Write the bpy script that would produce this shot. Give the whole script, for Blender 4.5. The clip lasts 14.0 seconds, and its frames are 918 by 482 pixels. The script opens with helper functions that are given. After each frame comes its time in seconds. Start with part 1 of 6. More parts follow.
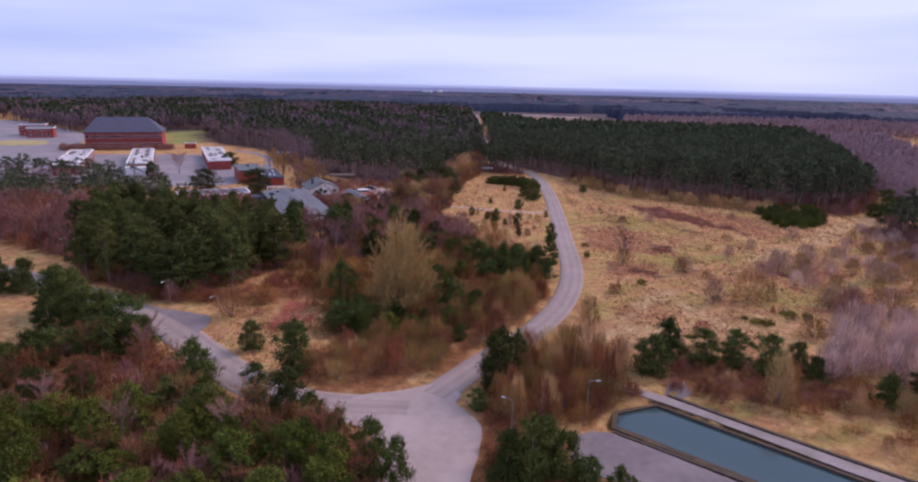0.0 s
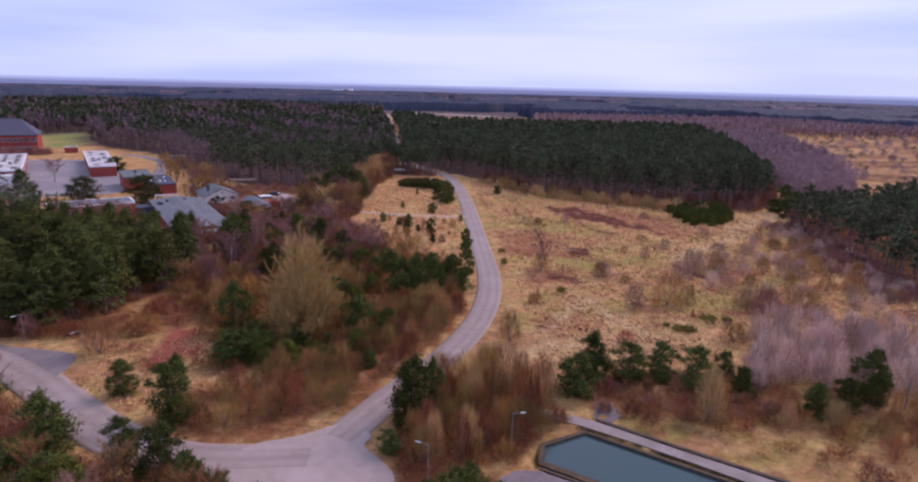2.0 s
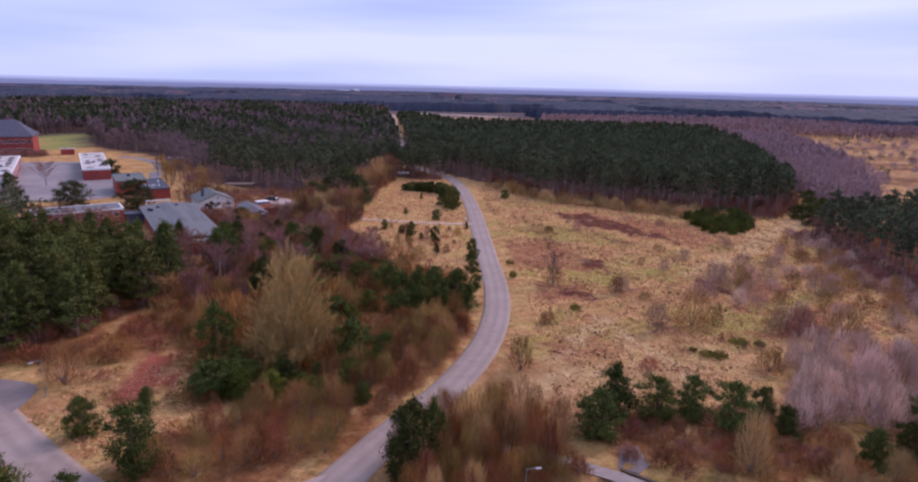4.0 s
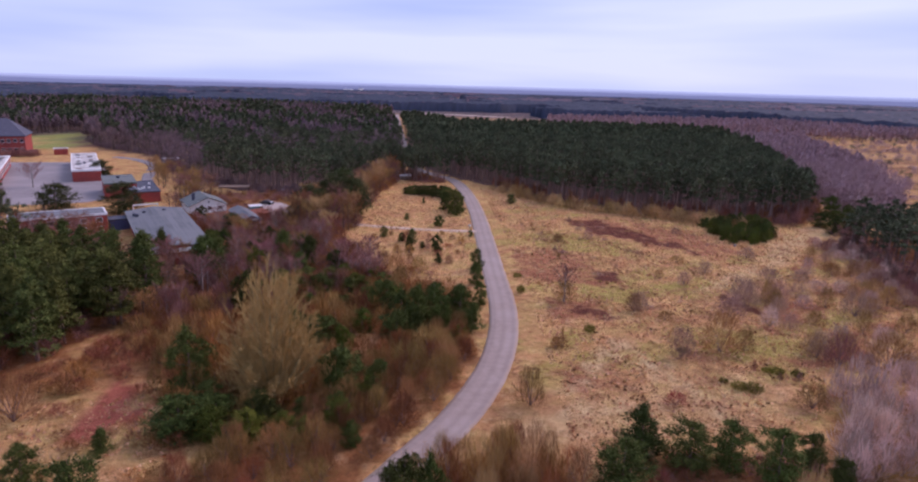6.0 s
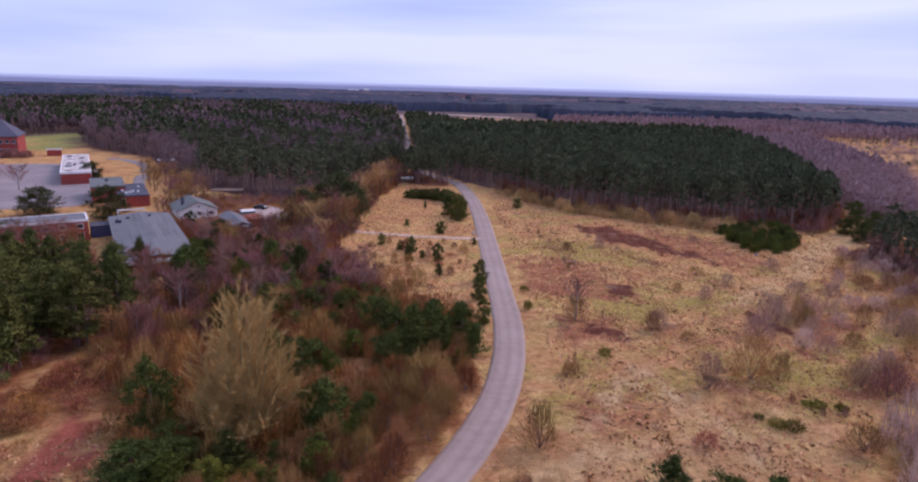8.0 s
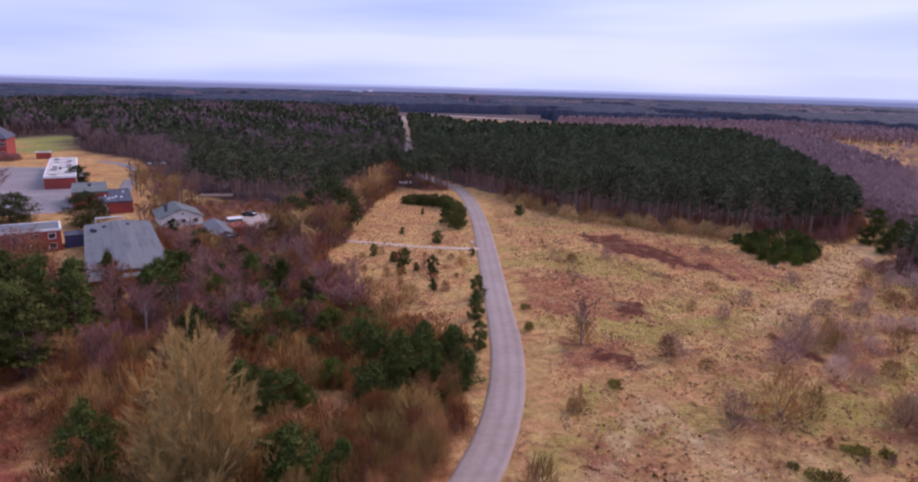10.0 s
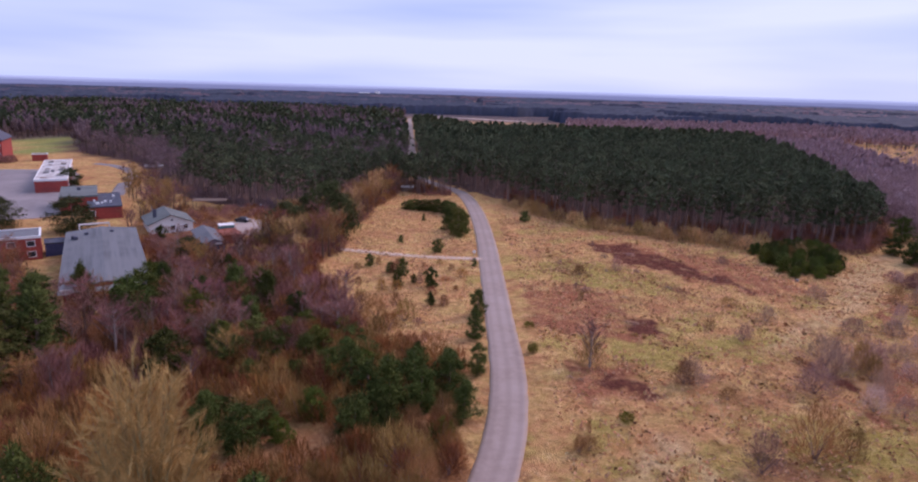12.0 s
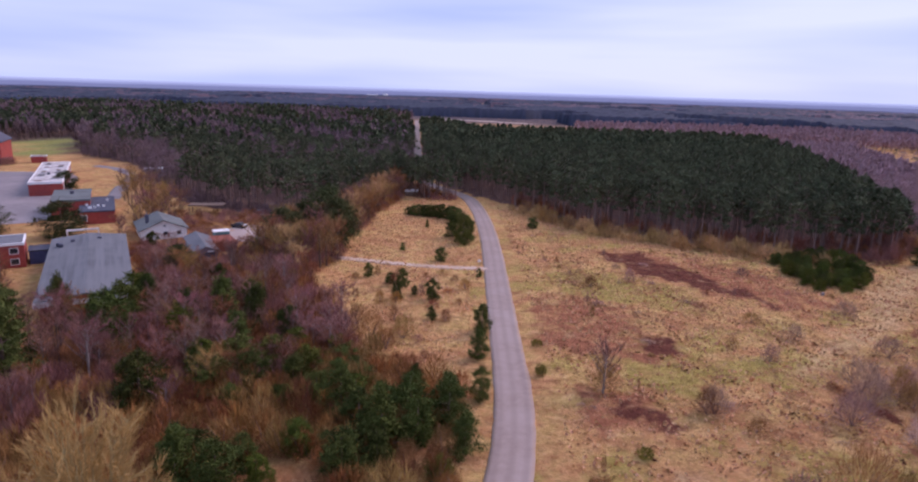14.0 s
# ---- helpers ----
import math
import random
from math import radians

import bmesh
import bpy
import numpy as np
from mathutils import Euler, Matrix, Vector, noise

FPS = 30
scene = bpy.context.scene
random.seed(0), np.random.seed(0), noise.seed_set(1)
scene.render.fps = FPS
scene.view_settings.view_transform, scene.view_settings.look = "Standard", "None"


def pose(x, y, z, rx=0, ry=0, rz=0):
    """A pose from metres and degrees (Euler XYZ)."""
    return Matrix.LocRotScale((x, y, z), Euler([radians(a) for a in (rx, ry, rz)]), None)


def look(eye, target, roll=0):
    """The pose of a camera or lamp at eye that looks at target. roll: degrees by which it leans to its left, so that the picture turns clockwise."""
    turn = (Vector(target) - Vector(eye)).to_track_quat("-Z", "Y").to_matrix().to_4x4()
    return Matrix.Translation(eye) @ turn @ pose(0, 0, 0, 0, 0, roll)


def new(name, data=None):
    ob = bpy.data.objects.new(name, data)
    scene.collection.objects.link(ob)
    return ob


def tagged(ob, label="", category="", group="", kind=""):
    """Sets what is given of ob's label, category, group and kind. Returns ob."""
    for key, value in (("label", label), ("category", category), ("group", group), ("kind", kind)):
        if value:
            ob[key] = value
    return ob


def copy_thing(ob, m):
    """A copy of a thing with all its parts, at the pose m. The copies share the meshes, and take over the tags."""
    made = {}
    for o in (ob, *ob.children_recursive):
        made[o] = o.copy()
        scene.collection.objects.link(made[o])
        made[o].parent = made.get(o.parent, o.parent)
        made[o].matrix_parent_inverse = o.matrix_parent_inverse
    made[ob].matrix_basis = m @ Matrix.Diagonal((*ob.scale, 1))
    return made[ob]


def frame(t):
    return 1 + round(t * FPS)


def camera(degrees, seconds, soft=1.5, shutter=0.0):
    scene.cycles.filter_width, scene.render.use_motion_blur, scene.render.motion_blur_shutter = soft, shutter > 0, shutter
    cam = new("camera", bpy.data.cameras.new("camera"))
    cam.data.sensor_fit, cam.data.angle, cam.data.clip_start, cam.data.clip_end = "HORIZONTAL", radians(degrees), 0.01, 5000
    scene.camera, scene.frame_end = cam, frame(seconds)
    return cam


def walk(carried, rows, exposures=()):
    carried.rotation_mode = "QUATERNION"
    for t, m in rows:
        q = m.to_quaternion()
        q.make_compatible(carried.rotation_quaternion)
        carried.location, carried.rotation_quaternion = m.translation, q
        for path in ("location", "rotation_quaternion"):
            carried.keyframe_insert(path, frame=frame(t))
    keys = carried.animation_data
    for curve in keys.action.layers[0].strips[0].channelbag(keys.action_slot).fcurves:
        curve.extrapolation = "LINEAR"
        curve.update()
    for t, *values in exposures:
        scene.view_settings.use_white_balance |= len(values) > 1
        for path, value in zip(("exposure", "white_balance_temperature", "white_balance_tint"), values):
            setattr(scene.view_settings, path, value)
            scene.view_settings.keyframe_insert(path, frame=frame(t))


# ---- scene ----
cam = camera(72.2, 14.0, soft=2.15)
PATH = [
    (0, (-5.572, 0.53, 39.799), (-5.586, 2.471, 39.316), 1.3),
    (0.5, (-5.319, 2.861, 39.781), (-5.231, 4.8, 39.298), 1.3),
    (1, (-5.007, 5.209, 39.781), (-4.838, 7.143, 39.299), 1.3),
    (1.5, (-4.63, 7.638, 39.798), (-4.404, 9.566, 39.315), 1.4),
    (2, (-4.177, 10.01, 39.858), (-3.927, 11.935, 39.377), 1.4),
    (2.5, (-3.823, 12.388, 39.87), (-3.576, 14.314, 39.389), 1.4),
    (3, (-3.481, 14.925, 39.884), (-3.24, 16.851, 39.403), 1.4),
    (5.5, (-1.845, 28.104, 39.735), (-1.624, 30.032, 39.254), 1.5),
    (6, (-1.495, 30.704, 39.644), (-1.277, 32.633, 39.162), 1.6),
    (6.5, (-1.146, 33.252, 39.518), (-0.935, 35.182, 39.036), 1.6),
    (7, (-0.721, 35.841, 39.384), (-0.514, 37.771, 38.902), 1.6),
    (7.5, (-0.252, 38.401, 39.258), (-0.048, 40.331, 38.776), 1.6),
    (8, (0.265, 40.931, 39.147), (0.466, 42.861, 38.666), 1.6),
    (10.5, (3.488, 53.275, 38.944), (3.669, 55.209, 38.467), 1.6),
    (11, (4.058, 55.449, 38.885), (4.232, 57.384, 38.409), 1.6),
    (11.5, (4.576, 57.405, 38.827), (4.748, 59.34, 38.353), 1.6),
    (12, (5.012, 59.315, 38.759), (5.177, 61.252, 38.286), 1.7),
    (12.5, (5.391, 61.245, 38.677), (5.55, 63.182, 38.207), 1.7),
    (13, (5.728, 63.097, 38.594), (5.882, 65.035, 38.124), 1.7),
    (13.5, (6.014, 64.933, 38.541), (6.161, 66.872, 38.074), 1.8),
    (14, (6.336, 66.774, 38.462), (6.477, 68.714, 37.995), 1.8),
]
walk(cam, [(t, look(eye, target, roll)) for t, eye, target, roll in PATH], exposures=[(0, -0.05, 6040, 36), (14, 0.0, 6040, 36)])

# ---------------- world, sun, exposure ----------------
world = bpy.data.worlds.new("overcast_sky")
scene.world = world
world.use_nodes = True
wn, wl = world.node_tree.nodes, world.node_tree.links
for n in list(wn):
    wn.remove(n)


def wnode(kind, **props):
    n = wn.new(kind)
    for k, v in props.items():
        n.inputs[k].default_value = v
    return n


sky = wn.new("ShaderNodeTexSky")
sky.sky_type, sky.sun_disc, sky.sun_elevation, sky.sun_rotation = "NISHITA", False, radians(42), radians(60)
coord = wn.new("ShaderNodeTexCoord")
stretch = wnode("ShaderNodeMapping", Scale=(1.0, 1.0, 10.0))
wl.new(coord.outputs["Generated"], stretch.inputs["Vector"])
cloud = wnode("ShaderNodeTexNoise", Scale=1.3, Detail=3.0, Roughness=0.45)
wl.new(stretch.outputs["Vector"], cloud.inputs["Vector"])
ramp = wn.new("ShaderNodeValToRGB")
ramp.color_ramp.elements[0].position, ramp.color_ramp.elements[0].color = 0.38, (0.44, 0.595, 0.90, 1)
ramp.color_ramp.elements[1].position, ramp.color_ramp.elements[1].color = 0.66, (0.75, 0.885, 1.0, 1)
wl.new(cloud.outputs["Fac"], ramp.inputs["Fac"])
dim = wn.new("ShaderNodeVectorMath")
dim.operation = "SCALE"
dim.inputs["Scale"].default_value = 0.08
wl.new(sky.outputs["Color"], dim.inputs[0])
both = wn.new("ShaderNodeMix")
both.data_type = "RGBA"
both.inputs["Factor"].default_value = 0.88
wl.new(dim.outputs["Vector"], both.inputs["A"])
wl.new(ramp.outputs["Color"], both.inputs["B"])
back = wnode("ShaderNodeBackground", Strength=1.0)
wl.new(both.outputs["Result"], back.inputs["Color"])
wout = wn.new("ShaderNodeOutputWorld")
wl.new(back.outputs["Background"], wout.inputs["Surface"])

sun = new("sun", bpy.data.lights.new("sun", "SUN"))
sun.data.energy, sun.data.angle, sun.data.color = 2.35, radians(32), (1.0, 0.81, 0.67)
sun.matrix_world = look((260, 150, 270), (0, 0, 0))


# ---------------- materials ----------------
def nodes_of(name):
    m = bpy.data.materials.new(name)
    m.use_nodes = True
    return m, m.node_tree.nodes, m.node_tree.links, m.node_tree.nodes["Principled BSDF"]


def noise_fac(n, l, scale, detail=4.0, rough=0.6, source=None, lo=0.3, hi=0.7):
    tex = n.new("ShaderNodeTexNoise")
    tex.inputs["Scale"].default_value, tex.inputs["Detail"].default_value, tex.inputs["Roughness"].default_value = scale, detail, rough
    if source is None:
        geo = n.new("ShaderNodeNewGeometry")
        source = geo.outputs["Position"]
    l.new(source, tex.inputs["Vector"])
    mr = n.new("ShaderNodeMapRange")
    mr.inputs["From Min"].default_value, mr.inputs["From Max"].default_value = lo, hi
    l.new(tex.outputs["Fac"], mr.inputs["Value"])
    return mr.outputs["Result"]


def mixed(n, l, fac, a, b):
    m = n.new("ShaderNodeMix")
    m.data_type = "RGBA"
    for key, v in (("Factor", fac), ("A", a), ("B", b)):
        if isinstance(v, (int, float)):
            m.inputs[key].default_value = v
        elif isinstance(v, tuple):
            m.inputs[key].default_value = (*v, 1)
        else:
            l.new(v, m.inputs[key])
    return m.outputs["Result"]


def bump(n, l, bsdf, height, strength, distance):
    b = n.new("ShaderNodeBump")
    b.inputs["Strength"].default_value, b.inputs["Distance"].default_value = strength, distance
    l.new(height, b.inputs["Height"])
    l.new(b.outputs["Normal"], bsdf.inputs["Normal"])


def surface(name, a, b, scale, rough=0.85, coarse=None, fine=None, bumpy=0.3, size=0.02, metal=0.0):
    """Two tones mixed at one scale, worn by a second tone at a coarser one, with fine relief."""
    m, n, l, p = nodes_of(name)
    f1 = noise_fac(n, l, scale)
    col = mixed(n, l, f1, a, b)
    if coarse:
        col = mixed(n, l, noise_fac(n, l, coarse[1], 3, 0.5, lo=0.45, hi=0.75), col, coarse[0])
    l.new(col, p.inputs["Base Color"])
    p.inputs["Roughness"].default_value, p.inputs["Metallic"].default_value = rough, metal
    bump(n, l, p, noise_fac(n, l, fine or scale * 4), bumpy, size)
    return m


def foliage(name, dark, light, spread=0.5, joined=False, hue=0.02):
    """Leaf or twig colour, varied per piece and per plant (the plant's own tint where many are joined)."""
    m, n, l, p = nodes_of(name)
    geo = n.new("ShaderNodeNewGeometry")
    if joined:
        at = n.new("ShaderNodeAttribute")
        at.attribute_name = "tint"
        own = at.outputs["Fac"]
    else:
        own = n.new("ShaderNodeObjectInfo").outputs["Random"]
    col = mixed(n, l, geo.outputs["Random Per Island"], dark, light)
    hsv = n.new("ShaderNodeHueSaturation")
    mr = n.new("ShaderNodeMapRange")
    mr.inputs["To Min"].default_value, mr.inputs["To Max"].default_value = 1 - spread, 1 + spread
    l.new(own, mr.inputs["Value"])
    l.new(mr.outputs["Result"], hsv.inputs["Value"])
    mh = n.new("ShaderNodeMapRange")
    mh.inputs["To Min"].default_value, mh.inputs["To Max"].default_value = 0.495 - hue, 0.495 + hue
    wrap = n.new("ShaderNodeMath")
    wrap.operation = "FRACT"
    mul = n.new("ShaderNodeMath")
    mul.operation, mul.inputs[1].default_value = "MULTIPLY", 7.31
    l.new(own, mul.inputs[0])
    l.new(mul.outputs[0], wrap.inputs[0])
    l.new(wrap.outputs[0], mh.inputs["Value"])
    l.new(mh.outputs["Result"], hsv.inputs["Hue"])
    l.new(col, hsv.inputs["Color"])
    l.new(hsv.outputs["Color"], p.inputs["Base Color"])
    p.inputs["Roughness"].default_value = 0.8
    p.inputs["Specular IOR Level"].default_value = 0.1
    return m


PINE_DARK, PINE_LIGHT = (0.034, 0.045, 0.009), (0.100, 0.122, 0.028)
needles = foliage("pine_needles", PINE_DARK, PINE_LIGHT, 0.4)
# pine needles again, lifted and blued: distance haze put into the colour
needles_hazed = foliage("pine_needles_forest_hazed", (0.062, 0.073, 0.038), (0.106, 0.122, 0.064), 0.36, True)
needles_young = foliage("young_pine_needles", (0.050, 0.064, 0.009), (0.132, 0.152, 0.024), 0.3)
needles_dark = foliage("dark_pine_needles", (0.034, 0.040, 0.013), (0.082, 0.092, 0.032), 0.25)
needles_tall = foliage("pine_needles_tall", (0.050, 0.059, 0.014), (0.126, 0.138, 0.036), 0.38)
bark = surface("pine_bark", (0.17, 0.105, 0.088), (0.29, 0.19, 0.16), 6.0, 0.95)
pale_bark = surface("birch_bark", (0.36, 0.32, 0.30), (0.20, 0.16, 0.15), 5.0, 0.9)
TWIGS = {
    "purple": ((0.220, 0.105, 0.085), (0.340, 0.170, 0.136)),
    "brown": ((0.195, 0.082, 0.034), (0.310, 0.138, 0.056)),
    "orange": ((0.280, 0.128, 0.038), (0.430, 0.205, 0.064)),
    "olive": ((0.265, 0.157, 0.050), (0.405, 0.248, 0.084)),
    "red": ((0.220, 0.078, 0.044), (0.345, 0.128, 0.066)),
    "straw": ((0.430, 0.270, 0.110), (0.610, 0.395, 0.175)),
    "mauve": ((0.295, 0.178, 0.132), (0.425, 0.270, 0.202)),
    "grey": ((0.50, 0.350, 0.285), (0.66, 0.475, 0.385)),
}
twig_mats = {k: foliage(k + "_twigs", *v, 0.35) for k, v in TWIGS.items()}
twig_joined = {k: foliage(k + "_twigs_forest", *v, 0.35, True, 0.012) for k, v in TWIGS.items()}
# purple twigs of the farther woods, with greyish mauve haze painted into the tone
purple_birch_twigs_hazed = foliage("purple_birch_twigs_hazed", (0.325, 0.212, 0.216), (0.415, 0.275, 0.279), 0.2, True)
birch_wood_twigs_hazed = foliage("birch_wood_twigs_hazed", (0.170, 0.112, 0.116), (0.235, 0.158, 0.162), 0.15, True)
willow_twigs = foliage("willow_twigs", (0.42, 0.275, 0.092), (0.60, 0.400, 0.145), 0.0, hue=0.0)
gorse_mat = foliage("gorse", (0.095, 0.092, 0.014), (0.22, 0.20, 0.036), 0.3)
grass_mat = foliage("dry_grass", (0.52, 0.29, 0.13), (0.86, 0.56, 0.30), 0.2, True)
brown_bark = surface("brown_bark", (0.08, 0.055, 0.04), (0.15, 0.11, 0.08), 6.0, 0.95)
green_bark = surface("willow_bark", (0.24, 0.19, 0.08), (0.36, 0.29, 0.13), 6.0, 0.95)

asphalt = surface("old_asphalt", (0.325, 0.250, 0.220), (0.390, 0.305, 0.270), 0.8, 0.9, ((0.43, 0.345, 0.310), 0.12), 30, 0.2, 0.01)
road_wear, an, al, ap = nodes_of("worn_road")
across = an.new("ShaderNodeAttribute")
across.attribute_name = "across"
along = noise_fac(an, al, 0.8)
tone = mixed(an, al, along, (0.275, 0.208, 0.180), (0.345, 0.268, 0.235))
tone = mixed(an, al, noise_fac(an, al, 0.12, 3, 0.5, lo=0.45, hi=0.75), tone, (0.37, 0.295, 0.265))
wheel = an.new("ShaderNodeMath")
wheel.operation, wheel.inputs[1].default_value = "MULTIPLY", 18.8
al.new(across.outputs["Fac"], wheel.inputs[0])
cosine = an.new("ShaderNodeMath")
cosine.operation = "COSINE"
al.new(wheel.outputs[0], cosine.inputs[0])
band = an.new("ShaderNodeMapRange")
band.inputs["From Min"].default_value, band.inputs["From Max"].default_value, band.inputs["To Max"].default_value = -0.6, 1.0, 0.3
al.new(cosine.outputs[0], band.inputs["Value"])
tone = mixed(an, al, band.outputs["Result"], tone, (0.185, 0.14, 0.125))
rim = an.new("ShaderNodeMapRange")
rim.inputs["From Min"].default_value, rim.inputs["From Max"].default_value = 0.40, 0.52
dist = an.new("ShaderNodeMath")
dist.operation = "ABSOLUTE"
al.new(across.outputs["Fac"], dist.inputs[0])
al.new(dist.outputs[0], rim.inputs["Value"])
fray = an.new("ShaderNodeMath")
fray.operation = "MULTIPLY"
al.new(rim.outputs["Result"], fray.inputs[0])
al.new(noise_fac(an, al, 0.5, 5, 0.7), fray.inputs[1])
tone = mixed(an, al, fray.outputs[0], tone, (0.36, 0.235, 0.14))
al.new(tone, ap.inputs["Base Color"])
ap.inputs["Roughness"].default_value = 0.9
bump(an, al, ap, noise_fac(an, al, 30), 0.2, 0.01)
dark_asphalt = surface("dark_asphalt", (0.15, 0.118, 0.118), (0.205, 0.165, 0.162), 0.9, 0.9, ((0.25, 0.205, 0.195), 0.15), 30, 0.2, 0.01)
pale_asphalt = surface("pale_asphalt", (0.185, 0.158, 0.162), (0.25, 0.215, 0.22), 0.5, 0.85, ((0.31, 0.265, 0.265), 0.06), 30, 0.2, 0.01)
shrub_bark = surface("shrub_bark", (0.17, 0.105, 0.09), (0.26, 0.17, 0.15), 6.0, 0.95)
concrete = surface("concrete", (0.25, 0.20, 0.185), (0.35, 0.29, 0.27), 1.2, 0.9, ((0.20, 0.17, 0.14), 0.3), 20)
kerb_mat = surface("mossy_kerb", (0.055, 0.038, 0.026), (0.115, 0.082, 0.055), 1.5, 0.95)
brick = surface("red_brick", (0.30, 0.045, 0.035), (0.40, 0.075, 0.055), 1.5, 0.9, ((0.25, 0.05, 0.045), 0.3))
white_paint = surface("white_paint", (0.78, 0.77, 0.76), (0.84, 0.83, 0.82), 1.0, 0.6, ((0.70, 0.68, 0.66), 0.4))
grey_roof = surface("grey_roof", (0.115, 0.118, 0.132), (0.165, 0.168, 0.182), 0.6, 0.8, ((0.085, 0.088, 0.10), 0.15), 6)
hall_roof, hn_, hl_, hp_ = nodes_of("streaked_sheet_roof")
obj_co = hn_.new("ShaderNodeTexCoord")
streak = hn_.new("ShaderNodeMapping")
streak.inputs["Scale"].default_value = (1.1, 0.05, 1.0)
hl_.new(obj_co.outputs["Object"], streak.inputs["Vector"])
roof_tone = mixed(hn_, hl_, noise_fac(hn_, hl_, 1.0, 5, 0.6, streak.outputs["Vector"], 0.38, 0.62), (0.160, 0.168, 0.184), (0.092, 0.096, 0.106))
roof_tone = mixed(hn_, hl_, noise_fac(hn_, hl_, 0.12, 5, 0.6), roof_tone, (0.165, 0.17, 0.18))
hl_.new(roof_tone, hp_.inputs["Base Color"])
hp_.inputs["Roughness"].default_value = 0.8
hp_.inputs["Specular IOR Level"].default_value = 0.15
bump(hn_, hl_, hp_, noise_fac(hn_, hl_, 3.0), 0.3, 0.02)
stained_roof = surface("stained_felt_roof", (0.62, 0.59, 0.57), (0.46, 0.42, 0.40), 0.35, 0.8, ((0.16, 0.11, 0.10), 0.25), 5)
dark_roof = surface("dark_tile_roof", (0.055, 0.055, 0.085), (0.085, 0.085, 0.12), 0.8, 0.8)
green_roof = surface("grey_green_roof", (0.105, 0.120, 0.120), (0.155, 0.172, 0.168), 0.8, 0.9, ((0.09, 0.09, 0.085), 0.2))
blue_felt = surface("dark_felt_roof", (0.032, 0.036, 0.062), (0.052, 0.056, 0.088), 0.6, 0.8, ((0.09, 0.095, 0.12), 0.5))
purple_wall = surface("grey_boards", (0.17, 0.16, 0.21), (0.24, 0.22, 0.27), 1.5, 0.9)
blue_wall = surface("dark_blue_boards", (0.045, 0.055, 0.13), (0.07, 0.08, 0.17), 1.5, 0.8)
rust_roof = surface("rust_red_roof", (0.22, 0.06, 0.04), (0.30, 0.09, 0.06), 1.5, 0.9)
brown_roof = surface("brown_felt_roof", (0.17, 0.11, 0.08), (0.24, 0.16, 0.12), 1.5, 0.9)
teal_paint = surface("teal_paint", (0.05, 0.20, 0.22), (0.07, 0.25, 0.27), 2, 0.6)
steel = surface("galvanised_steel", (0.28, 0.27, 0.27), (0.36, 0.35, 0.35), 3, 0.6, metal=0.3)
lamp_grey = surface("pale_grey_paint", (0.52, 0.52, 0.52), (0.60, 0.60, 0.60), 2, 0.5)
car_paint = surface("dark_car_paint", (0.03, 0.03, 0.04), (0.04, 0.04, 0.05), 3, 0.3, bumpy=0.0)
tyre_mat = surface("rubber", (0.02, 0.02, 0.02), (0.03, 0.03, 0.03), 8, 0.9)

glass, gn, gl, gp = nodes_of("dark_glass")
gp.inputs["Base Color"].default_value, gp.inputs["Roughness"].default_value = (0.03, 0.035, 0.045, 1), 0.08

water, qn, ql, qp = nodes_of("still_water")
qp.inputs["Base Color"].default_value, qp.inputs["Roughness"].default_value = (0.045, 0.078, 0.074, 1), 0.02
qp.inputs["IOR"].default_value = 1.5
bump(qn, ql, qp, noise_fac(qn, ql, 1.5), 0.015, 0.02)

lawn_mat = surface("rough_lawn", (0.26, 0.23, 0.06), (0.42, 0.34, 0.12), 0.3, 0.95, ((0.5, 0.36, 0.18), 0.08))

sand_track = surface("sandy_track", (0.46, 0.33, 0.25), (0.58, 0.44, 0.34), 0.8, 0.95, ((0.40, 0.25, 0.14), 0.2))
sand_mat = surface("pale_sand", (0.42, 0.32, 0.26), (0.56, 0.44, 0.36), 0.05, 0.95, ((0.26, 0.19, 0.16), 0.03))

# ground: zones come from the mesh (dry grass, moss, heather, litter; clay, track, lawn, far woodland)
soil, n, l, p = nodes_of("heath_ground")
za = n.new("ShaderNodeAttribute")
za.attribute_name = "zone"
zb = n.new("ShaderNodeAttribute")
zb.attribute_name = "zone_b"
sa, sb = n.new("ShaderNodeSeparateColor"), n.new("ShaderNodeSeparateColor")
l.new(za.outputs["Color"], sa.inputs["Color"])
l.new(zb.outputs["Color"], sb.inputs["Color"])
fine = noise_fac(n, l, 0.55, 9, 0.8, lo=0.36, hi=0.64)
mid = noise_fac(n, l, 0.16, 7, 0.7, lo=0.42, hi=0.60)
wide = noise_fac(n, l, 0.03, 4, 0.5, lo=0.35, hi=0.65)
dry = mixed(n, l, fine, (0.39, 0.18, 0.068), (0.72, 0.40, 0.185))
dry = mixed(n, l, mid, dry, mixed(n, l, fine, (0.40, 0.25, 0.076), (0.75, 0.50, 0.205)))
dry = mixed(n, l, noise_fac(n, l, 0.055, 6, 0.7, lo=0.48, hi=0.72), dry, mixed(n, l, fine, (0.25, 0.098, 0.045), (0.49, 0.22, 0.105)))
moss = mixed(n, l, fine, (0.25, 0.185, 0.040), (0.53, 0.40, 0.125))
heather = mixed(n, l, fine, (0.070, 0.022, 0.016), (0.21, 0.074, 0.048))
litter = mixed(n, l, fine, (0.15, 0.050, 0.020), (0.36, 0.145, 0.058))
clay = mixed(n, l, fine, (0.27, 0.072, 0.046), (0.48, 0.155, 0.10))
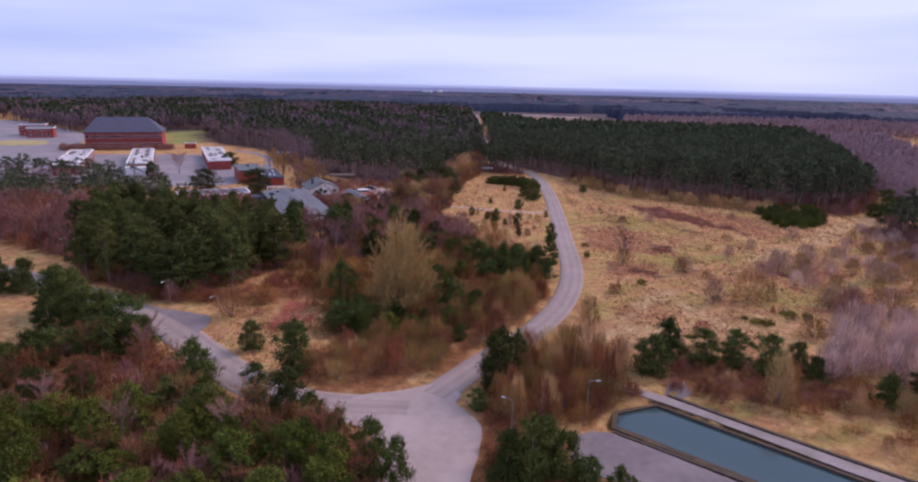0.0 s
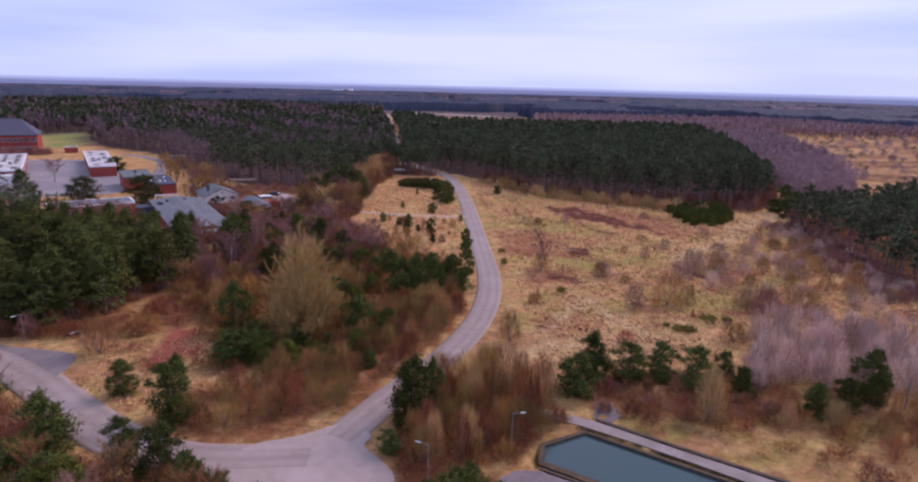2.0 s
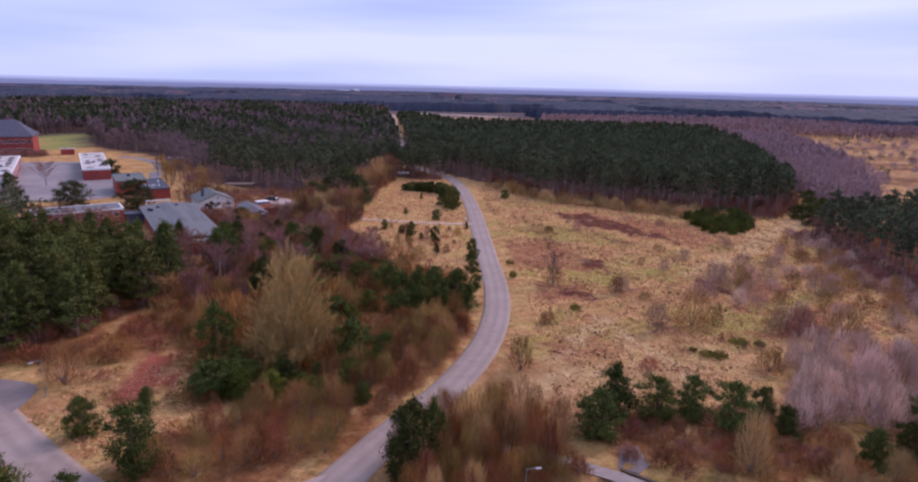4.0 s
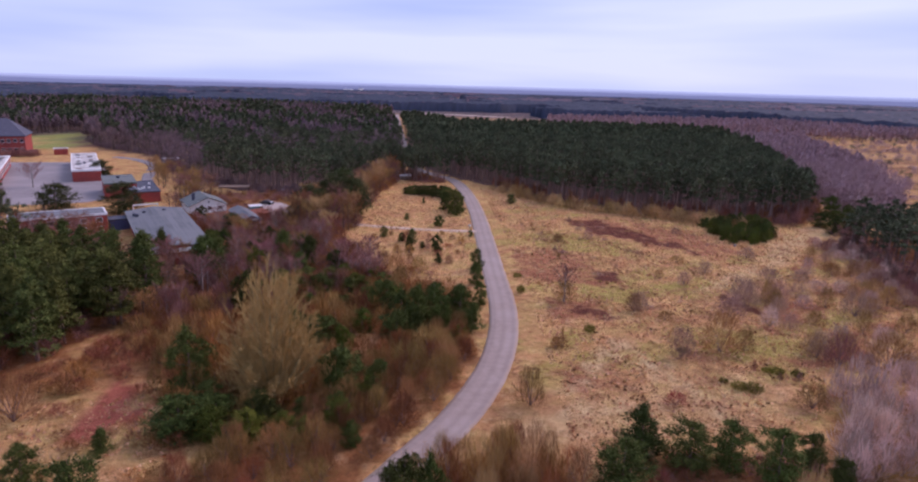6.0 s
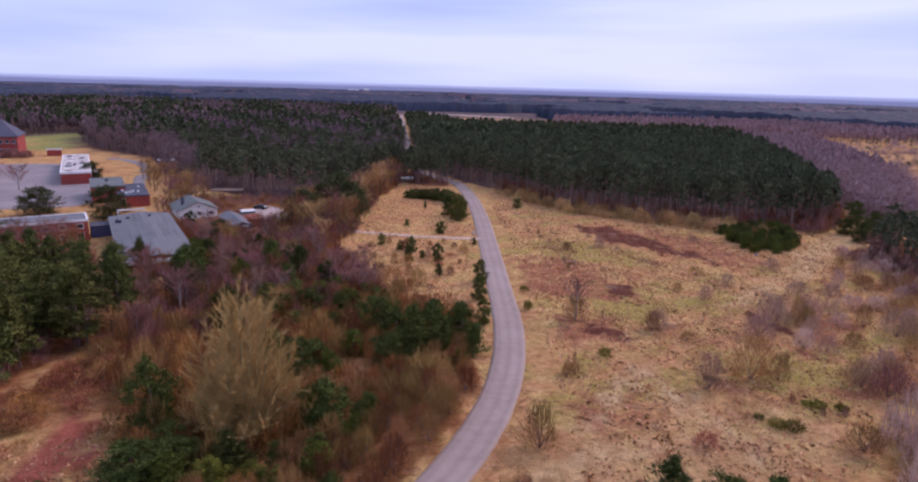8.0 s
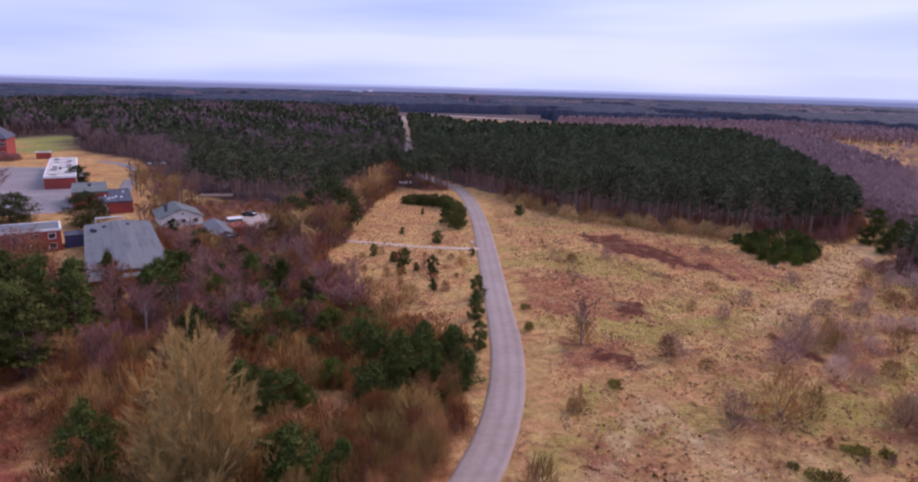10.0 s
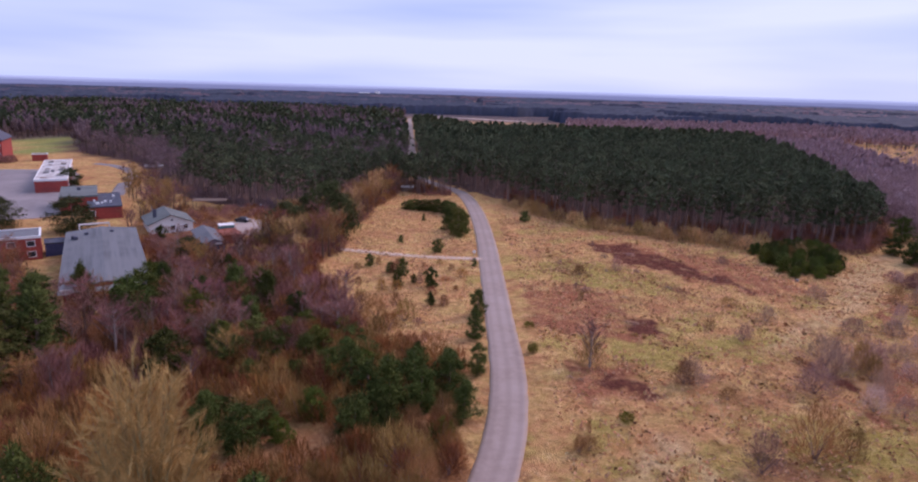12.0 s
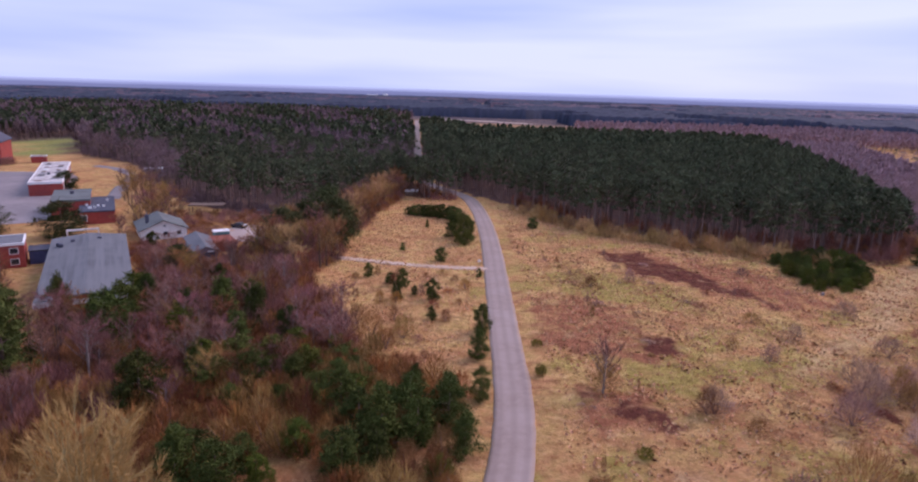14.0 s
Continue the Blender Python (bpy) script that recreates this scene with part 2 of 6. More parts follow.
track = mixed(n, l, fine, (0.44, 0.28, 0.13), (0.74, 0.53, 0.29))
rust = mixed(n, l, fine, (0.22, 0.080, 0.042), (0.48, 0.205, 0.105))
lawn = mixed(n, l, fine, (0.20, 0.22, 0.055), (0.33, 0.33, 0.11))
# far woodland floor, its tone lightened towards the blue of distance haze
wood = mixed(n, l, wide, (0.060, 0.060, 0.078), (0.125, 0.098, 0.105))


def frayed(amount, scale, seed, depth=0.66):
    """A zone's amount with a broken, blotchy rim."""
    shift = n.new("ShaderNodeVectorMath")
    shift.operation, shift.inputs[1].default_value = "ADD", (seed * 37.0, seed * 11.0, 0)
    l.new(n.new("ShaderNodeNewGeometry").outputs["Position"], shift.inputs[0])
    spread = n.new("ShaderNodeMath")
    spread.operation, spread.inputs[1].default_value = "MULTIPLY_ADD", depth
    l.new(noise_fac(n, l, scale, 7, 0.7, shift.outputs["Vector"]), spread.inputs[0])
    l.new(amount, spread.inputs[2])
    rim = n.new("ShaderNodeMapRange")
    rim.inputs["From Min"].default_value, rim.inputs["From Max"].default_value = depth, depth + 0.44
    l.new(spread.outputs[0], rim.inputs["Value"])
    return rim.outputs["Result"]


col = dry
for amount, tone in ((frayed(sa.outputs["Green"], 0.3, 1), moss), (frayed(zb.outputs["Alpha"], 0.22, 2, 0.8), rust), (frayed(sa.outputs["Blue"], 0.30, 3, 0.85), heather), (sa.outputs["Red"], litter), (sb.outputs["Red"], clay),
                     (sb.outputs["Green"], track), (sb.outputs["Blue"], lawn), (za.outputs["Alpha"], wood)):
    col = mixed(n, l, amount, col, tone)
line_tex = n.new("ShaderNodeTexNoise")
line_tex.inputs["Scale"].default_value, line_tex.inputs["Detail"].default_value, line_tex.inputs["Roughness"].default_value = 0.075, 7.0, 0.62
l.new(n.new("ShaderNodeNewGeometry").outputs["Position"], line_tex.inputs["Vector"])
off_mid = n.new("ShaderNodeMath")
off_mid.operation, off_mid.inputs[1].default_value = "SUBTRACT", 0.5
l.new(line_tex.outputs["Fac"], off_mid.inputs[0])
away = n.new("ShaderNodeMath")
away.operation = "ABSOLUTE"
l.new(off_mid.outputs[0], away.inputs[0])
lines = n.new("ShaderNodeMapRange")
lines.inputs["From Min"].default_value, lines.inputs["From Max"].default_value, lines.inputs["To Min"].default_value, lines.inputs["To Max"].default_value = 0.004, 0.022, 0.62, 0.0
l.new(away.outputs[0], lines.inputs["Value"])
broken = n.new("ShaderNodeMath")
broken.operation = "MULTIPLY"
l.new(lines.outputs["Result"], broken.inputs[0])
l.new(noise_fac(n, l, 0.05, 3, 0.5, lo=0.44, hi=0.60), broken.inputs[1])
col = mixed(n, l, broken.outputs[0], col, mixed(n, l, fine, (0.13, 0.055, 0.032), (0.30, 0.14, 0.075)))
pale_tuft = n.new("ShaderNodeMath")
pale_tuft.operation, pale_tuft.inputs[1].default_value = "MULTIPLY", 0.30
l.new(noise_fac(n, l, 0.33, 9, 0.8, lo=0.54, hi=0.62), pale_tuft.inputs[0])
col = mixed(n, l, pale_tuft.outputs[0], col, (0.78, 0.54, 0.30))
speck = noise_fac(n, l, 0.7, 9, 0.85, lo=0.53, hi=0.60)
dab = n.new("ShaderNodeMath")
dab.operation, dab.inputs[1].default_value = "MULTIPLY", 0.46
l.new(speck, dab.inputs[0])
col = mixed(n, l, dab.outputs[0], col, (0.12, 0.055, 0.028))
l.new(col, p.inputs["Base Color"])
p.inputs["Roughness"].default_value = 0.95
p.inputs["Specular IOR Level"].default_value = 0.05
bump(n, l, p, noise_fac(n, l, 1.4, 8, 0.75), 0.8, 0.35)


# ---------------- mesh helpers ----------------
def np_mesh(name, verts, tris, mats, slots=None, tint=None):
    verts, tris = np.asarray(verts, np.float32), np.asarray(tris, np.int32)
    me = bpy.data.meshes.new(name)
    me.vertices.add(len(verts))
    me.vertices.foreach_set("co", verts.ravel())
    me.loops.add(tris.size)
    me.loops.foreach_set("vertex_index", tris.ravel())
    me.polygons.add(len(tris))
    me.polygons.foreach_set("loop_start", np.arange(len(tris), dtype=np.int32) * tris.shape[1])
    me.polygons.foreach_set("loop_total", np.full(len(tris), tris.shape[1], np.int32))
    for m in mats:
        me.materials.append(m)
    if slots is not None:
        me.polygons.foreach_set("material_index", np.asarray(slots, np.int32))
    if tint is not None:
        me.attributes.new("tint", "FLOAT", "POINT").data.foreach_set("value", np.asarray(tint, np.float32))
    me.update(calc_edges=True)
    me.validate()
    return me


def part(name, bm, material, parent, label=""):
    me = bpy.data.meshes.new(name)
    bm.to_mesh(me)
    bm.free()
    me.materials.append(material)
    ob = new(name, me)
    ob.parent = parent
    return tagged(ob, label) if label else ob


def boxed(bm, x0, x1, y0, y1, z0, z1, bevel=0.0):
    made = bmesh.ops.create_cube(bm, size=1.0)["verts"]
    for v in made:
        v.co = Vector((x0 + (v.co.x + 0.5) * (x1 - x0), y0 + (v.co.y + 0.5) * (y1 - y0), z0 + (v.co.z + 0.5) * (z1 - z0)))
    if bevel:
        edges = list({e for v in made for e in v.link_edges})
        bmesh.ops.bevel(bm, geom=edges, offset=bevel, segments=1, affect="EDGES")
    return bm


def box(*a, **k):
    return boxed(bmesh.new(), *a, **k)


def tube(pts, radii, sides=5):
    """Vertices and triangles of a tapered tube along pts."""
    pts = [np.asarray(q, float) for q in pts]
    V, F = [], []
    for i, q in enumerate(pts):
        d = pts[min(i + 1, len(pts) - 1)] - pts[max(i - 1, 0)]
        d = d / (np.linalg.norm(d) + 1e-9)
        a = np.cross(d, (0.31, 0.95, 0.05))
        a /= np.linalg.norm(a) + 1e-9
        b = np.cross(d, a)
        for k in range(sides):
            w = 2 * math.pi * k / sides
            V.append(q + radii[i] * (math.cos(w) * a + math.sin(w) * b))
    for i in range(len(pts) - 1):
        for k in range(sides):
            p0, p1 = i * sides + k, i * sides + (k + 1) % sides
            F += [(p0, p1, p1 + sides), (p0, p1 + sides, p0 + sides)]
    return V, F


class Soup:
    """Gathers triangles."""

    def __init__(self):
        self.V, self.F = [], []

    def add(self, V, F):
        k = len(self.V)
        self.V += list(V)
        self.F += [(a + k, b + k, c + k) for a, b, c in F]

    def blade(self, base, tip, width, rng, face=None):
        base, tip = np.asarray(base), np.asarray(tip)
        side = np.cross(tip - base, rng.normal(size=3) if face is None else face)
        side *= width / (np.linalg.norm(side) + 1e-9)
        k = len(self.V)
        m = base * 0.45 + tip * 0.55
        self.V += [base, m + side, tip, m - side]
        self.F += [(k, k + 1, k + 2), (k, k + 2, k + 3)]

    def twig(self, base, tip, width, rng, face=None):
        base, tip = np.asarray(base), np.asarray(tip)
        side = np.cross(tip - base, rng.normal(size=3) if face is None else face)
        side *= width / (np.linalg.norm(side) + 1e-9)
        k = len(self.V)
        self.V += [base + side, base - side, tip]
        self.F += [(k, k + 1, k + 2)]


def pine_shape(seed, height, spread, bare, limbs, clumps, sprays, spray=0.6, layered=0.0, point=0.6, sides=6):
    """A pine: trunk, limbs, and needle lobes at the limbs' ends. bare: the part of the trunk without limbs; layered: how flat the lobes lie; point: how the crown narrows upwards."""
    rng = np.random.default_rng(seed)
    wood, leaf = Soup(), Soup()
    lean = rng.normal(0, 0.02, 2) * height

    def axis(f):
        return np.array((lean[0] * f * f, lean[1] * f * f, height * f))

    def wide(g, w):
        base = ((0.78 + 0.22 * g / 0.35) if g < 0.35 else math.sqrt(max(0.06, 1 - ((g - 0.35) / 0.69) ** 2))) if point < 0.5 else ((1 - g) ** point * 0.95 + 0.08)
        return spread * base * (1 + 0.15 * math.sin(2 * w + swell[0] + 4 * g) + 0.13 * math.sin(3 * w + swell[1] - 7 * g))

    swell = rng.uniform(0, 6.28, 2)
    r0 = 0.016 * height + 0.05
    wood.add(*tube([axis(f) for f in (0, 0.3, 0.6, 0.85, 1.0)], [r0, r0 * 0.8, r0 * 0.55, r0 * 0.25, 0.02], sides))
    per = 4 if clumps < 60 or layered > 0.7 else 6
    count = max(4, clumps // per)
    lump = 0.8 if layered > 0.7 else 1.0
    for i in range(count):
        g = ((i + rng.random()) / count) ** (1.2 if bare < 0.1 else 0.9)
        w = i * 2.399 + rng.normal(0, 0.4)
        inner = i % 3 == 2
        reach = wide(g, w) * (rng.uniform(0.1, 0.45) if inner else rng.uniform(0.5, 0.8))
        size = lump * spread * rng.uniform(0.36, 0.54) * (1.0 - 0.35 * g)
        flat = 0.78 - 0.36 * layered
        a = axis(min(0.97, bare + (1 - bare) * g * 0.93))
        c = a + (math.cos(w) * reach, math.sin(w) * reach, reach * rng.uniform(0.02, 0.30) * (1 - 0.6 * layered))
        if i < limbs * 1.6:
            wood.add(*tube([a - (0, 0, 0.12 * reach), a * 0.45 + c * 0.55 - (0, 0, 0.08 * reach), c], [r0 * 0.22, r0 * 0.14, 0.015], 3))
        for _ in range(per):
            v = rng.normal(size=3) + (0.5 * math.cos(w), 0.5 * math.sin(w), 0.35 if bare >= 0.1 else 0.1)
            v /= np.linalg.norm(v) + 1e-9
            q = c + v * (size, size, size * flat) * rng.uniform(0.2, 0.9)
            for _ in range(sprays):
                u = rng.normal(size=3) * 0.8 + v * 0.75 + (0, 0, 0.2)
                u /= np.linalg.norm(u) + 1e-9
                q0 = q + rng.normal(0, 0.30 * size, 3) * (1, 1, flat)
                leaf.twig(q0 - u * 0.2 * spray, q0 + u * spray * rng.uniform(0.55, 1.1), spray * rng.uniform(0.11, 0.19), rng, v + (0, 0, 0.5) + rng.normal(0, 0.35, 3))
    for _ in range(sprays * 3):
        u = rng.normal(0, 0.5, 3) + (0, 0, 0.8)
        q0 = axis(rng.uniform(0.88, 1.0)) + rng.normal(0, 0.08 * spread, 3)
        leaf.twig(q0, q0 + u * spray * 0.8, spray * 0.15, rng)
    return wood, leaf


def tuft_shape(seed, height, spread, count, low, width, upright):
    """A far tree: a ragged crown of a few broad tufts."""
    rng = np.random.default_rng(seed)
    wood, leaf = Soup(), Soup()
    wood.add(*tube([(0, 0, 0), (0, 0, height * 0.8)], [0.2, 0.08], 3))
    for i in range(count):
        w, g = i * 2.4 + rng.normal(0, 0.3), (i + rng.random()) / count
        r = spread * (1.05 - 0.85 * g) * rng.uniform(0.5, 0.9)
        a = np.array((math.cos(w) * r * 0.3, math.sin(w) * r * 0.3, height * (low + (0.8 - low) * g)))
        out = np.array((math.cos(w) * r, math.sin(w) * r, 0.0))
        leaf.twig(a, a + out * 0.8 + (0, 0, height * upright * rng.uniform(0.6, 1.2)), width * spread * rng.uniform(0.6, 1.0), rng, out / (r + 0.01) * 0.6 + (0, 0, 0.6))
    return wood, leaf


def shrub_shape(seed, height, radius, stems, twigs, length, width, stem=0.05):
    """A rounded leafless bush: stems from the foot and fine twigs through its dome."""
    rng = np.random.default_rng(seed)
    wood, fine_twigs = Soup(), Soup()
    lobes = rng.uniform(0, 6.28, 3)

    def dome(w, f):
        return (1 + 0.18 * math.sin(3 * w + lobes[0]) + 0.12 * math.sin(5 * w + lobes[1] + 4 * f)) * math.cos(f * 1.35) ** 0.6

    for s in range(stems):
        w, f = s * 2.4 + rng.normal(0, 0.3), rng.uniform(0.15, 0.95)
        tip = np.array((math.cos(w) * radius * dome(w, f) * 0.9, math.sin(w) * radius * dome(w, f) * 0.9, height * f))
        wood.add(*tube([(0, 0, 0), tip * (0.4, 0.4, 0.55), tip], [stem, stem * 0.6, 0.008], 3))
    for _ in range(twigs):
        w, f = rng.uniform(0, 6.28), rng.uniform(0.05, 1.0)
        r = radius * dome(w, f) * rng.uniform(0.1, 1.0) ** 0.5
        q = np.array((math.cos(w) * r, math.sin(w) * r, height * f * rng.uniform(0.8, 1.0)))
        u = q / (np.linalg.norm(q) + 0.01) * (1, 1, 1.2) + rng.normal(0, 0.35, 3) + (0, 0, 0.35)
        fine_twigs.twig(q - u * 0.4 * length, q + u * length * rng.uniform(0.4, 1.0), width * rng.uniform(0.6, 1.3), rng)
    return wood, fine_twigs


def willow_shape(seed, height, reach, stems, boughs, twigs, width):
    """A great fan of long rising stems with fine twigs and a rounded top."""
    rng = np.random.default_rng(seed)
    wood, fine_twigs = Soup(), Soup()
    for s in range(stems):
        w, f = s * 2.4 + rng.normal(0, 0.2), ((s + 0.5) / stems) ** 0.55
        r = reach * f
        low = rng.uniform(0.35, 0.9) if s % 2 and f > 0.45 else 1.0
        tip = np.array((math.cos(w) * r, math.sin(w) * r, low * height * (1.0 - 0.66 * f ** 2.6) * rng.uniform(0.84, 1.04)))
        foot = np.array((math.cos(w), math.sin(w), 0)) * 0.5 * f

        def on(t):
            return foot + (tip - foot) * (t ** 0.85, t ** 0.85, t)

        wood.add(*tube([on(t) for t in (0, 0.25, 0.5, 0.75, 1)], [0.16, 0.12, 0.08, 0.045, 0.012], 4))
        for i in range(boughs):
            t = 0.08 + 0.88 * (i + rng.random()) / boughs
            a = on(t)
            v = np.array((math.cos(w), math.sin(w), 0)) * rng.uniform(0, 0.9) + rng.normal(0, 0.5, 3) + (0, 0, 1.1)
            b_end = a + v / np.linalg.norm(v) * rng.uniform(1.2, 3.0) * (1.25 - 0.6 * t)
            wood.add(*tube([a, b_end], [0.035, 0.01], 3))
            for _ in range(twigs):
                g = rng.uniform(0.1, 1)
                q = a + (b_end - a) * g
                u = v / np.linalg.norm(v) + rng.normal(0, 0.33, 3)
                fine_twigs.twig(q, q + u * rng.uniform(0.35, 1.0), width, rng)
    return wood, fine_twigs


def bare_shape(seed, height, spread, stems=1, boughs=9, twigs=900, twig=0.9, width=0.02, lift=0.7, low=0.25):
    """A leafless tree or bush: stems, boughs, branches and many fine twigs."""
    rng = np.random.default_rng(seed)
    wood, fine_twigs = Soup(), Soup()
    starts = []
    for s in range(stems):
        w = 2 * math.pi * (s + rng.random() * 0.6) / stems
        foot = np.array((math.cos(w), math.sin(w), 0)) * (0.0 if stems == 1 else 0.12 * spread)
        out = np.array((math.cos(w), math.sin(w), 0)) * (rng.normal(0, 0.03) * height if stems == 1 else spread * rng.uniform(0.25, 0.7))
        tip = foot + out + (0, 0, height * rng.uniform(0.82, 1.0))
        mid_p = foot * 0.5 + tip * 0.5 - out * 0.15
        r = (0.016 * height + 0.02) / (1 if stems == 1 else 2.0)
        wood.add(*tube([foot, mid_p, tip], [r, r * 0.6, 0.01], 5 if stems == 1 else 3))
        n_b = max(2, round(boughs / (1 if stems == 1 else stems ** 0.5)))
        for i in range(n_b):
            f = low + (0.95 - low) * (i + rng.random()) / n_b
            a = (foot * (1 - 2 * f) + mid_p * 2 * f) if f < 0.5 else (mid_p * (2 - 2 * f) + tip * (2 * f - 1))
            w2 = i * 2.4 + rng.normal(0, 0.4) + s
            reach = spread * rng.uniform(0.5, 1.0) * (0.35 + 0.78 * math.sin(math.pi * (0.10 + 0.80 * f))) / (1 if stems == 1 else 1.7)
            b = a + (math.cos(w2) * reach, math.sin(w2) * reach, reach * lift * rng.uniform(0.7, 1.6))
            b[2] = min(b[2], height * rng.uniform(0.92, 1.02))
            c = a * 0.5 + b * 0.5 + (0, 0, -0.06 * reach)
            wood.add(*tube([a, c, b], [r * 0.28, r * 0.18, 0.008], 3))
            starts += [(a, c, b)] * 2
        starts.append((foot * 0.4 + tip * 0.6, foot * 0.2 + tip * 0.8, tip))
    per = max(1, twigs // len(starts))
    for a, c, b in starts:
        d = (b - a) / (np.linalg.norm(b - a) + 1e-6)
        for _ in range(per):
            f = rng.uniform(0.15, 1.05)
            q = a * (1 - f) + b * f + rng.normal(0, 0.035 * spread, 3)
            v = rng.normal(size=3) * 0.55 + d * 0.8 + (0, 0, lift * 0.6)
            v *= twig * rng.uniform(0.5, 1.3) / (np.linalg.norm(v) + 1e-6)
            fine_twigs.twig(q, q + v, width, rng)
            q2 = q + v * rng.uniform(0.3, 0.7)
            fine_twigs.twig(q2, q2 + v * 0.5 + rng.normal(0, 0.28 * twig, 3), width * 0.8, rng)
    return wood, fine_twigs


def plant(name, shape, wood_mat, leaf_mat, leaf_name="crown", wood_name="trunk"):
    """A thing of two parts, out of view until it is copied."""
    wood, leaf = shape
    root = new(name)
    for pn, soup, m in ((wood_name, wood, wood_mat), (leaf_name, leaf, leaf_mat)):
        ob = new(pn, np_mesh(pn, soup.V, soup.F, [m]))
        ob.parent = root
    return root


templates = []


def template(root):
    templates.append(root)
    return root


def inside(poly, x, y):
    """Which of the points lie in the polygon."""
    x, y = np.asarray(x, float), np.asarray(y, float)
    hit = np.zeros(x.shape, bool)
    for (x0, y0), (x1, y1) in zip(poly, poly[1:] + poly[:1]):
        cross = (y0 > y) != (y1 > y)
        hit ^= cross & (x < (x1 - x0) * (y - y0) / ((y1 - y0) or 1e-9) + x0)
    return hit


def scatter(poly, spacing, seed, jitter=0.45):
    """Uneven points in a polygon."""
    rng = np.random.default_rng(seed)
    P = np.array(poly)
    gx, gy = np.meshgrid(np.arange(P[:, 0].min(), P[:, 0].max(), spacing), np.arange(P[:, 1].min(), P[:, 1].max(), spacing))
    gx = gx + (np.arange(gx.shape[0]) % 2)[:, None] * spacing / 2
    gx, gy = gx + rng.uniform(-jitter, jitter, gx.shape) * spacing, gy + rng.uniform(-jitter, jitter, gx.shape) * spacing
    ok = inside(poly, gx, gy)
    return np.stack([gx[ok], gy[ok]], 1)


def swirl(x, y, scale, amount, seed):
    """Smooth unevenness from a few sines, for outlines and patches."""
    rng = np.random.default_rng(seed)
    out = np.zeros_like(x)
    for k in range(7):
        w, f, ph = rng.uniform(0, 6.28), rng.uniform(0.6, 2.6) / scale, rng.uniform(0, 6.28)
        out = out + np.sin((x * math.cos(w) + y * math.sin(w)) * f * 6.28 + ph) / (1 + 0.35 * k)
    return out * amount / 2.2


# ---------------- plan ----------------
WEST_WOOD = [(-80, 119), (-56, 111), (-51, 117), (-46, 133), (-44, 146), (-54, 152), (-66, 158), (-84, 167), (-100, 172), (-100, 150), (-88, 130)]
WEST_BARE = [(-86, 130), (-92, 136), (-100, 150), (-100, 174), (-112, 180), (-150, 168), (-114, 146)]
SETTLEMENT = [(-55, 206), (-33, 198), (-18, 202), (-12, 222), (-20, 252), (-50, 260), (-68, 252), (-70, 214)]
FAR_WEST = [(-140, 150), (-110, 178), (-88, 182), (-92, 196), (-106, 205), (-120, 235), (-160, 250), (-230, 260), (-260, 200), (-180, 150)]
HALL_SCRUB = [(-43, 150), (-44, 133), (-38, 128), (-14, 140), (-2, 148), (-2, 157), (-12, 180), (-16, 192), (-22, 201), (-33, 198), (-45, 200), (-55, 206), (-37, 168), (-36, 152), (-40, 149)]
HALL_FRONT = [(-44, 148), (-36, 151), (-38, 165), (-55, 160), (-66, 178), (-79, 198), (-92, 192), (-84, 170), (-66, 161), (-54, 155)]
MID_SCRUB = [(-44, 131), (-33, 112), (-28, 100), (-20, 97), (-8, 106), (0, 118), (6, 130), (12, 131), (13, 144), (0, 150), (-14, 142), (-32, 140)]
BROWN_THICKET = [(-29, 79.8), (-18, 78.2), (-9, 83.4), (-4.2, 90.6), (1.2, 98.8), (7.4, 109), (11, 119), (12, 129), (5, 127), (-2, 118), (-9, 103), (-13, 97), (-21, 93)]
EAST_THICKET = [(2.5, 87), (-1, 80.5), (-4, 74), (0, 69.8), (8, 70), (13, 74), (18.5, 83), (15.5, 91), (7, 92)]
BIRCH_THICKET = [(47, 84), (58, 103), (79, 102), (88, 92), (76, 80), (60, 79)]
FRONT_WOOD = [(-90, 40), (-10, 40), (-13.5, 58), (-16, 66), (-25, 68), (-36, 74), (-44, 82), (-56, 92), (-66, 90), (-72, 78), (-95, 70)]
EAST_WOOD = [(117, 184), (114, 166), (107, 140), (103, 118), (130, 105), (200, 150), (215, 215), (160, 203), (130, 196)]
EAST_SCRUB = [(60, 112), (72, 104), (100, 104), (104, 140), (112, 172), (100, 172), (84, 150), (66, 138)]
PLANTATION = [(26, 306), (37, 286), (55, 246), (81, 227), (105, 213), (125, 212), (138, 221), (160, 262), (190, 332), (226, 415), (234, 466), (160, 505), (20, 522), (10.2, 522), (10.2, 420), (13.0, 345), (17, 326)]
NORTH_WOOD = [(3, 316), (4.8, 370), (4.8, 620), (-150, 640), (-330, 640), (-420, 575), (-300, 464), (-242, 450), (-226, 490), (-212, 505), (-190, 446), (-160, 398), (-136, 384), (-116, 358), (-98, 318), (-78, 286), (-58, 266), (-36, 256), (-20, 262), (-8, 288)]
FIELD_EDGE = [(-10, 205), (-18, 190), (-30, 205), (-26, 225), (-14, 250), (-10, 285), (0, 306), (2, 290), (-5, 262), (-8, 240), (-12, 222)]
PURPLE_WOOD = [(145, 211), (154, 207), (176, 228), (204, 262), (236, 312), (274, 388), (304, 456), (345, 540), (290, 560), (244, 480), (198, 335), (164, 262)]
PURPLE_BELT = [(150, 640), (300, 585), (400, 540), (560, 560), (900, 820), (300, 800), (190, 790)]
